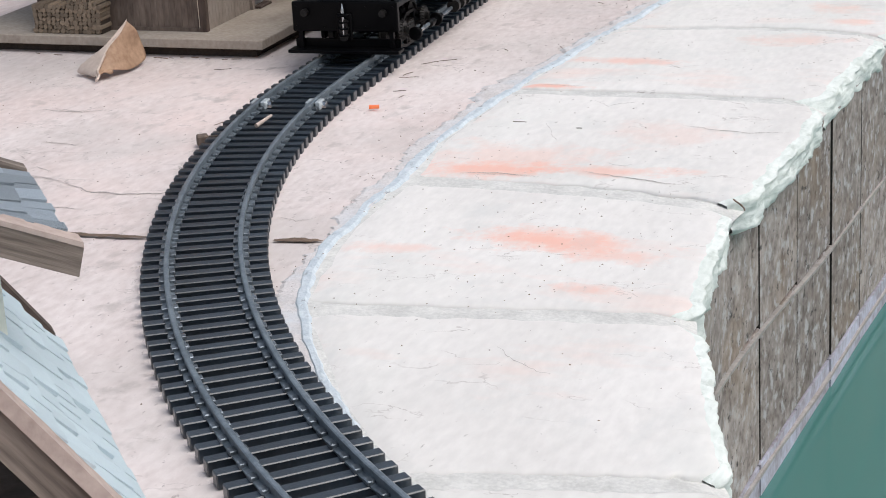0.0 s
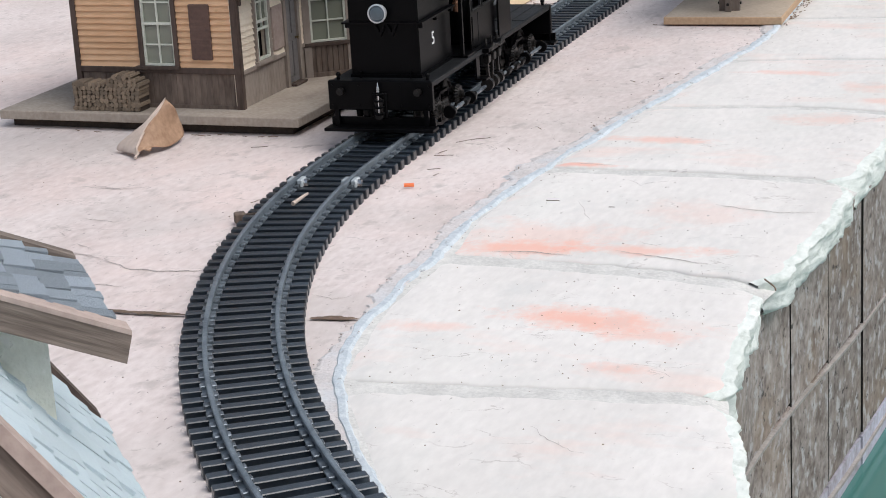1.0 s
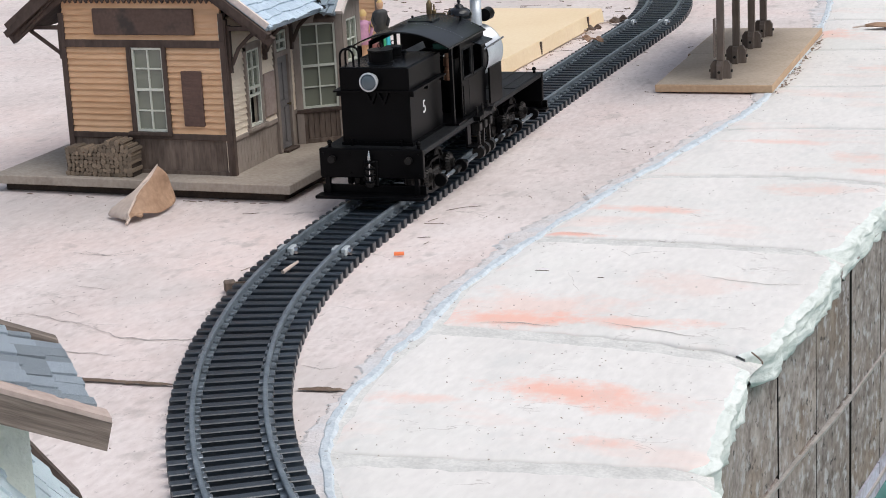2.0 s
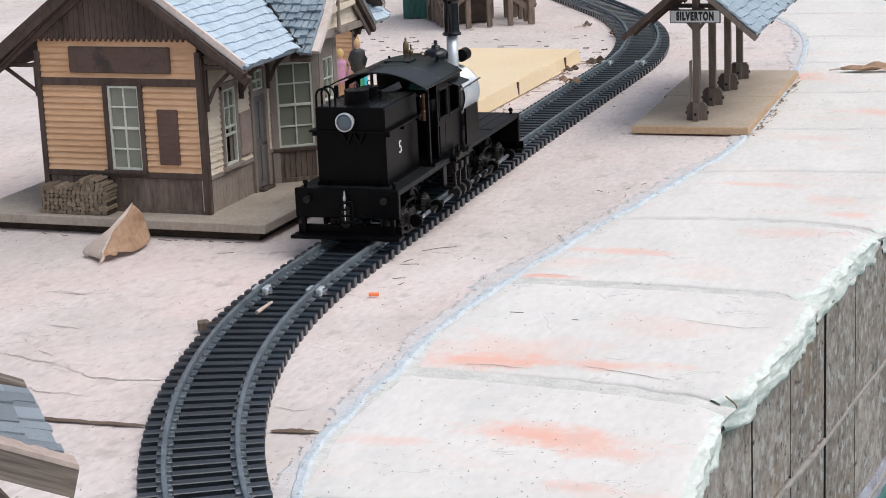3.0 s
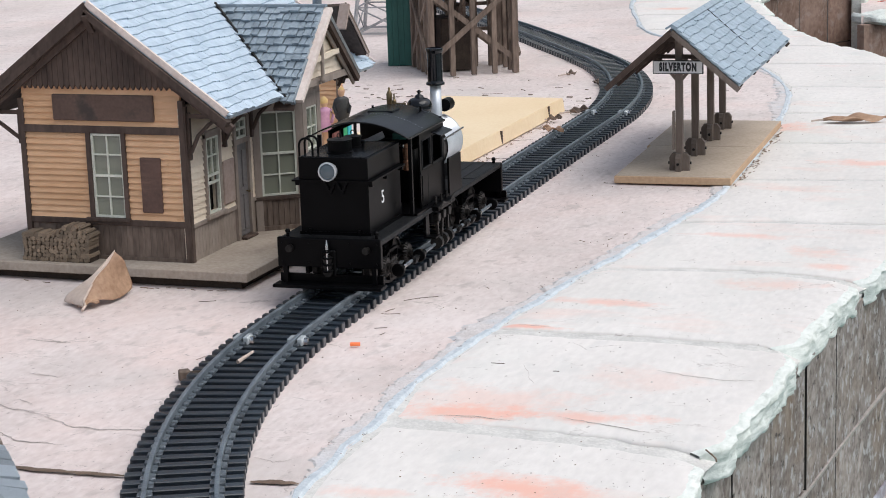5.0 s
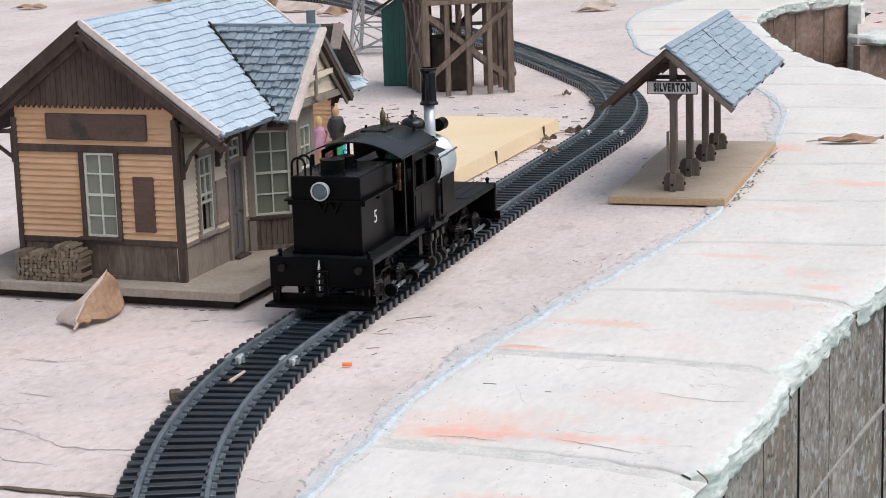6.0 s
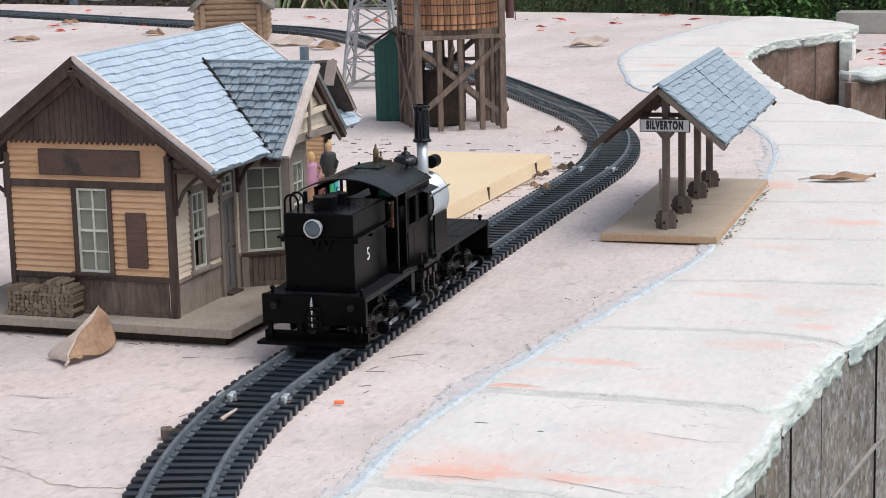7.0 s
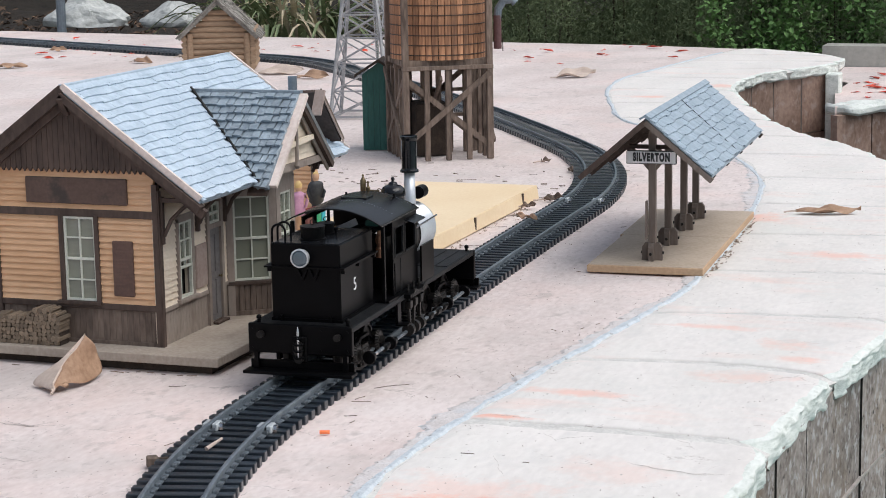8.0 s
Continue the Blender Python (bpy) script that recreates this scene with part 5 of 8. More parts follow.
M_BLIND = mat("olive_grey_blind", ((0.105, 0.11, 0.075), (0.16, 0.165, 0.115)), 0.9, 0, 60, 300, 0.1)
M_INSIDE = mat("dark_interior", ((0.01, 0.009, 0.008), (0.02, 0.018, 0.016)), 0.9, 0, 20, 100, 0.1)


# ---- the depot ----
def depot():
    d = thing("depot_building", "ochre and brown model railway depot with blue grey shingle roof", "building")
    X0, X1, Y0, Y1, ZB, ZE = -0.2535, -0.0720, 0.0304, 0.330, 0.0170, 0.170
    XM = (X0 + X1) / 2
    SL = 0.734
    roof_z = lambda x: 0.2685 - SL * abs(x - XM)
    # base
    base = part("base", box(-0.330, 0.0, 0.0, 0.455, 0.0080, ZB, bevel=0.0008), M_BASE, d, "thick worn grey brown base board")
    # dark inset filler stands in for the shadow beneath the raised base
    part("base_gap_shade", box(-0.322, -0.012, 0.012, 0.445, -0.002, 0.0081), M_BARK, base)
    # wall core with the opening of the gable wall
    core = bmesh.new()
    solid(core, [(X0 + 0.004, Y0 + 0.009, ZB), (X1 - 0.009, Y0 + 0.009, ZB), (X1 - 0.009, Y1, ZB), (X0 + 0.004, Y1, ZB)], [(X0 + 0.004, Y0 + 0.009, ZE), (X1 - 0.009, Y0 + 0.009, ZE), (X1 - 0.009, Y1, ZE), (X0 + 0.004, Y1, ZE)])
    solid(core, [(X0 + 0.004, Y0 + 0.009, ZE), (X1 - 0.009, Y0 + 0.009, ZE), (XM, Y0 + 0.009, roof_z(XM) - 0.008)], [(X0 + 0.004, Y1, ZE), (X1 - 0.009, Y1, ZE), (XM, Y1, roof_z(XM) - 0.008)])
    part("inner_wall", core, M_INSIDE, d)
    # front wall: wainscot boards, clapboards round the window, trim
    front = part("front_wall", box(X0 + 0.001, X1 - 0.001, Y0 + 0.0045, Y0 + 0.0055, ZB, 0.052), M_WAINS, d)
    n = 26
    for i in range(n):
        w = (X1 - X0 - 0.012) / n
        x = X0 + 0.006 + i * w
        part("wainscot_board", box(x + 0.00015, x + w - 0.00015, Y0 + 0.0012, Y0 + 0.0045, ZB, 0.0515), M_WAINS, front)
    part("water_table", box(X0, X1 + 0.001, Y0 - 0.0012, Y0 + 0.0045, 0.0515, 0.0575, bevel=0.0006), M_BROWN, front)
    part("foot_board", box(X0, X1, Y0 - 0.0006, Y0 + 0.0012, ZB, 0.0205), M_WAINS, front)
    WX0, WX1, WZ0, WZ1 = -0.1815, -0.1390, 0.0585, 0.1440

    def clap(x0, x1, z, h, mt, own, y=Y0):
        part("clapboard", solid(bmesh.new(), [(x0, y - 0.0006, z), (x1, y - 0.0006, z), (x1, y + 0.0040, z), (x0, y + 0.0040, z)], [(x0, y + 0.0012, z + h), (x1, y + 0.0012, z + h), (x1, y + 0.0040, z + h), (x0, y + 0.0040, z + h)]), mt, own)

    h = 0.0061
    for i in range(14):
        z = 0.0577 + i * h
        clap(X0 + 0.005, WX0 + 0.003, z, h, M_SIDING, front)
        clap(WX1 + 0.001, X1 - 0.005, z, h, M_SIDING, front)
    for i in range(7):
        z = 0.1500 + i * h
        half = min((X1 - X0) / 2 - 0.004, (roof_z(XM) - 0.006 - z - h) / SL)
        clap(XM - half, XM + half, z, h, M_SIDING, front)
    part("belt_trim", box(X0, X1, Y0 - 0.0018, Y0 + 0.0045, 0.1425, 0.1500, bevel=0.0006), M_BROWN, front)
    for x in (X0, X1 - 0.0055):
        part("corner_trim", box(x, x + 0.0055, Y0 - 0.0016, Y0 + 0.0045, ZB, 0.176), M_BROWN, front)
    for x, cw in ((WX0 + 0.0015, 0.0048), (WX1 - 0.0022, 0.0044)):
        part("window_casing", box(x, x + cw, Y0 - 0.0024, Y0 + 0.0040, 0.0560, 0.1445), M_BROWN, front)
    part("window_sill", box(WX0 - 0.003, WX1 + 0.003, Y0 - 0.0044, Y0 + 0.0040, 0.0555, 0.0590, bevel=0.0005), M_BROWN, front)
    sash(d, "front_window", pose(WX0 + 0.0062, Y0 + 0.0010, 0.0592), 0.0344, 0.0832, 2, 4, label="tall front window with eight panes")
    part("wall_panel", box(-0.1222, -0.1000, Y0 - 0.0022, Y0 + 0.0010, 0.0655, 0.1200, bevel=0.0008), M_POSTER, front, "blank rust brown notice panel")
    part("sign_panel", box(-0.2142, -0.1035, Y0 - 0.0030, Y0 + 0.0010, 0.1550, 0.1808, bevel=0.0010), M_SIGN, front, "faded dark sign panel with no lettering left")
    # gable boards with pointed ends
    n = 28
    zlow = 0.1900
    for i in range(n):
        w = 0.168 / n
        x = XM - 0.084 + i * w
        ztop = min(roof_z(x), roof_z(x + w)) - 0.006
        if ztop - zlow < 0.001:
            continue
        part("gable_board", solid(bmesh.new(), [(x + 0.0002, Y0 - 0.0030, zlow), (x + w / 2, Y0 - 0.0030, zlow - 0.0042), (x + w - 0.0002, Y0 - 0.0030, zlow), (x + w - 0.0002, Y0 - 0.0030, ztop), (x + 0.0002, Y0 - 0.0030, ztop)], [(x + 0.0002, Y0 + 0.001, zlow), (x + w / 2, Y0 + 0.001, zlow - 0.0042), (x + w - 0.0002, Y0 + 0.001, zlow), (x + w - 0.0002, Y0 + 0.001, ztop), (x + 0.0002, Y0 + 0.001, ztop)]), M_BROWN, front)
    # side wall towards the track
    SY = pose(X1, 0, 0, 0, 0, 90)  # x along the wall, -y outwards
    sw = bmesh.new()
    for q in ((Y0, 0.0690, ZB, ZE), (0.0952, 0.1360, ZB, ZE), (0.1630, Y1, ZB, ZE), (0.0690, 0.0952, ZB, 0.0575), (0.0690, 0.0952, 0.1330, ZE), (0.1360, 0.1630, ZB, 0.1205), (0.1360, 0.1630, 0.1395, ZE)):
        box(q[0], q[1], 0.0040, 0.0070, q[2], q[3], sw)
    side = part("side_wall", sw, M_CREAM, d, "", SY)
    DY0, DY1 = 0.131, 0.168
    spans_low = ((Y0 + 0.005, DY0), (DY1, 0.181), (0.282, Y1 - 0.004))
    for a, b in spans_low:
        k = max(1, int((b - a) / 0.0066))
        for i in range(k):
            w = (b - a) / k
            part("wainscot_board", box(a + i * w + 0.00015, a + (i + 1) * w - 0.00015, 0.0010, 0.0042, ZB, 0.0500), M_TAUPE, side)
        part("water_table", box(a, b, -0.0012, 0.0042, 0.0500, 0.0545, bevel=0.0005), M_TAUPE, side)
    for i in range(19):
        z = 0.0545 + i * h
        for a, b in ((Y0 + 0.005, 0.0660), (0.1010, DY0), (DY1, 0.181), (0.282, Y1 - 0.004)):
            clap(a, b, z, h, M_CREAM, side, 0.0)
        if z > 0.134:
            clap(0.0660, 0.1010, z, h, M_CREAM, side, 0.0)
    for x in (Y0 - 0.001, Y1 - 0.0055):
        part("corner_trim", box(x, x + 0.0055, -0.0016, 0.0042, ZB, ZE), M_BROWN, side)
    for x, cw in ((0.0655, 0.0030), (0.0955, 0.0050)):
        part("window_casing", box(x, x + cw, -0.0024, 0.0040, 0.0540, 0.1370), M_TAUPE, side)
    part("window_head", box(0.0655, 0.1005, -0.0024, 0.0040, 0.1330, 0.1400), M_TAUPE, side)
    part("window_sill", box(0.0630, 0.1030, -0.0050, 0.0040, 0.0530, 0.0570, bevel=0.0005), M_TAUPE, side)
    sash(d, "side_window", SY @ pose(0.0688, -0.0004, 0.0572), 0.0266, 0.0760, 2, 4, label="half raised sash window with a dark open lower half", open_low=1.6)
    part("wall_panel", box(0.1045, 0.1285, -0.0022, 0.0010, 0.0600, 0.1040, bevel=0.0008), M_FADED, side, "blank faded notice panel")
    door = part("door", box(DY0 + 0.005, DY1 - 0.005, 0.0006, 0.0036, 0.0195, 0.1150), M_DOOR, d, "closed grey panelled door", SY)
    for z0, z1 in ((0.026, 0.062), (0.070, 0.108)):
        for a in (DY0 + 0.0085, DY0 + 0.0195):
            part("door_panel", box(a, a + 0.0085, -0.0006, 0.0008, z0, z1, bevel=0.0004), M_DOOR, door)
    part("door_handle", lathe([(0.0008, 0), (0.0008, 0.002), (0.0016, 0.0026), (0.0012, 0.0042)], 10, m=pose(DY1 - 0.009, 0.0006, 0.064, 90)), M_BRASS, door, "small brass door knob")
    for a in (DY0, DY1 - 0.0055):
        part("door_casing", box(a, a + 0.0055, -0.0022, 0.0040, ZB, 0.1420), M_TAUPE, side)
    part("door_head", box(DY0, DY1, -0.0020, 0.0040, 0.1150, 0.1200), M_TAUPE, side)
    sash(d, "door_transom", SY @ pose(DY0 + 0.0055, 0.0012, 0.1200), DY1 - DY0 - 0.011, 0.0200, 2, 1, label="small transom window above the door")
    part("door_step", box(DY0 + 0.006, DY1 - 0.004, -0.0080, 0.0, ZB, 0.0195, bevel=0.0005), M_BROWN, d, "", SY)
    # bay
    YC, XB = 0.2310, -0.0285
    outline = [(X1, YC - 0.0530), (XB, YC - 0.0230), (XB, YC + 0.0230), (X1, YC + 0.0530)]
    inset = [(X1, YC - 0.046), (XB - 0.0065, YC - 0.018), (XB - 0.0065, YC + 0.018), (X1, YC + 0.046)]
    bay = part("bay", solid(bmesh.new(), [(x, y, ZB) for x, y in inset], [(x, y, 0.172) for x, y in inset]), M_INSIDE, d)
    for (xa, ya), (xb, yb), nm in zip(outline, outline[1:], ("bay_side", "bay_front", "bay_side")):
        ln = math.hypot(xb - xa, yb - ya)
        m = Matrix.Translation((xa, ya, 0)) @ Matrix.Rotation(math.atan2(yb - ya, xb - xa), 4, "Z")
        k = max(6, int(ln / 0.0056))
        w = part(nm, box(0, ln, 0.0042, 0.0056, ZB, 0.056), M_WAINS, d, "", m)
        for i in range(k):
            part("wainscot_board", box(ln * i / k + 0.0003, ln * (i + 1) / k - 0.0003, 0.0010, 0.0042, ZB, 0.0490), M_WAINS, w)
        part("water_table", box(-0.001, ln + 0.001, -0.0016, 0.0042, 0.0490, 0.0530, bevel=0.0005), M_BROWN, w)
        cw = 0.0075 if nm == "bay_side" else 0.0095
        for a in (0.0, ln - cw):
            part("corner_post", box(a, a + cw, -0.0010, 0.0046, ZB, 0.172), M_TAUPE, w)
        part("window_head", box(cw, ln - cw, -0.0008, 0.0046, 0.1420, 0.172), M_TAUPE, w)
        part("foot_board", box(0, ln, -0.0008, 0.0010, ZB, 0.0215), M_WAINS, w)
        sash(d, "bay_window", m @ pose(cw, 0.0015, 0.0535), ln - 2 * cw, 0.0885, 2, 4, label="tall bay window with eight panes")
    # cross gable over the bay
    YG, XG = 0.2285, XB + 0.0110
    CZ, CX, HW, CS = 0.2442, -0.0055, 0.0890, 0.950
    HWF = 0.0790
    zc = lambda y: CZ - CS * abs(y - YG)
    gw = part("gable_wall", solid(bmesh.new(), [(XG - 0.002, YG - 0.078, 0.172), (XG - 0.002, YG + 0.078, 0.172), (XG - 0.002, YG, CZ - 0.010)], [(XG + 0.002, YG - 0.078, 0.172), (XG + 0.002, YG + 0.078, 0.172), (XG + 0.002, YG, CZ - 0.010)]), M_CREAM, d)
    for i in range(10):
        z = 0.174 + i * h
        hw = (CZ - 0.012 - z - h) / CS
        if hw > 0.004:
            part("clapboard", solid(bmesh.new(), [(XG + 0.002, YG - hw, z), (XG + 0.0040, YG - hw, z), (XG + 0.0040, YG + hw, z), (XG + 0.002, YG + hw, z)], [(XG + 0.002, YG - hw, z + h), (XG + 0.0026, YG - hw, z + h), (XG + 0.0026, YG + hw, z + h), (XG + 0.002, YG + hw, z + h)]), M_CREAM, gw)
    part("gable_tie", bar((CX - 0.003, YG - 0.042, 0.1930), (CX - 0.003, YG + 0.034, 0.1960), 0.004, 0.0052), M_CREAM, gw)
    part("pendant", lathe([(0.0016, 0.180), (0.0030, 0.183), (0.0020, 0.187), (0.0020, 0.236), (0.001, 0.240)], 12, m=pose(CX - 0.001, YG - 0.012, -0.012)), M_TAUPE, gw)
    part("bay_cornice", box(XG - 0.006, XG + 0.007, YG - 0.076, YG + 0.076, 0.1665, 0.1735), M_TAUPE, gw)
    # main roof
    RY0, RY1, XE = 0.0180, 0.3900, 0.1430
    roofs = part("roof", bmesh.new(), M_SHINGLE, d)
    for s, nm in ((1, "track_slope"), (-1, "garden_slope")):
        e = XM + s * XE
        ring = [(XM, RY0), (e, RY0), (e, RY1), (XM, RY1)]
        if s == 1:
            cut = (CZ - roof_z(e)) / CS - 0.003
            ring[2:2] = [(e, YG - cut), (XM + (roof_z(XM) - CZ) / SL + 0.004, YG), (e, YG + cut)]
        slab(roofs, nm, [(x, y, roof_z(x)) for x, y in ring], 0.004, M_SHINGLE)
        slab(roofs, "soffit", [(x - s * 0.012 if x == e else x, min(max(y, RY0 + 0.001), RY1 - 0.001), roof_z(x) - 0.0052) for x, y in ring], 0.0024, M_BROWN, "dark brown boarded soffit")
    slope_len = XE * math.sqrt(1 + SL * SL)

    def on_main(a, dd):
        x, y = XM + dd / math.sqrt(1 + SL * SL), RY0 + a
        return zc(y) < roof_z(x) - 0.0010 or x < XM + 0.024

    shingles(roofs, M_SHINGLE, (XM, RY0, roof_z(XM)), (0, 1, 0), (1, 0, -SL), RY1 - RY0, slope_len + 0.002, 0.0105, 0.0086, 5, on_main, most=290, thick=0.0022, wave=0.0008)
    for s in (1, -1):
        e = XM + s * XE
        for yy, nm in ((RY0, "barge_board"), (RY1, "barge_board")):
            if s == 1 and yy == RY1:
                part(nm, bar((XM, yy, roof_z(XM) - 0.0022), (e - 0.004, yy, roof_z(e - 0.004) - 0.0022), 0.0050, 0.0044, up=(0, 1, 0)), M_BROWN, roofs)
                part("rake_cap", bar((XM, yy, roof_z(XM) + 0.0020), (e, yy, roof_z(e) + 0.0024), 0.0062, 0.0030, up=(0, 1, 0)), M_FASCIA, roofs, "thin pinkish white roof edge")
                continue
            part(nm, bar((XM - s * 0.001, yy, roof_z(XM) - 0.0072), (e, yy, roof_z(e) - 0.0072), 0.0065, 0.0095, up=(0, 1, 0)), M_BROWN, roofs)
            part("under_rake", bar((XM, yy + (0.0075 if yy < 0.2 else -0.0075), roof_z(XM) - 0.0140), (e, yy + (0.0075 if yy < 0.2 else -0.0075), roof_z(e) - 0.0140), 0.009, 0.0060, up=(0, 1, 0)), M_BROWN, roofs)
            if s == 1:
                part("rake_cap", bar((XM, yy, roof_z(XM) + 0.0020), (e, yy, roof_z(e) + 0.0024), 0.0062, 0.0030, up=(0, 1, 0)), M_FASCIA, roofs, "thin pinkish white roof edge")
            else:
                part("rake_cap", bar((XM, yy, roof_z(XM) - 0.0004), (e, yy, roof_z(e) - 0.0004), 0.0080, 0.0030, up=(0, 1, 0)), M_BROWN, roofs)
        # rafters under the eaves
    for i in range(14):
        y = RY0 + 0.03 + i * 0.025
        if not 0.15 < y < 0.31:
            x = X1 + 0.002
            part("rafter_tail", bar((x, y, roof_z(x) - 0.0062), (XM + XE - 0.003, y, roof_z(XM + XE - 0.003) - 0.0062), 0.003, 0.004, up=(0, 1, 0)), M_BROWN, roofs)
    part("ridge_board", bar((XM, RY0, roof_z(XM) + 0.0022), (XM, RY1, roof_z(XM) + 0.0022), 0.0060, 0.0024), M_SHINGLE, roofs)
    for s in (-1, 1):
        part("ridge_cap", bar((XM + s * 0.0035, RY0, roof_z(XM) - 0.0004), (XM + s * 0.0035, RY1, roof_z(XM) - 0.0004), 0.008, 0.0026, up=(-s * SL, 0, -1)), M_SHINGLE, roofs)
    part("ridge_post", bar((XM, Y0 - 0.001, 0.245), (XM, RY0 - 0.002, roof_z(XM) - 0.007), 0.006, 0.012), M_BROWN, roofs)
    # cross roof
    xr0 = XM + (roof_z(XM) - CZ) / SL
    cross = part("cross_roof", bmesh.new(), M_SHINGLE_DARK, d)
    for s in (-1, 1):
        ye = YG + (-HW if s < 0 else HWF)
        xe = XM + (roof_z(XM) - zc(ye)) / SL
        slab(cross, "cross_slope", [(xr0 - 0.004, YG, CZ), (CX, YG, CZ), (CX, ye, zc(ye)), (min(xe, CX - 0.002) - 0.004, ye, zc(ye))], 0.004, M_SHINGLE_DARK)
        part("soffit", solid(bmesh.new(), [(XB, YG, CZ - 0.0090), (CX - 0.001, YG, CZ - 0.0090), (CX - 0.001, ye, zc(ye) - 0.0090), (XB, ye, zc(ye) - 0.0090)], [(XB, YG, CZ - 0.0060), (CX - 0.001, YG, CZ - 0.0060), (CX - 0.001, ye, zc(ye) - 0.0060), (XB, ye, zc(ye) - 0.0060)]), M_BROWN, cross, "dark brown boarded soffit")
    ln = HW * math.sqrt(1 + CS * CS)

    def on_cross(a, dd):
        x, z = xr0 - 0.02 + a, CZ - dd * CS / math.sqrt(1 + CS * CS)
        return roof_z(x) < z + 0.001

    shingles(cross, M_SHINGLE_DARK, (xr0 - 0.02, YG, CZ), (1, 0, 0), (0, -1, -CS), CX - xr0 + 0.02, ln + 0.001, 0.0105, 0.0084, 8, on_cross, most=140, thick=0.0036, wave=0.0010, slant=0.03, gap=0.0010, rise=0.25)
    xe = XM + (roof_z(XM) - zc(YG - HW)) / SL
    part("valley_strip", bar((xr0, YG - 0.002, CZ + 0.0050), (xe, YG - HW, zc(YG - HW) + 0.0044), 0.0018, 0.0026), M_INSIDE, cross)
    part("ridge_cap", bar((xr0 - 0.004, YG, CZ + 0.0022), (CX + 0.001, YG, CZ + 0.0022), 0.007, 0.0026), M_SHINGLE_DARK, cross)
    yn, yf = YG - HW * 0.95, YG + HWF + 0.001
    part("barge_board", bar((CX + 0.0005, YG + 0.001, CZ - 0.0010), (CX + 0.0005, yn, zc(yn) - 0.0040), 0.0045, 0.0145, up=(1, 0, 0)), M_FASCIA, cross, "pale pinkish barge board")
    part("under_rake", bar((CX - 0.0075, YG, CZ - 0.010), (CX - 0.0075, yn, zc(yn) - 0.010), 0.010, 0.0060, up=(1, 0, 0)), M_BROWN, cross)
    part("barge_board", bar((CX, YG + 0.004, CZ - 0.0055), (CX, yf, zc(yf) - 0.0022), 0.0045, 0.0042, up=(1, 0, 0)), M_SLATE, cross, "slate grey edge of the far barge board")
    part("under_rake", bar((CX - 0.0030, YG, CZ - 0.0085), (CX - 0.0030, yf, zc(yf) - 0.0085), 0.0060, 0.0090, up=(1, 0, 0)), M_BROWN, cross)
    part("rake_moulding", bar((CX - 0.0045, YG + 0.010, zc(YG + 0.010) - 0.0142), (CX - 0.0045, yf - 0.002, zc(yf - 0.002) - 0.0138), 0.0060, 0.0024, up=(1, 0, 0)), M_TAUPE, cross)
    part("inner_rake", bar((CX - 0.018, YG, CZ - 0.015), (CX - 0.018, YG + HWF, zc(YG + HWF) - 0.012), 0.006, 0.0060, up=(1, 0, 0)), M_BROWN, cross)
    # boards of the second gable behind
    part("rear_gable_board", slab_mesh([(-0.046, 0.3170, 0.2380), (-0.022, 0.3170, 0.2395), (-0.022, 0.3760, 0.1790), (-0.046, 0.3760, 0.1775)], 0.0035), M_BROWN, cross, "dark brown gable board over the far eave")
    part("board_edge", bar((-0.0208, 0.3180, 0.2395), (-0.0208, 0.3785, 0.1785), 0.0026, 0.0020, up=(1, 0, 0)), M_WAINS, cross, "brown board edge")
    part("board_edge", bar((-0.0200, 0.3160, 0.2365), (-0.0200, 0.3765, 0.1762), 0.0020, 0.0012, up=(1, 0, 0)), M_FADED, cross, "faded reddish board edge")
    part("rear_barge_board", bar((-0.0190, 0.3130, 0.2390), (-0.0190, 0.2990, 0.2140), 0.0030, 0.0110, up=(1, 0, 0)), M_FADED, cross, "faded pinkish brown barge board")
    part("knee_brace", bar((XB + 0.004, YG + HWF - 0.010, 0.1530), (CX - 0.010, YG + HWF - 0.006, 0.1735), 0.0030, 0.0036), M_BROWN, cross)
    part("return_board", box(XB, CX - 0.002, YG + HWF - 0.016, YG + HWF - 0.002, 0.1740, 0.1775), M_BROWN, cross)
    # knee braces under the eaves
    for y in (Y0 + 0.004, 0.110, 0.172):
        br = part("knee_brace", box(X1, X1 + 0.0040, y - 0.002, y + 0.002, 0.118, 0.164), M_BROWN, d, "turned brown eave brace")
        part("brace_arm", bar((X1 + 0.002, y, 0.1610), (XM + XE - 0.010, y, 0.1610), 0.0036, 0.004), M_BROWN, br)
        part("brace_strut", wire([(X1 + 0.004, y, 0.126), (X1 + 0.012, y, 0.142), (X1 + 0.024, y, 0.153), (X1 + 0.034, y, 0.160)], 0.0020, 6), M_BROWN, br)
    br = part("knee_brace", box(X0 - 0.0040, X0, Y0 + 0.002, Y0 + 0.006, 0.130, 0.164), M_BROWN, d)
    part("brace_arm", bar((X0, Y0 + 0.004, 0.1610), (XM - XE + 0.008, Y0 + 0.004, 0.1610), 0.0036, 0.004), M_BROWN, br)
    part("brace_strut", bar((X0 - 0.002, Y0 + 0.004, 0.134), (XM - XE + 0.014, Y0 + 0.004, 0.159), 0.0030, 0.003), M_BROWN, br)
    part("stove_pipe", tube((-0.0589, 0.330, 0.180), (-0.0589, 0.330, 0.2520), 0.0050, seg=18), M_PIPE, d, "blue grey stove pipe")


M_CASE = mat("maroon_case", ((0.12, 0.04, 0.04), (0.18, 0.065, 0.06)), 0.5, 0, 60, 300, 0.1)
M_DOOR = mat("grey_door_paint", ((0.135, 0.125, 0.125), (0.20, 0.185, 0.185)), 0.6, 0, 40, 300, 0.2)
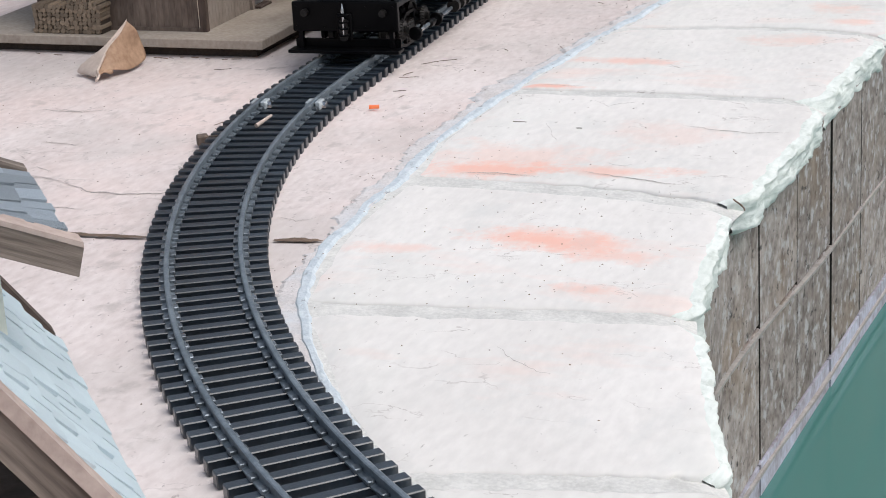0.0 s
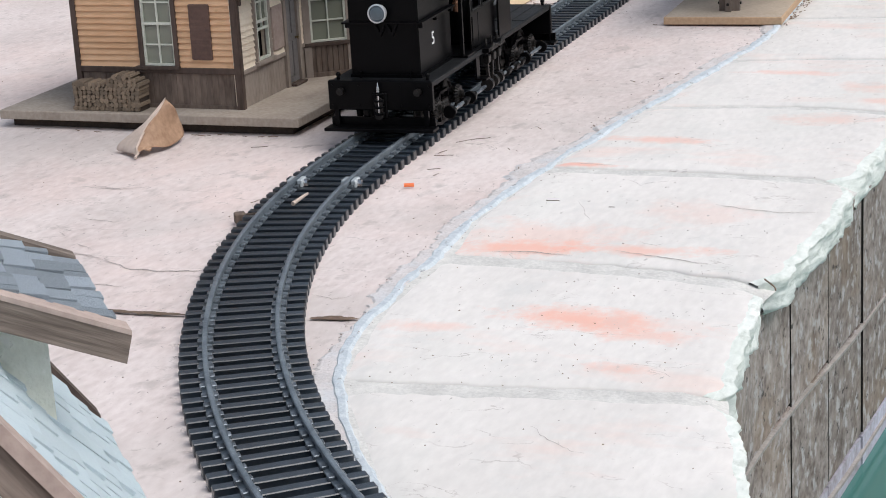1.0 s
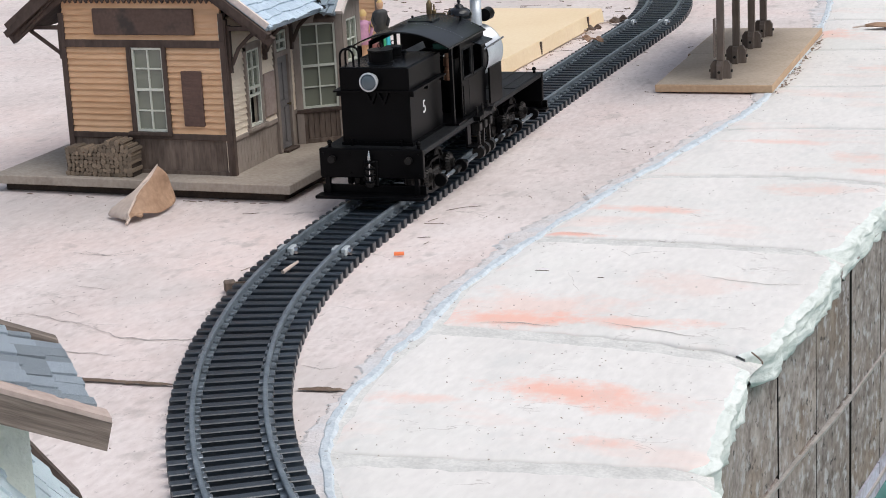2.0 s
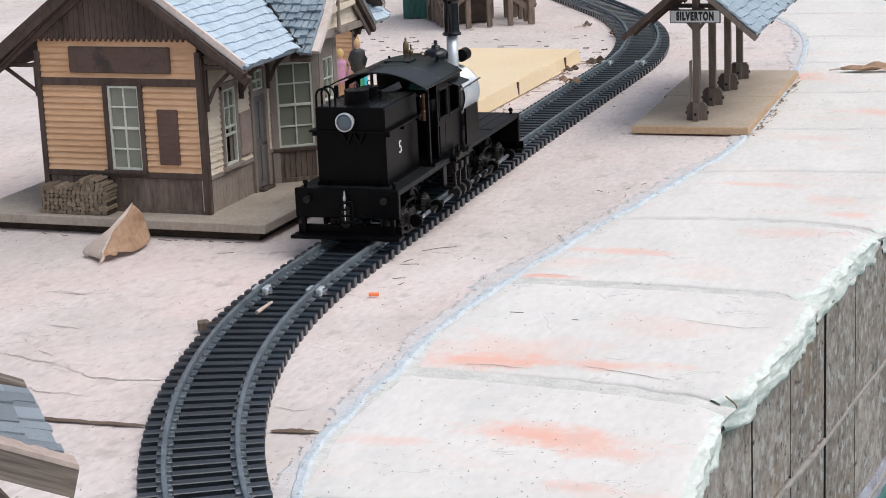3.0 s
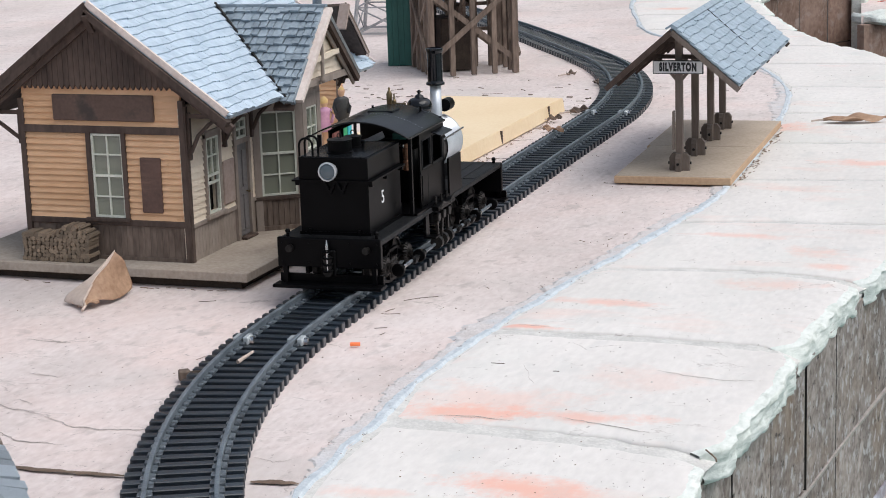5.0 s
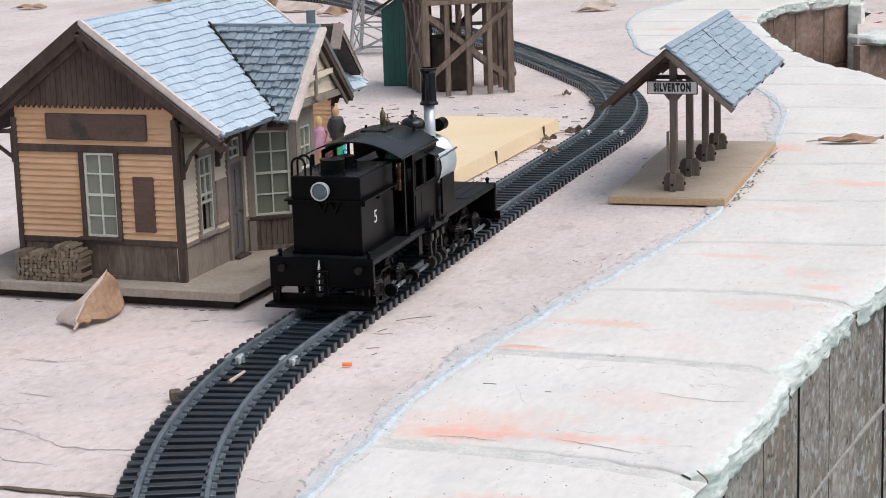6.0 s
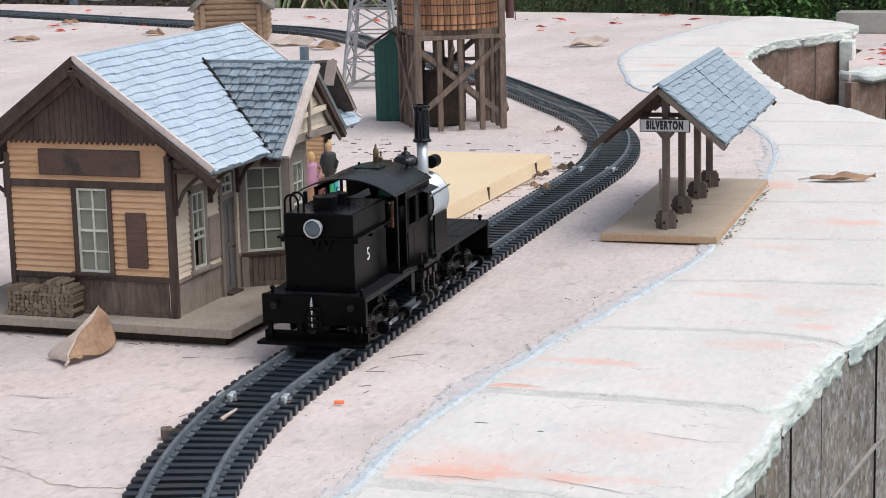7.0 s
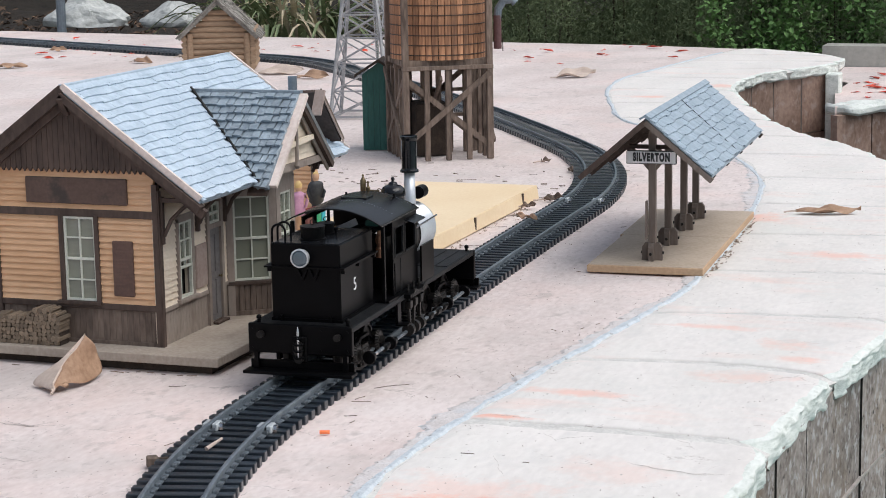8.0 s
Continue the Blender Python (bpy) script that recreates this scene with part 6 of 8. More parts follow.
M_PIPE = mat("blue_grey_pipe", ((0.14, 0.17, 0.20), (0.22, 0.26, 0.30)), 0.5, 0.3, 40, 300, 0.1)
depot()


def firewood():
    f = thing("firewood_stack", "stacked split firewood against the depot wall on the base", "firewood", pose(-0.2485, 0.0085, 0.0172))
    part("stack_core", box(0.001, 0.075, 0.0015, 0.0185, 0.0, 0.023), M_BARK, f)
    part("stack_core", box(0.040, 0.074, 0.0015, 0.0185, 0.0, 0.029), M_BARK, f)
    rng = random.Random(21)
    pieces = []
    z = 0.0022
    while z < 0.0345:
        x = 0.002 + rng.uniform(0, 0.003)
        while x < 0.0755:
            lim = 0.0265 + (0.010 * max(0, math.sin((x - 0.036) / 0.042 * math.pi)) if x > 0.036 else 0)
            if z < lim:
                pieces.append((x, z + rng.uniform(-0.0005, 0.0005), rng.uniform(0.0020, 0.0031)))
            x += rng.uniform(0.0043, 0.0056)
        z += 0.0040
    bm = lathe([(0.90, -0.0003), (1.0, 0.0006), (1.0, 0.0190), (0.90, 0.0200)], 6)
    for v in bm.verts:
        v.co.x *= 1.1
    me = bpy.data.meshes.new("log")
    bm.to_mesh(me)
    bm.free()
    me.materials.append(M_FIREWOOD)
    for x, z, r in pieces:
        ob = new("log", me)
        ob.parent = f
        ob.matrix_basis = pose(x, 0.0195, z, 90, rng.uniform(0, 360), 0) @ Matrix.Diagonal((r, r, 1 + rng.uniform(-0.04, 0.06), 1))


firewood()


# ---- platform boards, figures, shelter ----
pf = thing("station_platform", "pale yellow painted platform boards lying beside the track", "platform")
for y0, y1, xa, xb, xr in ((0.462, 0.7498, -0.2020, -0.2040, -0.0150), (0.7500, 1.112, -0.2040, -0.2090, -0.0150)):
    ramp = 0.030 if y0 < 0.6 else 0.0
    bm = solid(bmesh.new(), [(xa, y0, 0.0), (xr, y0, 0.0), (xr, y1, 0.0), (xb, y1, 0.0)], [(xa, y0 + ramp, 0.0200), (xr - 0.003, y0 + ramp, 0.0200), (xr - 0.003, y1, 0.0200), (xb, y1, 0.0200)])
    bmesh.ops.bevel(bm, geom=[e for e in bm.edges if abs(e.verts[0].co.y - 0.75) > 0.002 or abs(e.verts[1].co.y - 0.75) > 0.002], offset=0.001, segments=2, affect="EDGES")
    part("platform_board", bm, M_YELLOW, pf)
for y in (0.820, 1.035):
    part("edge_clip", box(-0.0175, -0.0150, y - 0.0018, y + 0.0018, 0.002, 0.019), M_BROWN, pf)

M_PINK = mat("pink_dress_paint", ((0.42, 0.20, 0.34), (0.58, 0.33, 0.46)), 0.6, 0, 60, 300, 0.1)
M_SUIT = mat("dark_suit_paint", ((0.02, 0.022, 0.024), (0.04, 0.042, 0.045)), 0.6, 0, 60, 300, 0.1)
M_REDB = mat("dark_red_paint", ((0.15, 0.02, 0.025), (0.22, 0.04, 0.04)), 0.5, 0, 60, 300, 0.1)
M_TEAL = mat("turquoise_paint", ((0.02, 0.36, 0.48), (0.05, 0.46, 0.56)), 0.5, 0, 60, 300, 0.1)
M_GRN = mat("bright_green_paint", ((0.02, 0.26, 0.12), (0.04, 0.34, 0.17)), 0.5, 0, 60, 300, 0.1)


M_FLESH = mat("tan_figure_paint", ((0.45, 0.27, 0.17), (0.55, 0.35, 0.23)), 0.6, 0, 60, 300, 0.1)
M_STRAWHAT = mat("straw_paint", ((0.50, 0.33, 0.12), (0.60, 0.42, 0.18)), 0.6, 0, 60, 300, 0.1)


def figure(name, profile, x, y, material, label, bands=(0.3, 0.8, 0.9), hair=M_STRAWHAT):
    bm = lathe(profile, 18, m=pose(0, 0, 0, 0, 0, 30) @ Matrix.Diagonal((1.15, 0.8, 1, 1)))
    top = profile[-1][1]
    cut = [top * k for k in bands]
    for q in (-1, 1):
        wire([(q * 0.0078, 0.001, top * 0.74), (q * 0.0108, -0.002, top * 0.60), (q * 0.0082, -0.007, top * 0.48)], 0.0021, 8, bm)
        tube((q * 0.0030, 0, 0), (q * 0.0030, 0, top * 0.30), 0.0027, 0.0030, 10, bm)
    ob = part(name, bm, material, None, "", pose(x, y, 0.0200, 0, 0, 25), smooth=True)
    ob.data.materials.append(M_FLESH)
    ob.data.materials.append(hair)
    for f in ob.data.polygons:
        f.material_index = 1 if f.center.z < cut[0] or cut[1] < f.center.z < cut[2] else 2 if f.center.z >= cut[2] else 0
    tagged(ob, label, "figurine")


figure("standing_figurine", [(0.0040, 0.0), (0.0046, 0.004), (0.0040, 0.017), (0.0086, 0.019), (0.0072, 0.029), (0.0056, 0.036), (0.0072, 0.044), (0.0066, 0.048), (0.0026, 0.0505), (0.0036, 0.052), (0.0044, 0.0555), (0.0045, 0.060), (0.0015, 0.0640)], -0.2040, 0.6690, M_PINK, "small pink painted standing figurine on the platform")
figure("standing_figurine", [(0.0062, 0.0), (0.0068, 0.004), (0.0060, 0.022), (0.0092, 0.026), (0.0084, 0.040), (0.0090, 0.049), (0.0072, 0.0515), (0.0028, 0.0530), (0.0034, 0.0545), (0.0043, 0.058), (0.0042, 0.062), (0.0015, 0.0655)], -0.2119, 0.7450, M_SUIT, "small dark painted standing figurine beside a bench", (0.0, 0.8, 0.96))
bench = thing("luggage_bench", "small dark red bench with coloured luggage on the platform", "bench", pose(-0.1915, 0.6920, 0.0200, 0, 0, 76) @ Matrix.Scale(0.78, 4))
part("seat", box(-0.030, 0.030, -0.007, 0.007, 0.006, 0.0085, bevel=0.0004), M_REDB, bench)
part("backrest", box(-0.030, 0.030, 0.006, 0.008, 0.0085, 0.034, bevel=0.0004), M_REDB, bench)
for a in (-0.026, 0.026):
    for b in (-0.005, 0.005):
        part("leg", box(a - 0.0015, a + 0.0015, b - 0.0015, b + 0.0015, 0.0, 0.006), M_REDB, bench)
for nm, x0, x1, z1, mt, lb in (("suitcase", -0.029, -0.006, 0.025, M_CASE, "maroon toy suitcase"), ("suitcase", -0.004, 0.009, 0.029, M_GRN, "green toy suitcase"), ("bundle", 0.011, 0.021, 0.036, M_TEAL, "turquoise toy bag")):
    s = part(nm, box(x0, x1, -0.0065, 0.0040, 0.0087, z1, bevel=0.0012), mt, None, "", pose(-0.1915, 0.6920, 0.0200, 0, 0, 76) @ Matrix.Scale(0.78, 4))
    tagged(s, lb + " on the bench", "luggage", "luggage")
pk = part("paper_parcel", box(-0.006, 0.006, -0.003, 0.003, 0, 0.006, bevel=0.0012), M_WHITE, None, "", pose(-0.1880, 0.7070, 0.0272, 0, 0, 40))
tagged(pk, "small white wrapped parcel lying on the bench", "parcel")
sg = thing("small_notice", "small blue and white notice block on the base", "notice", pose(-0.086, 0.408, 0.0170, 0, 0, 60))
part("block", box(-0.004, 0.004, -0.012, 0.012, 0, 0.010, bevel=0.0006), M_SUIT, sg)
part("face", box(0.0040, 0.0052, -0.011, 0.011, 0.0005, 0.010), M_TEAL, sg, "pale blue face")


def hut():
    """An ochre clapboard wall edge, added as a separate low block behind the figures."""
    x0, x1, y0, y1, top, h = -0.3400, -0.2400, 0.800, 0.814, 0.092, 0.0061
    b = thing("clapboard_wall_block", "ochre clapboard wall block added beyond the depot", "hut")
    part("wall", box(x0, x1, y0, y1, 0.0, top), M_SIDING, b)
    for i in range(15):
        z = i * h
        part("clapboard", solid(bmesh.new(), [(x0, y0 - 0.0026, z), (x1, y0 - 0.0026, z), (x1, y0, z), (x0, y0, z)], [(x0, y0 - 0.0008, z + h), (x1, y0 - 0.0008, z + h), (x1, y0, z + h), (x0, y0, z + h)]), M_SIDING, b)
        part("clapboard", solid(bmesh.new(), [(x1, y0, z), (x1 + 0.0026, y0, z), (x1 + 0.0026, y1, z), (x1, y1, z)], [(x1, y0, z + h), (x1 + 0.0008, y0, z + h), (x1 + 0.0008, y1, z + h), (x1, y1, z + h)]), M_SIDING, b)
    part("corner_post", box(x1 - 0.001, x1 + 0.0032, y0 - 0.0032, y0 + 0.001, 0.0, top), M_WAINS, b)
    # unseen roof, added only to close the block
    part("roof", box(x0 - 0.004, x1 + 0.005, y0 - 0.006, y1 + 0.004, top, top + 0.004, bevel=0.0006), M_SLATE, b, "flat slate grey roof")


hut()


def shelter():
    s = thing("platform_shelter", "open station shelter with shingled gable roof and name sign", "shelter", pose(0.2716, 0.5850, 0.0, 0, 0, 2.7))
    part("base", box(-0.0700, 0.0680, 0.000, 0.2130, 0.0008, 0.0092, bevel=0.0006), M_TAN, s, "tan wooden base board with worn top")
    part("base", box(-0.0740, 0.0680, 0.2150, 0.4250, 0.0008, 0.0088, bevel=0.0006), M_TAN, s)
    part("base_top", box(-0.0685, 0.0665, 0.0030, 0.2125, 0.0090, 0.0096), M_TANTOP, s)
    part("base_top", box(-0.0725, 0.0665, 0.2160, 0.4235, 0.0086, 0.0092), M_TANTOP, s)
    ys = (0.045, 0.150, 0.262, 0.354)
    for y in ys:
        p = part("post", box(-0.0042, 0.0042, y - 0.0042, y + 0.0042, 0.009, 0.172, bevel=0.0005), M_POST, s)
        for q in range(4):
            shape("foot_gusset", [(0.0042, 0.0), (0.0120, 0.0), (0.0120, 0.016), (0.0085, 0.0210), (0.0042, 0.0210)], 0.0065, M_POST, p, "", pose(0, y, 0.0096, 0, 0, 90 * q))
            a = math.radians(90 * q)
            part("bolt", tube((math.cos(a) * 0.0115 - math.sin(a) * 0, y + math.sin(a) * 0.0115, 0.0185), (math.cos(a) * 0.0138, y + math.sin(a) * 0.0138, 0.0185), 0.0018, seg=8), M_DARKSTEEL, p)
        part("tie_beam", box(-0.037, 0.034, y - 0.003, y + 0.003, 0.1430, 0.1475), M_BROWN, p)
        part("collar_beam", box(-0.017, 0.017, y - 0.003, y + 0.003, 0.1570, 0.1610), M_BROWN, p)
        for q in (-1, 1):
            part("knee_brace", bar((q * 0.002, y, 0.1170), (q * 0.026, y, 0.1450), 0.0035, 0.004), M_POST, p)
            part("rafter", bar((0, y, 0.1745), (q * 0.074, y, 0.1110), 0.004, 0.0055, up=(0, 1, 0)), M_BROWN, p)
    part("notice_strip", box(-0.0060, -0.0045, 0.030, 0.040, 0.036, 0.082), M_POST, s)
    part("ridge_beam", box(-0.003, 0.003, 0.006, 0.425, 0.168, 0.176), M_BROWN, s)
    RZ, XE, ZE = 0.1840, 0.0780, 0.1170
    roofs = part("roof", bmesh.new(), M_SHINGLE_DARK, s)
    for q in (-1, 1):
        slab(roofs, "roof_slope", [(0, 0.0, RZ), (q * XE, 0.0, ZE), (q * XE, 0.420, ZE), (0, 0.420, RZ)], 0.0034, M_BROWN if q < 0 else M_SHINGLE_DARK)
        part("barge_board", bar((0, 0.000, RZ - 0.0045), (q * XE, 0.0, ZE - 0.0045), 0.006, 0.0075, up=(0, 1, 0)), M_BROWN if q < 0 else M_POST, roofs)
        part("barge_board", bar((0, 0.420, RZ - 0.0045), (q * XE, 0.420, ZE - 0.0045), 0.006, 0.0075, up=(0, 1, 0)), M_BROWN, roofs)
    shingles(roofs, M_SHINGLE_MID, (0, -0.003, RZ), (0, 1, 0), (XE, 0, ZE - RZ), 0.426, math.hypot(XE, RZ - ZE) + 0.002, 0.0112, 0.0125, 31, None, most=290, wave=0.0010, thick=0.0026)
    part("panel_joint", bar((0.002, 0.205, RZ + 0.0036), (XE, 0.205, ZE + 0.0036), 0.0008, 0.0012, up=(0, 1, 0)), M_INSIDE, roofs)
    part("ridge_cap", bar((0.003, -0.003, RZ + 0.0018), (0.003, 0.424, RZ + 0.0018), 0.008, 0.0024, up=(0.6, 0, 1)), M_SHINGLE_MID, roofs)
    part("ridge_cap", bar((-0.003, -0.003, RZ + 0.0012), (-0.003, 0.424, RZ + 0.0012), 0.008, 0.0024, up=(-0.6, 0, 1)), M_SHINGLE_MID, roofs)
    sg = part("sign", box(-0.0290, 0.0305, 0.0330, 0.0368, 0.1262, 0.1420, bevel=0.0003), M_SUIT, s, "white station sign with black lettering")
    part("sign_face", box(-0.0280, 0.0295, 0.0325, 0.0331, 0.1272, 0.1410), M_WHITE, sg)
    cu = bpy.data.curves.new("lettering", "FONT")
    cu.body, cu.size, cu.align_x, cu.align_y, cu.extrude, cu.offset = "SILVERTON", 0.0128, "CENTER", "CENTER", 0.0002, 0.0009
    cu.space_character = 1.25
    tmp = new("lettering_text", cu)
    me = bpy.data.meshes.new_from_object(tmp.evaluated_get(bpy.context.evaluated_depsgraph_get()))
    bpy.data.objects.remove(tmp)
    me.materials.clear()
    me.materials.append(M_SUIT)
    ob = new("lettering", me)
    ob.parent = sg
    w = max(v.co.x for v in me.vertices) - min(v.co.x for v in me.vertices)
    ob.matrix_basis = pose(0.0010, 0.0322, 0.1341, 90) @ Matrix.Diagonal((0.0440 / w, 1.0, 1, 1))


M_SHINGLE_MID = mat("grey_blue_shingle", ((0.27, 0.345, 0.41), (0.41, 0.49, 0.56)), 0.6, 0, 70, 300, 0.5, (0.5, 1, 1), 0.06, placed=True)
shelter()


# ---- water tower, shed, windmill, cabin ----
def water_tower():
    w = thing("water_tower", "wooden water tower with hooped stave tank on braced timber legs", "water tower", pose(-0.3440, 1.4450, 0, 0, 0, 32))
    S = 0.1435
    for i in range(5):
        for j in range(5):
            if i in (0, 4) or j in (0, 4) or (i == 2 and j == 2):
                x, y = S * i / 4, S * j / 4
                t = 0.0052 if i in (0, 4) and j in (0, 4) else 0.0042
                top = 0.40 if i in (0, 4) and j in (0, 4) else 0.152
                part("leg", box(x - t, x + t, y - t, y + t, 0.0, top, bevel=0.0006), M_TIMBER, w)
    for j in (-0.0075, S + 0.0075):
        part("brace", bar((0.000, j, 0.030), (S, j, 0.146), 0.004, 0.009, up=(0, 0, 1)), M_TIMBER, w)
        part("brace", bar((S, j * 0.5 + (0.004 if j > 0 else 0.006), 0.022), (0.0, j * 0.5 + (0.004 if j > 0 else 0.006), 0.138), 0.004, 0.009), M_TIMBER, w)
    for i in (-0.0075, S + 0.0075):
        part("brace", bar((i, 0.0, 0.030), (i, S, 0.146), 0.004, 0.009), M_TIMBER, w)
        part("brace", bar((i * 0.4, S, 0.022), (i * 0.4, 0.0, 0.138), 0.004, 0.009), M_TIMBER, w)
    for z in (0.060, 0.104):
        for j in (S,):
            part("girt", box(0, S, j - 0.003, j + 0.003, z - 0.003, z + 0.003), M_TIMBER, w)
    for k, x in enumerate((0.012, 0.024, 0.052, 0.098, 0.126, 0.139)):
        part("leg", box(x - 0.004, x + 0.004, S * 0.70, S * 0.70 + 0.008, 0.0, 0.152), M_TIMBER, w)
    part("lower_box", box(0.030, 0.085, 0.060, 0.130, 0.0, 0.090, bevel=0.002), M_BARK, w, "dark frost box inside the tower legs")
    for i in range(11):
        y = S * (i + 0.5) / 11
        part("floor_beam", box(-0.004, S + 0.004, y - 0.005, y + 0.005, 0.1585, 0.1680), M_TIMBER, w)
    for j in (0.0, S / 2, S):
        part("cap_beam", box(-0.006, S + 0.006, j - 0.006, j + 0.006, 0.1515, 0.1585, bevel=0.0008), M_TIMBER, w)
    R, n = 0.0790, 46
    tank = part("tank", tube((S / 2, S / 2, 0.168), (S / 2, S / 2, 0.385), R - 0.003, seg=42), M_BARK, w)
    bm = solid(bmesh.new(), [(-0.0049, -0.0015, 0), (0.0049, -0.0015, 0), (0.0047, 0.003, 0), (-0.0047, 0.003, 0)], [(-0.0049, -0.0015, 0.219), (0.0049, -0.0015, 0.219), (0.0047, 0.003, 0.219), (-0.0047, 0.003, 0.219)])
    me = bpy.data.meshes.new("stave")
    bm.to_mesh(me)
    bm.free()
    me.materials.append(M_STAVE)
    for k in range(n):
        a = 360 * k / n
        ob = new("stave", me)
        ob.parent = tank
        ob.matrix_basis = pose(S / 2 + R * math.sin(math.radians(a)), S / 2 - R * math.cos(math.radians(a)), 0.168, 0, 0, a)
    for z in (0.176, 0.1925, 0.209, 0.2255, 0.242, 0.2585, 0.275, 0.2915, 0.308, 0.3245, 0.341, 0.3575, 0.374):
        part("hoop", lathe([(R + 0.0014, z - 0.0010), (R + 0.0026, z - 0.0007), (R + 0.0026, z + 0.0007), (R + 0.0014, z + 0.0010)], 48, m=pose(S / 2, S / 2, 0)), M_HOOP, tank)
    sp = part("spout", tube((S + 0.020, 0.020, 0.182), (S + 0.020, 0.020, 0.238), 0.0068, seg=16), M_SPOUT, w, "hanging purple brown spout")
    part("spout_arm", wire([(S + 0.020, 0.020, 0.232), (S + 0.0215, 0.020, 0.248), (S + 0.030, 0.018, 0.262), (S + 0.044, 0.015, 0.264), (S + 0.050, 0.014, 0.258)], 0.0068, 12), M_PIPE, sp)
    part("pull_chain", tube((S + 0.028, 0.016, 0.178), (S + 0.028, 0.016, 0.200), 0.0008, seg=6), M_BARK, sp)


M_SPOUT = mat("purple_brown_metal", ((0.10, 0.045, 0.045), (0.17, 0.085, 0.085)), 0.6, 0.1, 40, 300, 0.2)
water_tower()

oh = thing("green_shed", "narrow dark green shed with pointed roof beside the water tower", "shed", pose(-0.4520, 1.6120, 0, 0, 0, 14))
for i in range(6):
    part("wall_board", box(-0.030 + i * 0.010, -0.0203 + i * 0.010, -0.0300, 0.0300, 0, 0.132), M_GREEN, oh)
for i in range(6):
    part("wall_board", box(0.0300, 0.0325, -0.030 + i * 0.010, -0.0203 + i * 0.010, 0, 0.132), M_GREEN, oh)
for q in (-1, 1):
    part("roof_slope", solid(bmesh.new(), [(0, -0.038, 0.154), (q * 0.042, -0.038, 0.128), (q * 0.042, 0.038, 0.128), (0, 0.038, 0.154)], [(0, -0.038, 0.159), (q * 0.042, -0.038, 0.133), (q * 0.042, 0.038, 0.133), (0, 0.038, 0.159)]), M_BARK, oh, "dark roof boards")
part("gable", solid(bmesh.new(), [(-0.030, -0.030, 0.132), (0.0325, -0.030, 0.132), (0, -0.030, 0.154)], [(-0.030, 0.030, 0.132), (0.0325, 0.030, 0.132), (0, 0.030, 0.154)]), M_GREEN, oh)

wmill = thing("windmill_tower", "galvanised lattice windmill tower standing on the terrace", "windmill", pose(-0.668, 2.075, 0, 0, 0, 12))
lv = [0.0, 0.055, 0.110, 0.160, 0.205, 0.245, 0.280, 0.312, 0.342, 0.370, 0.396, 0.420]
hw = lambda z: 0.060 - 0.112 * z
cs = ((-1, -1), (1, -1), (1, 1), (-1, 1))
for a, b in cs:
    part("leg", bar((a * hw(0), b * hw(0), 0), (a * hw(0.42), b * hw(0.42), 0.42), 0.0055, 0.0055), M_GREYMETAL, wmill)
for z0, z1 in zip(lv, lv[1:]):
    for (a, b), (c, e) in zip(cs, cs[1:] + cs[:1]):
        part("girt", bar((a * hw(z1), b * hw(z1), z1), (c * hw(z1), e * hw(z1), z1), 0.003, 0.003), M_GREYMETAL, wmill)
        part("brace", bar((a * hw(z0), b * hw(z0), z0), (c * hw(z1), e * hw(z1), z1), 0.0022, 0.0028), M_GREYMETAL, wmill)
        part("brace", bar((c * hw(z0), e * hw(z0), z0), (a * hw(z1), b * hw(z1), z1), 0.0022, 0.0028), M_GREYMETAL, wmill)
for (a, b), (c, e) in zip(cs, cs[1:] + cs[:1]):
    part("girt", bar((a * hw(0.004), b * hw(0.004), 0.004), (c * hw(0.004), e * hw(0.004), 0.004), 0.004, 0.004), M_GREYMETAL, wmill)
part("pump_rod", tube((0.036, -0.036, 0.085), (0.020, -0.020, 0.42), 0.0035, seg=10), M_STEEL, wmill, "bright steel pump rod")


def cabin():
    c = thing("log_cabin", "small brown model log cabin with bark shingle roof", "cabin", pose(-1.4000, 2.930, 0, 0, 0, 22))
    W, D, H, A = 0.086, 0.22, 0.098, 0.176
    part("inner_wall", box(-W + 0.006, W - 0.006, 0.006, D, 0, H), M_BARK, c)
    r = 0.0075
    z = r
    while z < A - 0.012:
        half = W if z < H else W * (A - z) / (A - H) - 0.004
        part("log", tube((-half, 0, z), (half, 0, z), r, seg=12), M_LOG, c)
        if z < H:
            for x in (-W, W):
                part("log", tube((x, -0.012, z + 0.006), (x, D, z + 0.006), r, seg=12), M_LOG, c)
        z += 2 * r * 0.95
    for x in (-W + 0.014, W - 0.014):
        part("corner_post", tube((x, -0.006, 0), (x, -0.006, H), 0.0085, seg=10), M_LOG, c)
    for q in (-1, 1):
        rb = slab(c, "roof_slope", [(0, -0.022, A + 0.006), (q * (W + 0.016), -0.022, H - 0.010), (q * (W + 0.016), D + 0.02, H - 0.010), (0, D + 0.02, A + 0.006)], 0.008, M_ROOFBARK, "rough grey brown roof")
        rng = random.Random(50 + q)
        rs = bmesh.new()
        for k in range(260):
            t, y = rng.random(), rng.uniform(-0.026, D + 0.02)
            p = Vector((q * (W + 0.016) * t, y, A + 0.006 + (H - 0.016 - A) * t))
            m = Matrix.Translation(p) @ Matrix.Rotation(rng.uniform(-0.5, 0.5), 4, "Z") @ Matrix.Rotation(q * 0.72, 4, "Y")
            n0 = len(rs.verts)
            box(-0.010, 0.010, -0.005, 0.005, 0.0, 0.003, rs)
            rs.verts.ensure_lookup_table()
            for v in rs.verts[n0:]:
                v.co = m @ v.co
        tagged(part("roof_bark", rs, M_ROOFBARK, rb), kind="stuff")


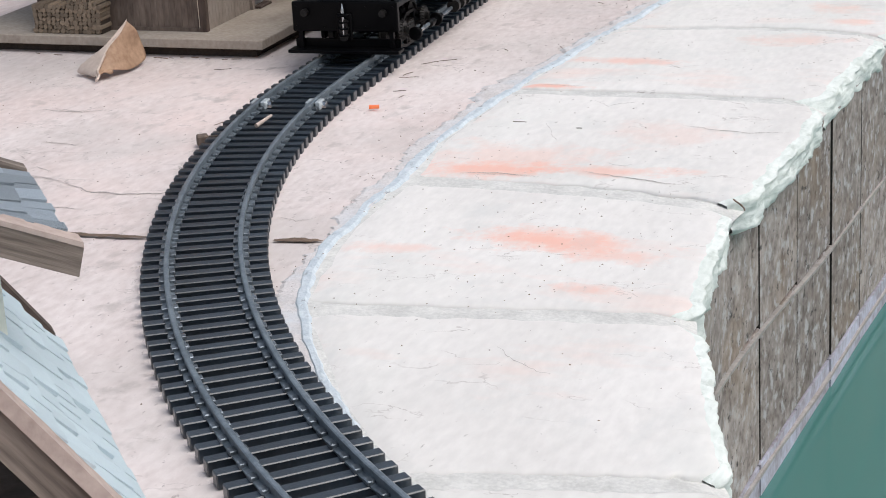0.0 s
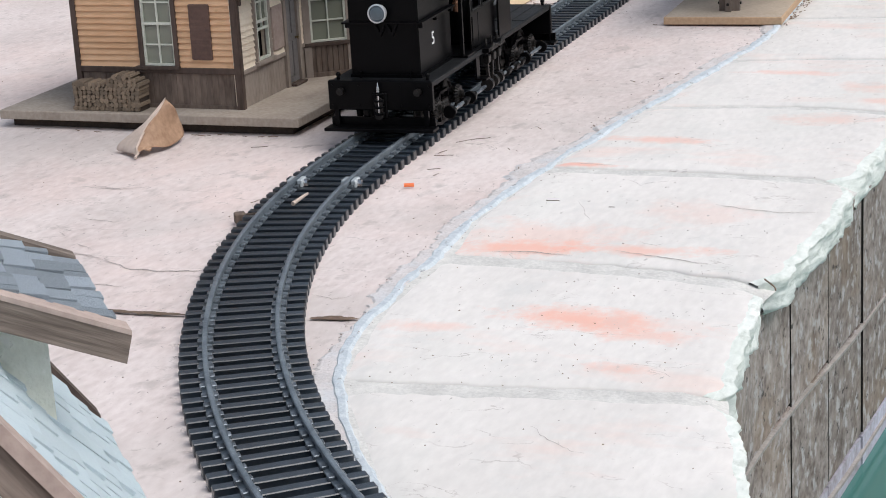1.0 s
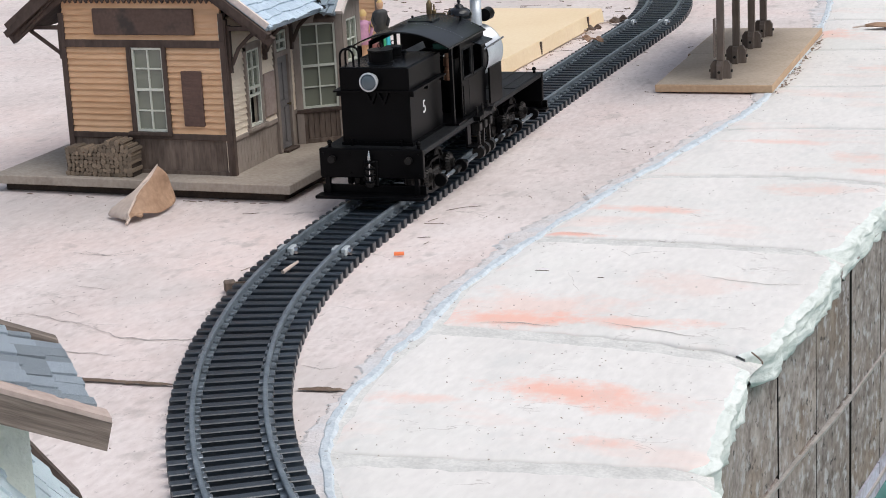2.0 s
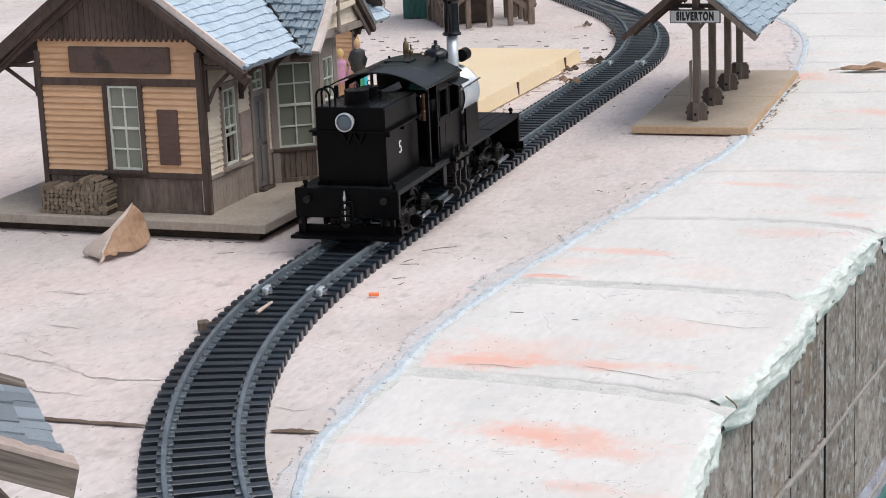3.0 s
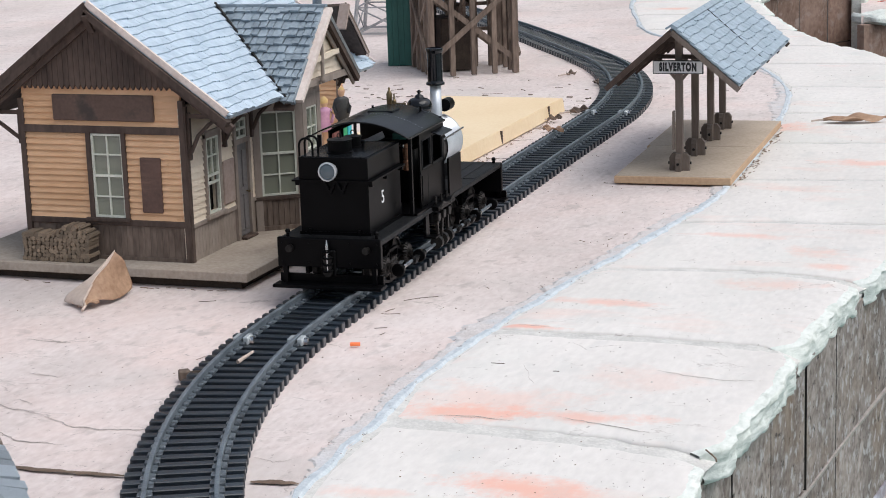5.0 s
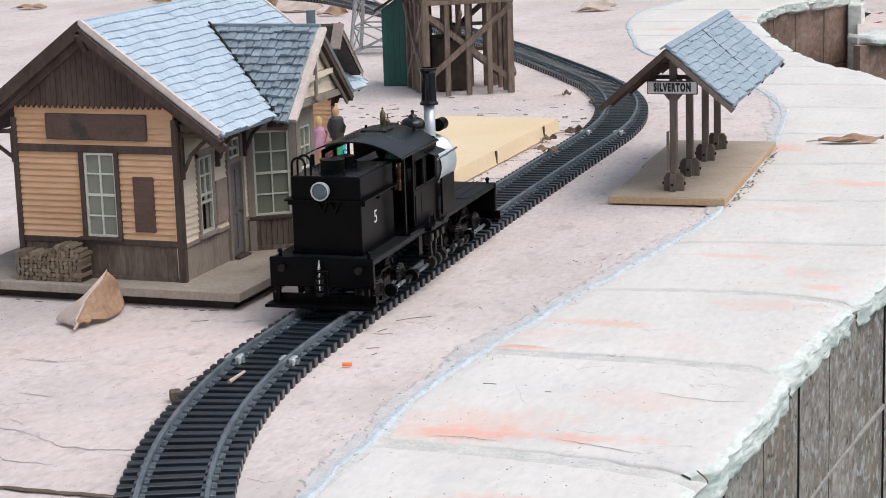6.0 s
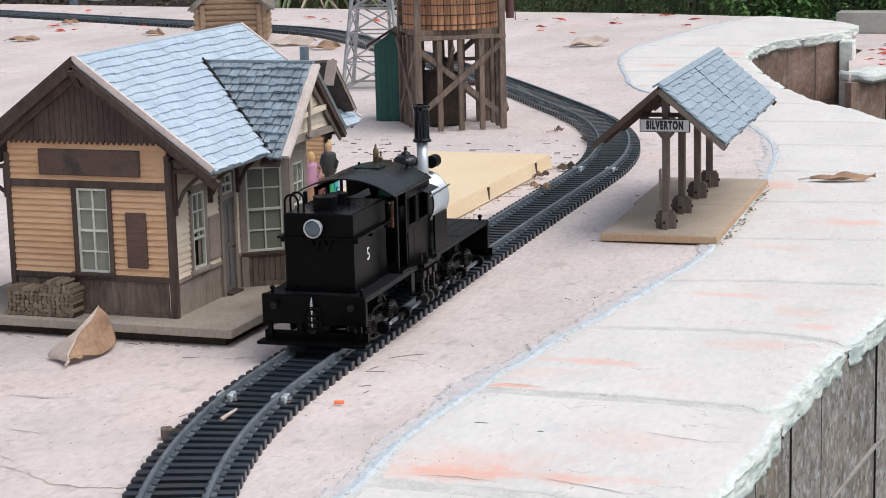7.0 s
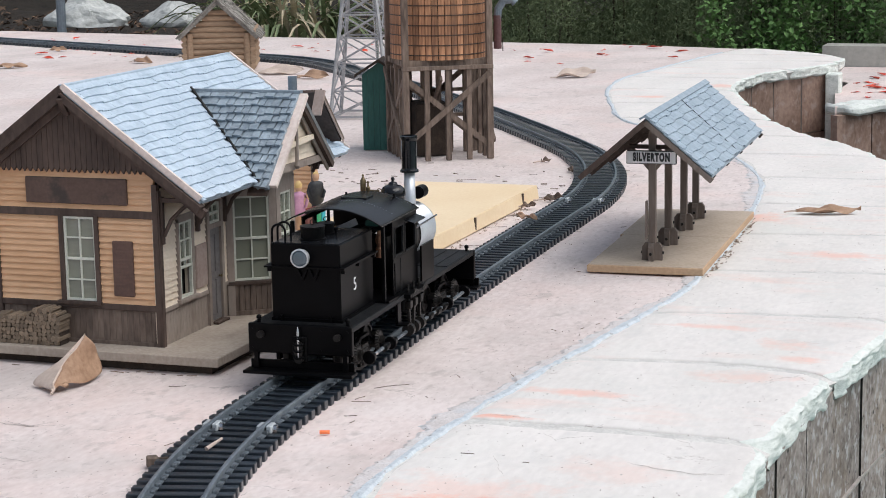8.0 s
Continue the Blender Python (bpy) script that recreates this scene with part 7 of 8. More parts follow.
M_ROOFBARK = mat("grey_bark_roof", ((0.13, 0.12, 0.105), (0.32, 0.30, 0.27)), 0.9, 0, 60, 300, 0.6)
cabin()


# ---- the steep-roofed house close to the camera ----
def near_house():
    # own axes: x out over the eave, y along the eave towards the camera, z up
    dx, dy = 0.646, -0.763
    m = Matrix(((0.763, dx, 0, 0.428), (0.646, dy, 0, -1.0785), (0, 0, 1, 0), (0, 0, 0, 1)))
    hs = thing("steep_roofed_house", "model house with steep pale blue shingle roof and raised stucco dormer", "building")
    hs.matrix_basis = m if m.determinant() > 0 else m @ Matrix.Scale(-1, 4, (0, 1, 0))
    f = 1 if m.determinant() > 0 else -1
    Y = lambda v: v * f
    L = 0.0852
    # upper roof
    ZE, SU = 0.2250, 0.46
    up = lambda x: ZE - SU * x
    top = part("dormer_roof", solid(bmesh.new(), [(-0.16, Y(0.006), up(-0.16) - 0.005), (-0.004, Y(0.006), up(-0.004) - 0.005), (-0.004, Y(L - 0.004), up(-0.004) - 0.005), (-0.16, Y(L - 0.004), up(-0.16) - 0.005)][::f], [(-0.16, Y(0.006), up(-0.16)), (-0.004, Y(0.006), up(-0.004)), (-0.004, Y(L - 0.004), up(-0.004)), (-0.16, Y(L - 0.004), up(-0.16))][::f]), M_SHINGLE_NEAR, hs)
    rng = random.Random(77)
    me = shingle_mesh(M_SHINGLE_NEAR)
    ln = math.sqrt(1 + SU * SU)
    for r in range(16):
        a = -rng.uniform(0, 0.012)
        while a < L - 0.008:
            w = rng.uniform(0.008, 0.015)
            lo, hi = max(a, 0.0), min(a + w, L - 0.008)
            if hi - lo > 0.003:
                x = -0.002 - r * 0.0096 + rng.uniform(-0.0008, 0.0008)
                ob = new("shingle", me)
                ob.parent = top
                ax, dn = Vector((0, 1, 0)), Vector((1, 0, -SU)).normalized()
                u = Vector((SU, 0, 1)).normalized()
                ob.matrix_basis = Matrix.Translation((x, Y(0.004 + (lo + hi) / 2), up(x) + 0.0006)) @ Matrix((ax, -dn, u)).transposed().to_4x4() @ Matrix.Diagonal((hi - lo - 0.0007, 0.0145, 0.0024 * rng.uniform(0.7, 1.15), 1))
            a += w
    part("barge_board", solid(bmesh.new(), [(-0.16, Y(L - 0.002), up(-0.16) - 0.0105), (0.000, Y(L - 0.002), up(0) - 0.0095), (0.000, Y(L + 0.003), up(0) - 0.0095), (-0.16, Y(L + 0.003), up(-0.16) - 0.0105)][::f], [(-0.16, Y(L - 0.002), up(-0.16) + 0.001), (0.0025, Y(L - 0.002), up(0.0025) + 0.0008), (0.0025, Y(L + 0.003), up(0.0025) + 0.0008), (-0.16, Y(L + 0.003), up(-0.16) + 0.001)][::f]), M_GRAINWOOD, top, "grained grey wood barge board")
    part("barge_cap", solid(bmesh.new(), [(-0.16, Y(L - 0.006), up(-0.16) + 0.001), (0.0025, Y(L - 0.006), up(0.0025) + 0.001), (0.0025, Y(L + 0.0035), up(0.0025) + 0.001), (-0.16, Y(L + 0.0035), up(-0.16) + 0.001)][::f], [(-0.16, Y(L - 0.006), up(-0.16) + 0.0028), (0.0025, Y(L - 0.006), up(0.0025) + 0.0028), (0.0025, Y(L + 0.0035), up(0.0025) + 0.0028), (-0.16, Y(L + 0.0035), up(-0.16) + 0.0028)][::f]), M_NEARCAP, top)
    part("far_barge", solid(bmesh.new(), [(-0.16, Y(-0.003), up(-0.16) - 0.004), (-0.001, Y(-0.003), up(0) - 0.004), (-0.001, Y(0.004), up(0) - 0.004), (-0.16, Y(0.004), up(-0.16) - 0.004)][::f], [(-0.16, Y(-0.003), up(-0.16) + 0.0045), (-0.001, Y(-0.003), up(0) + 0.0045), (-0.001, Y(0.004), up(0) + 0.0045), (-0.16, Y(0.004), up(-0.16) + 0.0045)][::f]), M_GRAINWOOD, top)
    # dormer wall
    part("dormer_wall", solid(bmesh.new(), [(-0.16, Y(0.012), 0.10), (-0.022, Y(0.012), 0.10), (-0.022, Y(L - 0.014), 0.10), (-0.16, Y(L - 0.014), 0.10)][::f], [(-0.16, Y(0.012), up(-0.16) - 0.006), (-0.022, Y(0.012), up(-0.022) - 0.006), (-0.022, Y(L - 0.014), up(-0.022) - 0.006), (-0.16, Y(L - 0.014), up(-0.16) - 0.006)][::f]), M_STUCCO, hs, "pale green stucco dormer wall")
    # lower roof
    EX, EZ, SLO = 0.006, 0.150, 1.42
    lowz = lambda x: EZ + SLO * (EX - x)
    ya, yb = -0.0310, 0.154
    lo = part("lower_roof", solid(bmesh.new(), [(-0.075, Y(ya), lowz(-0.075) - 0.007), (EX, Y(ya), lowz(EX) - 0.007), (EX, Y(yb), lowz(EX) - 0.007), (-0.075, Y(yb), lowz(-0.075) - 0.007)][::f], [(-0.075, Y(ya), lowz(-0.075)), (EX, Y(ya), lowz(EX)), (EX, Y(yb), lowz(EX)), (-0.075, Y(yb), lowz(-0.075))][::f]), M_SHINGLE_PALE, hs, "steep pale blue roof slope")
    me = shingle_mesh(M_SHINGLE_PALE)
    dn = Vector((1, 0, -SLO)).normalized()
    u = Vector((SLO, 0, 1)).normalized()
    for r in range(12):
        a = ya - rng.uniform(0, 0.012)
        while a < yb:
            w = rng.uniform(0.010, 0.018)
            l0, h0 = max(a, ya), min(a + w, yb)
            if h0 - l0 > 0.003:
                x = EX - r * 0.0066
                ob = new("shingle", me)
                ob.parent = lo
                ob.matrix_basis = Matrix.Translation((x, Y((l0 + h0) / 2), lowz(x) + 0.0004)) @ Matrix((Vector((0, 1, 0)), -dn, u)).transposed().to_4x4() @ Matrix.Diagonal((h0 - l0 - 0.0008, 0.017, 0.0022 * rng.uniform(0.6, 1.2), 1))
            a += w
    for y0, y1, mt, lb in ((ya - 0.006, ya + 0.003, M_BROWN, "dark far barge board"), (yb, yb + 0.006, M_GRAINSTEEP, "grained grey wood barge board")):
        k, up_ = (0.006, 0.0065) if mt == M_BROWN else (0.022, 0.001)
        part("barge_board", solid(bmesh.new(), [(-0.075, Y(y0), lowz(-0.075) - k), (EX, Y(y0), lowz(EX) - k), (EX, Y(y1), lowz(EX) - k), (-0.075, Y(y1), lowz(-0.075) - k)][::f], [(-0.075, Y(y0), lowz(-0.075) + up_), (EX, Y(y0), lowz(EX) + up_), (EX, Y(y1), lowz(EX) + up_), (-0.075, Y(y1), lowz(-0.075) + up_)][::f]), mt, lo, lb)
    part("barge_cap", solid(bmesh.new(), [(-0.075, Y(yb - 0.001), lowz(-0.075) + 0.0012), (EX, Y(yb - 0.001), lowz(EX) + 0.0012), (EX, Y(yb + 0.0085), lowz(EX) - 0.0040), (-0.075, Y(yb + 0.0085), lowz(-0.075) - 0.0040)][::f], [(-0.075, Y(yb - 0.001), lowz(-0.075) + 0.0040), (EX, Y(yb - 0.001), lowz(EX) + 0.0040), (EX, Y(yb + 0.0085), lowz(EX) + 0.0035), (-0.075, Y(yb + 0.0085), lowz(-0.075) + 0.0035)][::f]), M_NEARCAP, lo, "brown pink cap of the barge board")
    part("house_wall", solid(bmesh.new(), [(-0.15, Y(ya + 0.012), 0), (-0.016, Y(ya + 0.012), 0), (-0.016, Y(yb - 0.012), 0), (-0.15, Y(yb - 0.012), 0)][::f], [(-0.15, Y(ya + 0.012), 0.17), (-0.016, Y(ya + 0.012), 0.17), (-0.016, Y(yb - 0.012), 0.17), (-0.15, Y(yb - 0.012), 0.17)][::f]), M_BROWN, hs, "dark brown house wall")


M_NEARCAP = mat("brown_pink_board", ((0.36, 0.275, 0.24), (0.52, 0.415, 0.365)), 0.8, 0, 40, 260, 0.4)
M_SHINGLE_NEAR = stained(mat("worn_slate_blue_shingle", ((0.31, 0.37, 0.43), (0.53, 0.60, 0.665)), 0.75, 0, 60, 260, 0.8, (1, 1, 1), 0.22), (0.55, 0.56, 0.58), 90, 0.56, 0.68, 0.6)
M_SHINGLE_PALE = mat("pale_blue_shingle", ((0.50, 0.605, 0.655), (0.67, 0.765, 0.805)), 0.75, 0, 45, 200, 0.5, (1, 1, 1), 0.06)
near_house()


M_WASH = stained(stained(mat("sandy_cement", ((0.53, 0.495, 0.485), (0.70, 0.66, 0.65)), 0.95, 0, 60, 420, 0.7), (0.34, 0.31, 0.30), 260, 0.60, 0.68, 0.7), (0.60, 0.64, 0.68), 20, 0.5, 0.66, 0.6)

# ---- fallen leaves, petals, twigs and grit ----
def leaf_mesh(length, width, curl, twist, seed, fold=0.0, nu=18, nv=9):
    """A dry leaf: pointed at both ends, curled across and along, with a stem. Its own x runs from the stem to the tip."""
    rng = random.Random(seed)
    bm = bmesh.new()
    grid = []
    for i in range(nu + 1):
        t = i / nu
        half = width / 2 * (math.sin(math.pi * t**0.85) ** 0.8) * (1 + 0.06 * math.sin(9 * t + seed))
        row = []
        for j in range(nv):
            s = 2 * j / (nv - 1) - 1
            x, y = length * t, half * s
            z = curl * (s * s) * half * 0.9 + 0.0035 * math.sin(11 * t + 3 * s + seed) * abs(s) + fold * t * t * length + 0.006 * noise.noise(Vector((t * 3 + seed, s * 1.5, 0))) * length / 0.1
            a = twist * t
            y, z = y * math.cos(a) - z * math.sin(a), y * math.sin(a) + z * math.cos(a)
            row.append(bm.verts.new((x, y, z)))
        grid.append(row)
    for a, b in zip(grid, grid[1:]):
        for k in range(nv - 1):
            bm.faces.new((a[k], a[k + 1], b[k + 1], b[k]))
    bmesh.ops.remove_doubles(bm, verts=bm.verts[:], dist=1e-6)
    low = min(v.co.z for v in bm.verts)
    for v in bm.verts:
        v.co.z -= low
    bmesh.ops.solidify(bm, geom=bm.faces[:], thickness=0.0005)
    return bm, -low


def dry_leaf(place, length, width, curl, twist, seed, fold=0.0, material=None, label="dry curled tan leaf lying on the concrete"):
    lf = thing("dry_leaf", label, "leaf", place, "fallen leaves")
    bm, base = leaf_mesh(length, width, curl, twist, seed, fold)
    part("blade", bm, material or M_LEAFDRY, lf, smooth=True)
    part("stem", wire([(0.004, 0, base + 0.0006), (-0.006, 0.001, base * 0.7 + 0.0008), (-0.016, -0.001, 0.0012)], 0.0012, 6), M_LEAFPALE, lf)
    return lf


def big_leaf():
    """The large leaf in front of the depot: a pale flap folded over, the other half standing to a point."""
    lf = thing("dry_leaf", "large dry leaf curled up to a point before the depot", "leaf", None, "fallen leaves")
    rib = [(-0.1170, -0.1053, 0.002), (-0.1225, -0.0900, 0.0095), (-0.1225, -0.0680, 0.0235), (-0.1210, -0.0500, 0.0310), (-0.1198, -0.0360, 0.0412)]
    low = [(-0.1185, -0.0980, 0.005), (-0.1150, -0.0800, 0.005), (-0.1075, -0.0620, 0.0015), (-0.1085, -0.0330, 0.002), (-0.1125, -0.0190, 0.006), (-0.1165, -0.0190, 0.019), (-0.1145, -0.0290, 0.0320), (-0.1198, -0.0360, 0.0412)]
    flap = [(-0.1200, -0.0990, 0.004), (-0.1380, -0.0860, 0.0015), (-0.1510, -0.0800, 0.002), (-0.1485, -0.0770, 0.008), (-0.1390, -0.0710, 0.0155), (-0.1300, -0.0620, 0.0235), (-0.1198, -0.0360, 0.0412)]

    def run(points, t):
        """A smooth line through a few points."""
        p = [Vector(q) for q in points]
        f = t * (len(p) - 1)
        i = min(int(f), len(p) - 2)
        u = f - i
        a, b = p[i], p[i + 1]
        ma, mb = (b - p[max(i - 1, 0)]) / 2, (p[min(i + 2, len(p) - 1)] - a) / 2
        return (2 * u**3 - 3 * u**2 + 1) * a + (u**3 - 2 * u**2 + u) * ma + (3 * u**2 - 2 * u**3) * b + (u**3 - u**2) * mb

    for nm, edge, mt, bulge in (("blade", low, M_LEAFDRY, 0.0045), ("folded_flap", flap, M_LEAFPALE, 0.002)):
        bm = bmesh.new()
        rows = []
        for i in range(33):
            t = i / 32
            a, b = run(rib, t), run(edge, t)
            row = []
            for j in range(15):
                s = j / 14
                p = a.lerp(b, s) + Vector((0.35, -0.75, 0.45)) * bulge * math.sin(math.pi * s) * math.sin(math.pi * t)
                p += Vector((0.3, -0.5, 0.5)) * 0.0016 * noise.noise(Vector((t * 5, s * 3, bulge * 100)))
                p.z = max(p.z, 0.0006 + 0.0008 * s)
                row.append(bm.verts.new(p))
            rows.append(row)
        grid_faces(bm, rows)
        bmesh.ops.remove_doubles(bm, verts=bm.verts[:], dist=1e-5)
        bmesh.ops.solidify(bm, geom=bm.faces[:], thickness=0.0005)
        part(nm, bm, mt, lf, "pale half lying back" if nm == "folded_flap" else "", smooth=True)
    part("stem", wire([run(rib, 0.40) + Vector((0.001, -0.002, 0.001)), run(rib, 0.2) + Vector((0.001, -0.003, 0.001)), Vector((-0.1175, -0.1000, 0.0045)), Vector((-0.1165, -0.1080, 0.002))], 0.0013, 8), M_LEAFPALE, lf, "pale leaf stem")


big_leaf()
dry_leaf(pose(0.3700, 1.050, 0.0030, 0, 0, 10), 0.088, 0.024, 0.35, 0.3, 5, 0.05, None, "long brown curled leaf lying on the flagstones")
dry_leaf(pose(-0.505, 2.900, 0.0005, 0, 0, 40), 0.100, 0.046, 0.5, 0.6, 8, 0.12, M_LEAFPALE)
dry_leaf(pose(-2.06, 2.95, 0.0005, 0, 0, 20), 0.08, 0.035, 0.3, 0.5, 9)
dry_leaf(pose(-1.76, 3.15, 0.0005, 0, 0, -10), 0.06, 0.03, 0.6, 0.9, 10)
dry_leaf(pose(-1.27, 2.88, 0.0005, 0, 0, 22), 0.115, 0.050, 0.5, 0.9, 12, 0.10, M_LEAFPALE)
dry_leaf(pose(-1.13, 2.80, 0.0005, 0, 0, 10), 0.080, 0.034, 0.5, 1.1, 13, 0.1)
dry_leaf(pose(-1.70, 3.30, 0.0005, 0, 0, 25), 0.08, 0.03, 0.3, 0.6, 14, 0.0, M_LEAFPALE)
dry_leaf(pose(-2.20, 3.46, 0.0005, 0, 0, 30), 0.05, 0.022, 0.4, 0.7, 15)
dry_leaf(pose(0.030, 0.856, 0.0148, 0, 0, -20), 0.034, 0.010, 0.2, 0.2, 16, 0.0, None, "narrow brown leaf lying across the rails")

for x, y, turn, length, seed in ((-0.012, 1.014, 30, 0.020, 21), (-0.000, 1.087, 10, 0.030, 22), (-0.048, 1.397, -60, 0.020, 23), (-0.122, 1.482, 50, 0.018, 24)):
    dry_leaf(pose(x, y, 0.0006, 0, 0, turn), length, length * 0.45, 0.9, 0.7, seed, 0.1, M_TIMBER, "curled brown scrap of bark beside the track")

RD = random.Random(99)
petal_bm, _ = leaf_mesh(1.0, 0.42, 0.4, 0.3, 3, 0.0, 8, 5)
petal_me = bpy.data.meshes.new("petal")
petal_bm.to_mesh(petal_me)
petal_bm.free()
petal_me.materials.append(M_PETAL)


def petal(x, y, z, size):
    ob = new("red_petal", petal_me)
    ob.matrix_basis = pose(x, y, z, RD.uniform(-8, 8), RD.uniform(-8, 8), RD.uniform(0, 360)) @ Matrix.Scale(size, 4)
    tagged(ob, "small bright red fallen flower petal on the concrete", "petal", "red petals")


for x, y in ((-2.37, 4.02 - 0.12), (-2.17, 3.40), (-0.714, 3.413), (-0.56, 3.557), (-0.341, 3.478), (-0.362, 3.70), (-0.47, 2.98), (-2.05, 3.30), (-2.10, 3.25), (-1.15, 3.5), (-1.30, 3.62), (-0.72, 3.62), (-0.50, 3.78), (-1.5, 3.7)):
    petal(x, y, 0.001, RD.uniform(0.030, 0.05))
for i in range(60):
    petal(RD.uniform(-2.9, -0.4), RD.choice((RD.uniform(3.2, 3.85), RD.uniform(3.5, 3.9))), 0.001, RD.uniform(0.010, 0.022))
for i in range(44):
    deep = RD.uniform(0.09, 0.50)
    spot = along_edge @ Vector((RD.uniform(0.04, 0.50) + deep * 0.95, deep, 0))
    petal(spot.x, spot.y, -0.0695, RD.uniform(0.02, 0.05))

dot = part("orange_tube", tube((-0.0042, 0, 0.0017), (0.0042, 0, 0.0017), 0.0017, seg=12), M_ORANGE, None, "", pose(0.1757, -0.1600, 0, 0, 0, 18))
tagged(dot, "tiny bright orange plastic tube on the concrete", "plastic tube")
blk = thing("wood_block", "small weathered brown wood block beside the track", "wood block", pose(0.0835, -0.2835, 0, 0, 0, 38))
part("block", rough(box(-0.0095, 0.0, -0.0042, 0.0042, 0, 0.0085, bevel=0.001), 0.0006, 200), M_TIMBER, blk)
part("peg", rough(box(-0.0005, 0.009, -0.0028, 0.0028, 0, 0.0065, bevel=0.0008), 0.0006, 200), M_BARK, blk)
stk = part("stick", rough(tube((-0.0018, -0.0110, 0.0090), (0.0018, 0.0110, 0.0120), 0.0019, 0.0013, seg=10), 0.0006, 150), M_LEAFPALE, None, "", pose(0.1150, -0.2460, 0))
tagged(stk, "pale broken stick lying across the ties", "stick")

TW = random.Random(5)


def twig(x, y, length, turn, r=0.0003, z=0.0):
    pts = [(length * (k / 5 - 0.5), 0.05 * length * math.sin(k * 1.1 + length * 900) * TW.uniform(0.3, 1), r * 0.8) for k in range(6)]
    ob = part("twig", wire(pts, r, 5), M_TWIG, None, "", pose(x, y, z, 0, 0, turn))
    tagged(ob, "thin dry brown twig lying on the stone", "twig", "twigs")


for x, y, ln, tn in ((0.172, 0.008, 0.042, 40), (0.166, -0.052, 0.022, 10), (0.160, -0.040, 0.016, 70), (0.175, -0.100, 0.014, 20), (0.184, -0.118, 0.010, 80), (0.1657, 0.9005, 0.012, 60), (0.2990, -0.452, 0.028, 65), (-0.005, 0.560, 0.03, 15), (0.006, 0.640, 0.035, 40), (0.010, 0.720, 0.03, 5),
                     (-0.002, 0.860, 0.04, 20), (0.012, 0.930, 0.03, 60), (-0.050, 1.150, 0.05, 10), (-0.130, 1.230, 0.05, -5), (-0.180, 1.270, 0.04, 10), (-0.030, 1.120, 0.05, 0), (0.345, 0.640, 0.03, 80), (0.340, 0.720, 0.03, 60), (0.335, 0.900, 0.03, 85), (0.02, 1.42, 0.06, 10), (0.060, 0.47, 0.02, 0), (-0.02, -0.045, 0.02, 25), (0.03, 0.03, 0.018, 15)):
    twig(x, y, ln * 0.8, tn)
twig(0.5290, -0.3765, 0.026, -62, 0.0006, 0.0020)
for i in range(36):
    y = TW.uniform(-0.7, 1.4)
    twig(TW.uniform(-0.02, inner(y)), y, TW.uniform(0.004, 0.011), TW.uniform(0, 180), 0.0003)
for i in range(3):
    y = TW.uniform(-0.3, 0.9)
    twig(TW.uniform(inner(y) + 0.03, outer(y) - 0.03), y, TW.uniform(0.004, 0.012), TW.uniform(-30, 30), 0.0003, 0.0012)
for i in range(110):
    twig(TW.uniform(-0.65, 0.02), 1.19 + abs(TW.gauss(0, 0.11 if i % 2 else 0.02)), TW.uniform(0.004, 0.013), TW.uniform(-60, 60), TW.uniform(0.0003, 0.0008))
for i in range(14):
    twig(TW.uniform(-0.33, 0.0), TW.uniform(-0.012, -0.004), TW.uniform(0.004, 0.010), TW.uniform(-30, 30), 0.0004)

bm = bmesh.new()
rows = []
for i in range(900):
    y = -0.75 + i * 0.0028
    lo_x = inner(y) - max(0.004, 0.022 + 0.022 * noise.noise(Vector((y * 7, 8, 0))) + 0.010 * noise.noise(Vector((y * 60, 8, 0))) + 0.006 * noise.noise(Vector((y * 240, 8, 0))))
    rows.append([bm.verts.new((lo_x + (inner(y) - lo_x) * k / 3, y, 0.0001 if k else -0.0030)) for k in range(4)])
grid_faces(bm, rows)
tagged(part("cement_wash", bm, M_WASH), "thin grey sandy cement wash beside the flagstones", "mortar", kind="structure")

# the expansion joint across the concrete, with grit along it
for xa, xb, yc in ((-0.30, 0.152, -0.530), (0.238, 0.272, -0.498)):
    bm = bmesh.new()
    up_, lo_ = [], []
    n = 120
    for i in range(n + 1):
        t = i / n
        x = xa + (xb - xa) * t
        y = yc + (0.020 * t if xa < 0 else 0.003 * t) + 0.0035 * noise.noise(Vector((x * 40, 1, 0))) + 0.0016 * noise.noise(Vector((x * 170, 1, 0)))
        w = max(0.0004, 0.0028 + 0.0024 * noise.noise(Vector((x * 30, 4, 0))) + 0.0014 * noise.noise(Vector((x * 160, 4, 0)))) * (1.0 if xa < 0 else 1.5 * math.sin(math.pi * (0.1 + 0.85 * t)))
        up_.append(bm.verts.new((x, y + w, 0.0003)))
        lo_.append(bm.verts.new((x, y - w, 0.0003)))
    for i in range(n):
        bm.faces.new((lo_[i], lo_[i + 1], up_[i + 1], up_[i]))
    tagged(part("joint_line", bm, M_TWIG), "dark gritty joint across the concrete", "joint", kind="structure")
bm = bmesh.new()
for i in range(1500):
    y = TW.uniform(-0.8, 1.6)
    x = inner(y) + TW.gauss(-0.01, 0.012) if TW.random() < 0.3 else TW.uniform(-0.5, outer(y) - 0.02)
    r = TW.uniform(0.0003, 0.0008)
    if i < 95:
        x, y = TW.uniform(0.33, 0.50), TW.uniform(-0.585, -0.365)
        r *= TW.uniform(0.5, 1.3)
    z = 0.0010 if x > inner(y) else -0.0003
    v = [bm.verts.new((x + r * math.cos(a + r * 900), y + r * 0.7 * math.sin(a + r * 900), z)) for a in (0, 1.6, 3.1, 4.7)]
    tp = bm.verts.new((x, y, z + r * 0.9))
    for k in range(4):
        bm.faces.new((v[k], v[(k + 1) % 4], tp))
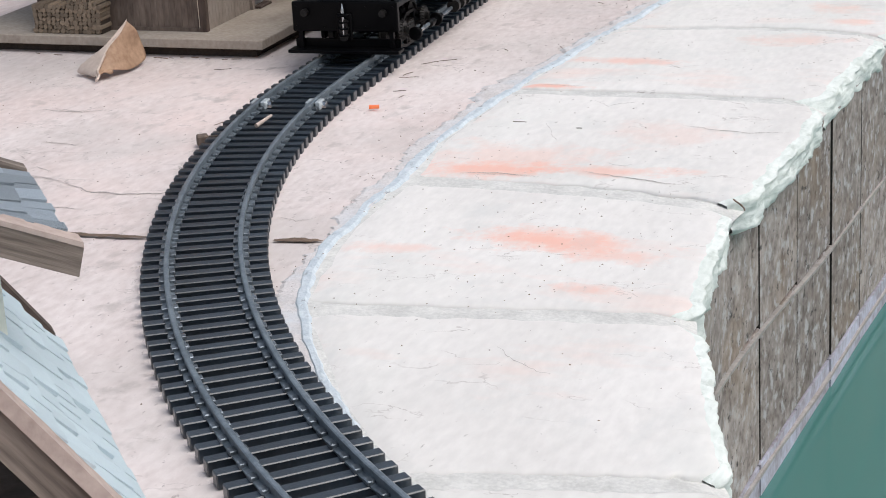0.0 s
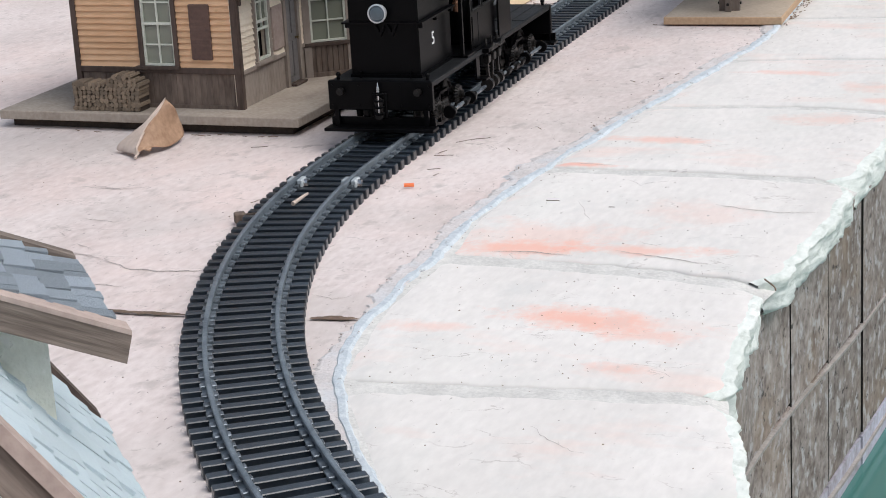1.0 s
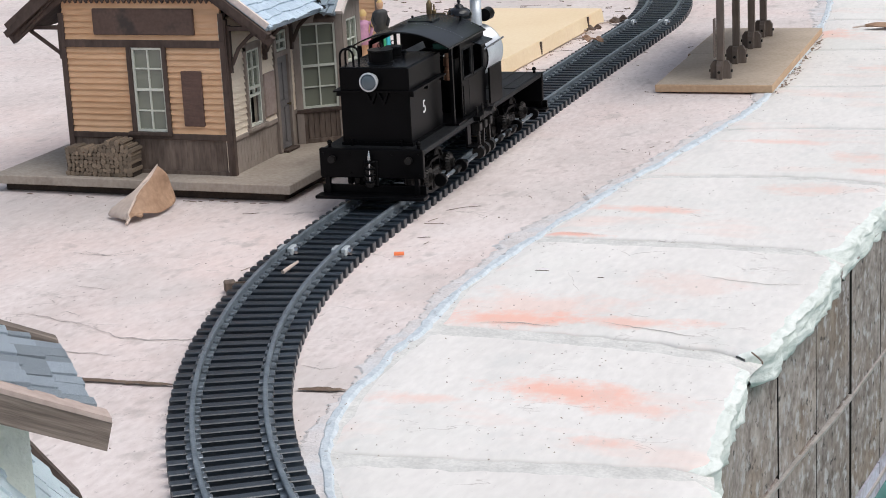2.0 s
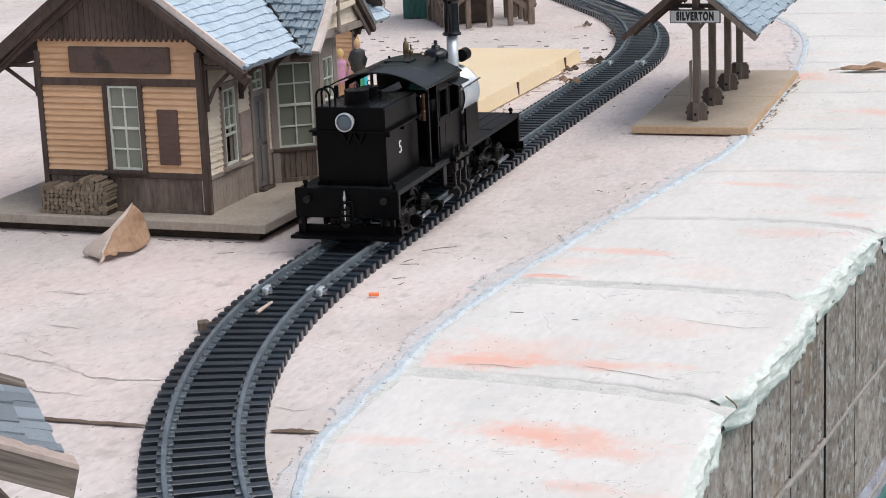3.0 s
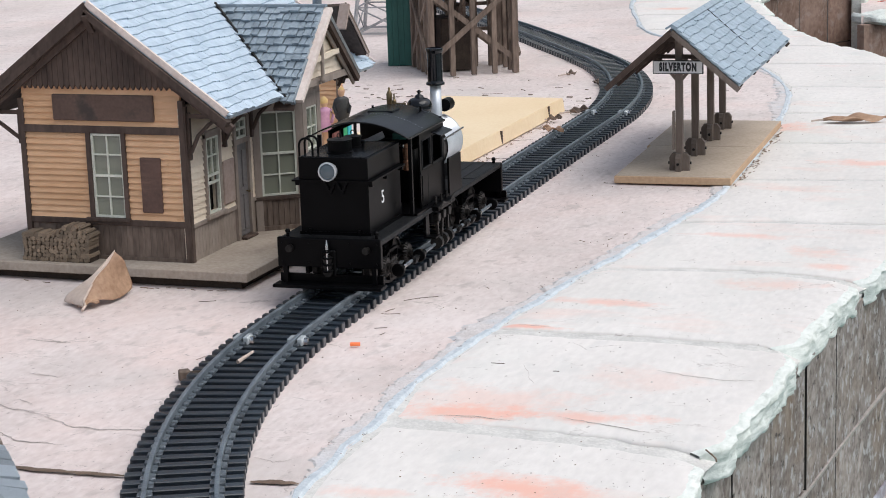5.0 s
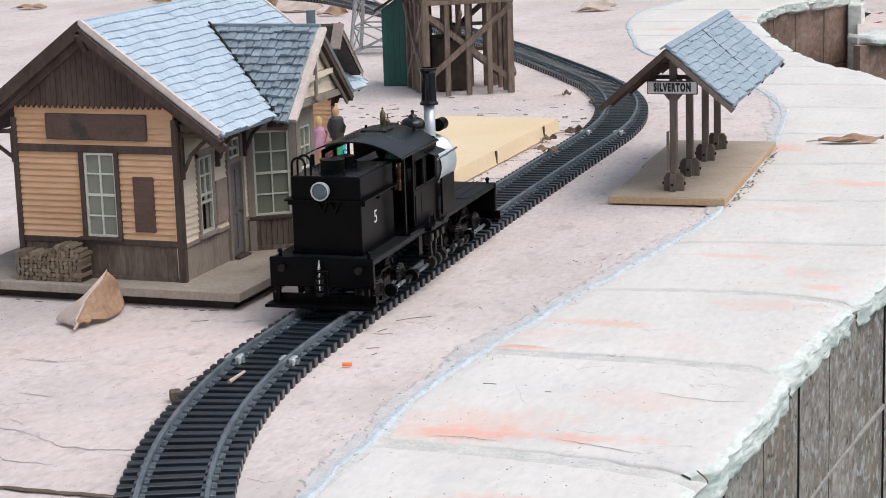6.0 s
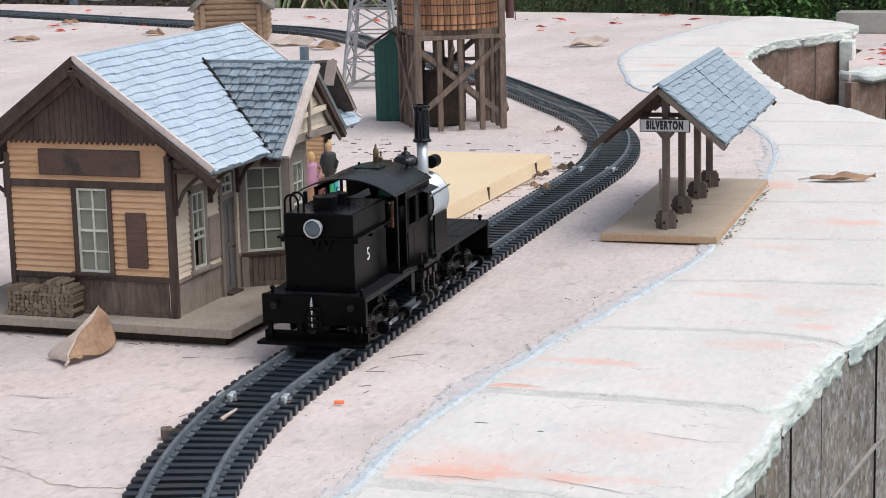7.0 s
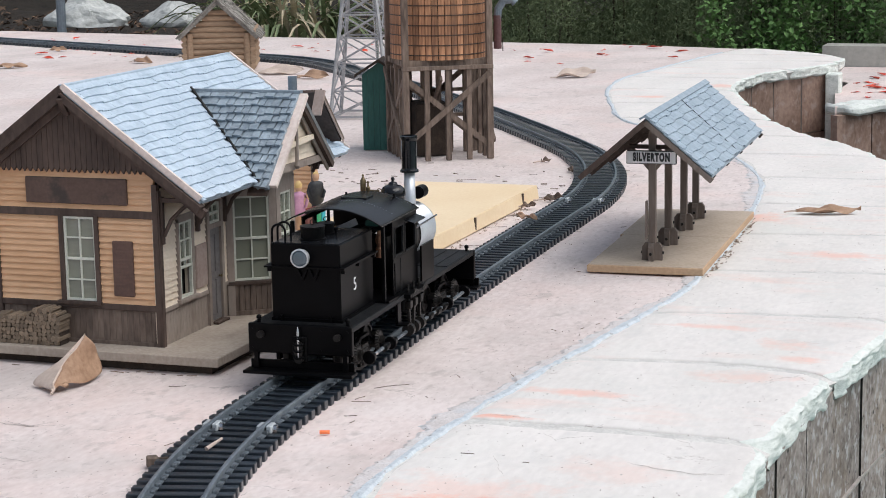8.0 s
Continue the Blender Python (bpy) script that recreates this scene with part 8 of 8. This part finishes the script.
for i in range(210):
    t = TW.random()
    if i < 130:
        y = 0.588 + 0.42 * t
        x = 0.3400 - 0.047 * (y - 0.585) + abs(TW.gauss(0, 0.005))
    else:
        y = 0.47 + 0.70 * t
        x = -0.013 + abs(TW.gauss(0.004, 0.007))
    r = TW.uniform(0.0006, 0.0019)
    v = [bm.verts.new((x + r * math.cos(a + r * 900), y + r * 1.5 * math.sin(a + r * 900), 0.0)) for a in (0, 1.6, 3.1, 4.7)]
    tp = bm.verts.new((x, y, r * 0.7))
    for k in range(4):
        bm.faces.new((v[k], v[(k + 1) % 4], tp))
tagged(part("grit", bm, M_TWIG), "scattered dark grit and crumbs on the stone", "grit", kind="stuff")


# ---- garden behind the terrace ----
def leafy(name, label, center, size, count, leaf, material, seed, slim=1.0):
    """A shrub of many small leaves on stems, thinner towards its outline."""
    rng = random.Random(seed)
    sh = thing(name, label, "shrub", pose(*center), "garden shrubs")
    st = bmesh.new()
    for k in range(4):
        a = rng.uniform(0, 6.28)
        tube((0.05 * math.cos(a), 0.05 * math.sin(a), -0.02), (size[0] * 0.4 * math.cos(a), 0.05 + size[1] * 0.3 * abs(math.sin(a)), size[2] * rng.uniform(0.5, 0.8)), 0.006, 0.002, 6, st)
    tagged(part("stem_tangle", st, M_BARK, sh), kind="stuff")
    verts, faces = [], []
    clumps = [(rng.uniform(-1, 1), rng.uniform(-1, 1), rng.uniform(0.0, 1)) for _ in range(60)]
    for _ in range(count):
        cx, cy, cz = rng.choice(clumps)
        x, y, z = cx + rng.gauss(0, 0.16), cy + rng.gauss(0, 0.16), cz + rng.gauss(0, 0.10)
        p = Vector((x * size[0], y * size[1], max(0.01, z) * size[2]))
        q = Euler((rng.uniform(-1.0, 1.0), rng.uniform(-1.0, 1.0), rng.uniform(0, 6.28)))
        L, W = leaf * rng.uniform(0.6, 1.3), leaf * rng.uniform(0.25, 0.42) * slim
        n0 = len(verts)
        for a, b, c in ((0, 0, 0), (0.45, 0.5, 0.05), (1, 0, -0.08), (0.45, -0.5, 0.05)):
            v = Vector((a * L, b * 2 * W, c * L))
            v.rotate(q)
            verts.append(p + v)
        faces.append((n0, n0 + 1, n0 + 2, n0 + 3))
    me = bpy.data.meshes.new("foliage")
    me.from_pydata([tuple(v) for v in verts], [], faces)
    me.materials.append(material)
    ob = new("foliage", me)
    ob.parent = sh
    ob["kind"] = "stuff"


SH = random.Random(40)
for i in range(9):
    x = -1.25 + i * 0.24
    leafy("hedge_shrub", "dense dark green hedge shrub behind the terrace", (x, 4.62 + SH.uniform(-0.08, 0.08), -0.34), (0.22, 0.26, 0.95 + SH.uniform(-0.1, 0.1)), 24000, 0.016, M_FOLIAGE, 60 + i, 0.36)
for i in range(10):
    leafy("hedge_shrub", "dense dark green hedge shrub behind the terrace", (-1.5 + i * 0.42, 5.3, -0.34), (0.34, 0.3, 1.3), 11000, 0.024, M_FOLIAGE, 80 + i, 0.4)
for x, y, sz in ((-0.03, 4.42, 0.20), (0.30, 4.95, 0.22), (0.62, 5.0, 0.24), (-0.30, 4.40, 0.14)):
    leafy("broadleaf_shrub", "bright green broad leaved shrub behind the terrace", (x, y, -0.34), (sz, 0.2, 0.62), 4200, 0.020, M_FOLIAGE2, int(100 + x * 10))

grass = thing("strap_leaf_clump", "clump of arching green and straw strap leaves", "plant", pose(-1.889, 4.45, -0.10), "garden shrubs")
for k in range(280):
    a, ln = SH.uniform(0, 6.28), SH.uniform(0.16, 0.42)
    r = SH.uniform(0.45, 1.0)
    bm = bmesh.new()
    rows = []
    w = SH.uniform(0.006, 0.013)
    bx, by = SH.uniform(-0.16, 0.20), SH.uniform(-0.10, 0.10)
    for i in range(7):
        t = i / 6
        out, z = r * ln * t * 1.2, ln * (1.5 * t - 0.95 * r * t * t * 1.6)
        c = Vector((bx + math.cos(a) * out, by + math.sin(a) * out, z))
        s = Vector((-math.sin(a), math.cos(a), 0)) * w * (1 - t) ** 0.6
        rows.append([bm.verts.new(c - s), bm.verts.new(c + Vector((0, 0, -0.002))), bm.verts.new(c + s + Vector((0, 0, 0.001)))])
    for p, q in zip(rows, rows[1:]):
        for j in range(2):
            bm.faces.new((p[j], p[j + 1], q[j + 1], q[j]))
    part("strap_leaf", bm, M_STRAW if k % 3 == 0 else M_STRAP, grass)


def rock(x, y, z, sx, sy, sz, seed):
    rng = random.Random(seed)
    bm = bmesh.new()
    bmesh.ops.create_icosphere(bm, subdivisions=4, radius=1.0)
    cuts = [(Vector((rng.uniform(-1, 1), rng.uniform(-1, 0.6), rng.uniform(0.0, 1.0))).normalized(), rng.uniform(0.55, 0.85)) for _ in range(11)]
    for v in bm.verts:
        p = v.co.normalized()
        for n, d in cuts:
            k = p.dot(n)
            if k > d:
                p -= n * (k - d) * 0.95
        p += noise.noise_vector(p * 3 + Vector((seed, 0, 0))) * 0.09 + noise.noise_vector(p * 9 + Vector((seed, 3, 0))) * 0.03
        wide = 1.0 + 0.35 * max(0.0, 0.5 - p.z)
        v.co = Vector((p.x * sx * wide, p.y * sy * wide, max(p.z, -0.55) * sz))
    ob = part("garden_rock", bm, M_ROCK, None, "", pose(x, y, z), smooth=False)
    tagged(ob, "pale weathered garden rock on the dark soil", "rock", "garden rocks")


rock(-3.010, 5.12, 0.000, 0.140, 0.10, 0.085, 3)
rock(-2.640, 5.14, -0.005, 0.115, 0.08, 0.075, 8)
bankm = bmesh.new()
rows = []
for j in range(30):
    t = j / 29
    rows.append([bankm.verts.new((-6 + 4.6 * i / 40, 3.95 + 4.5 * t, -0.10 - 0.05 * t + 0.12 * t * t + 0.05 * noise.noise(Vector((i * 0.35, j * 0.4, 0))))) for i in range(41)])
for a, b in zip(rows, rows[1:]):
    for k in range(40):
        bankm.faces.new((a[k], a[k + 1], b[k + 1], b[k]))
tagged(part("soil_bank", bankm, M_SOIL, smooth=True), "dark mulch bank behind the terrace", "ground", kind="structure")
lit = bmesh.new()
for i in range(2600):
    x, y = SH.uniform(-4.4, -1.5), SH.uniform(4.05, 6.4)
    t = (y - 3.95) / 4.5
    m = pose(x, y, -0.10 - 0.05 * t + 0.12 * t * t + 0.05 * noise.noise(Vector(((x + 6) / 4.6 * 14, t * 29 * 0.4, 0))) + 0.006, SH.uniform(-40, 40), SH.uniform(-40, 40), SH.uniform(0, 360))
    a, b = SH.uniform(0.008, 0.030), SH.uniform(0.004, 0.010)
    lit.faces.new([lit.verts.new(m @ Vector(q)) for q in ((-a, 0, 0), (0, -b, 0.003), (a, 0, 0), (0, b, 0.003))])
tagged(part("leaf_litter", lit, M_LITTER), "brown dead leaves and bark chips on the soil", "leaf litter", kind="stuff")
post = thing("garden_post", "dark slender metal post in the flower bed", "post", pose(-2.73, 4.45, -0.15))
part("pole", tube((0, 0, -0.1), (0, 0, 1.2), 0.016, seg=12), M_PIPE, post)
part("foot", tube((0, 0, -0.1), (0, 0, 0.02), 0.026, seg=12), M_PIPE, post)
post = thing("garden_post", "dark slender metal post among the shrubs", "post", pose(-0.305, 5.6, -0.34))
part("pole", tube((0, 0, 0), (0, 0, 1.4), 0.010, seg=12), M_PIPE, post)
for i in range(70):
    x, y = SH.uniform(-3.4, -1.6), SH.uniform(4.3, 5.2)
    bm = bmesh.new()
    for k in range(30):
        a, ln = SH.uniform(0, 6.28), SH.uniform(0.02, 0.055)
        v0, v1, v2 = Vector((0.02 * math.cos(a), 0.02 * math.sin(a), 0)), Vector((0.026 * math.cos(a + 0.5), 0.026 * math.sin(a + 0.5), 0)), Vector((1.1 * ln * math.cos(a), 1.1 * ln * math.sin(a), ln))
        bm.faces.new([bm.verts.new(v) for v in (v0, v1, v2)])
    tf = part("weed_tuft", bm, M_FOLIAGE, None, "", pose(x, y, -0.12))
    tagged(tf, "small green weed tuft on the mulch", "weed", "weeds")
bw = thing("garden_wall", "low grey rendered garden wall behind the terrace", "wall", kind="structure")
part("wall_body", box(-0.055, 3.0, 4.06, 4.16, -0.36, -0.012), M_GREYWALL, bw)
hed = bmesh.new()
rows = []
for i in range(61):
    x = -12 + i * 0.4
    rows.append([hed.verts.new((x, 8.2 + 0.5 * noise.noise(Vector((x, z, 0))), z)) for z in [-0.4 + k * 0.28 for k in range(12)]])
for a, b in zip(rows, rows[1:]):
    for k in range(11):
        hed.faces.new((a[k], a[k + 1], b[k + 1], b[k]))
tagged(part("backdrop_hedge", hed, M_FOLIAGE), "dark green hedge far behind the garden", "hedge", kind="structure")
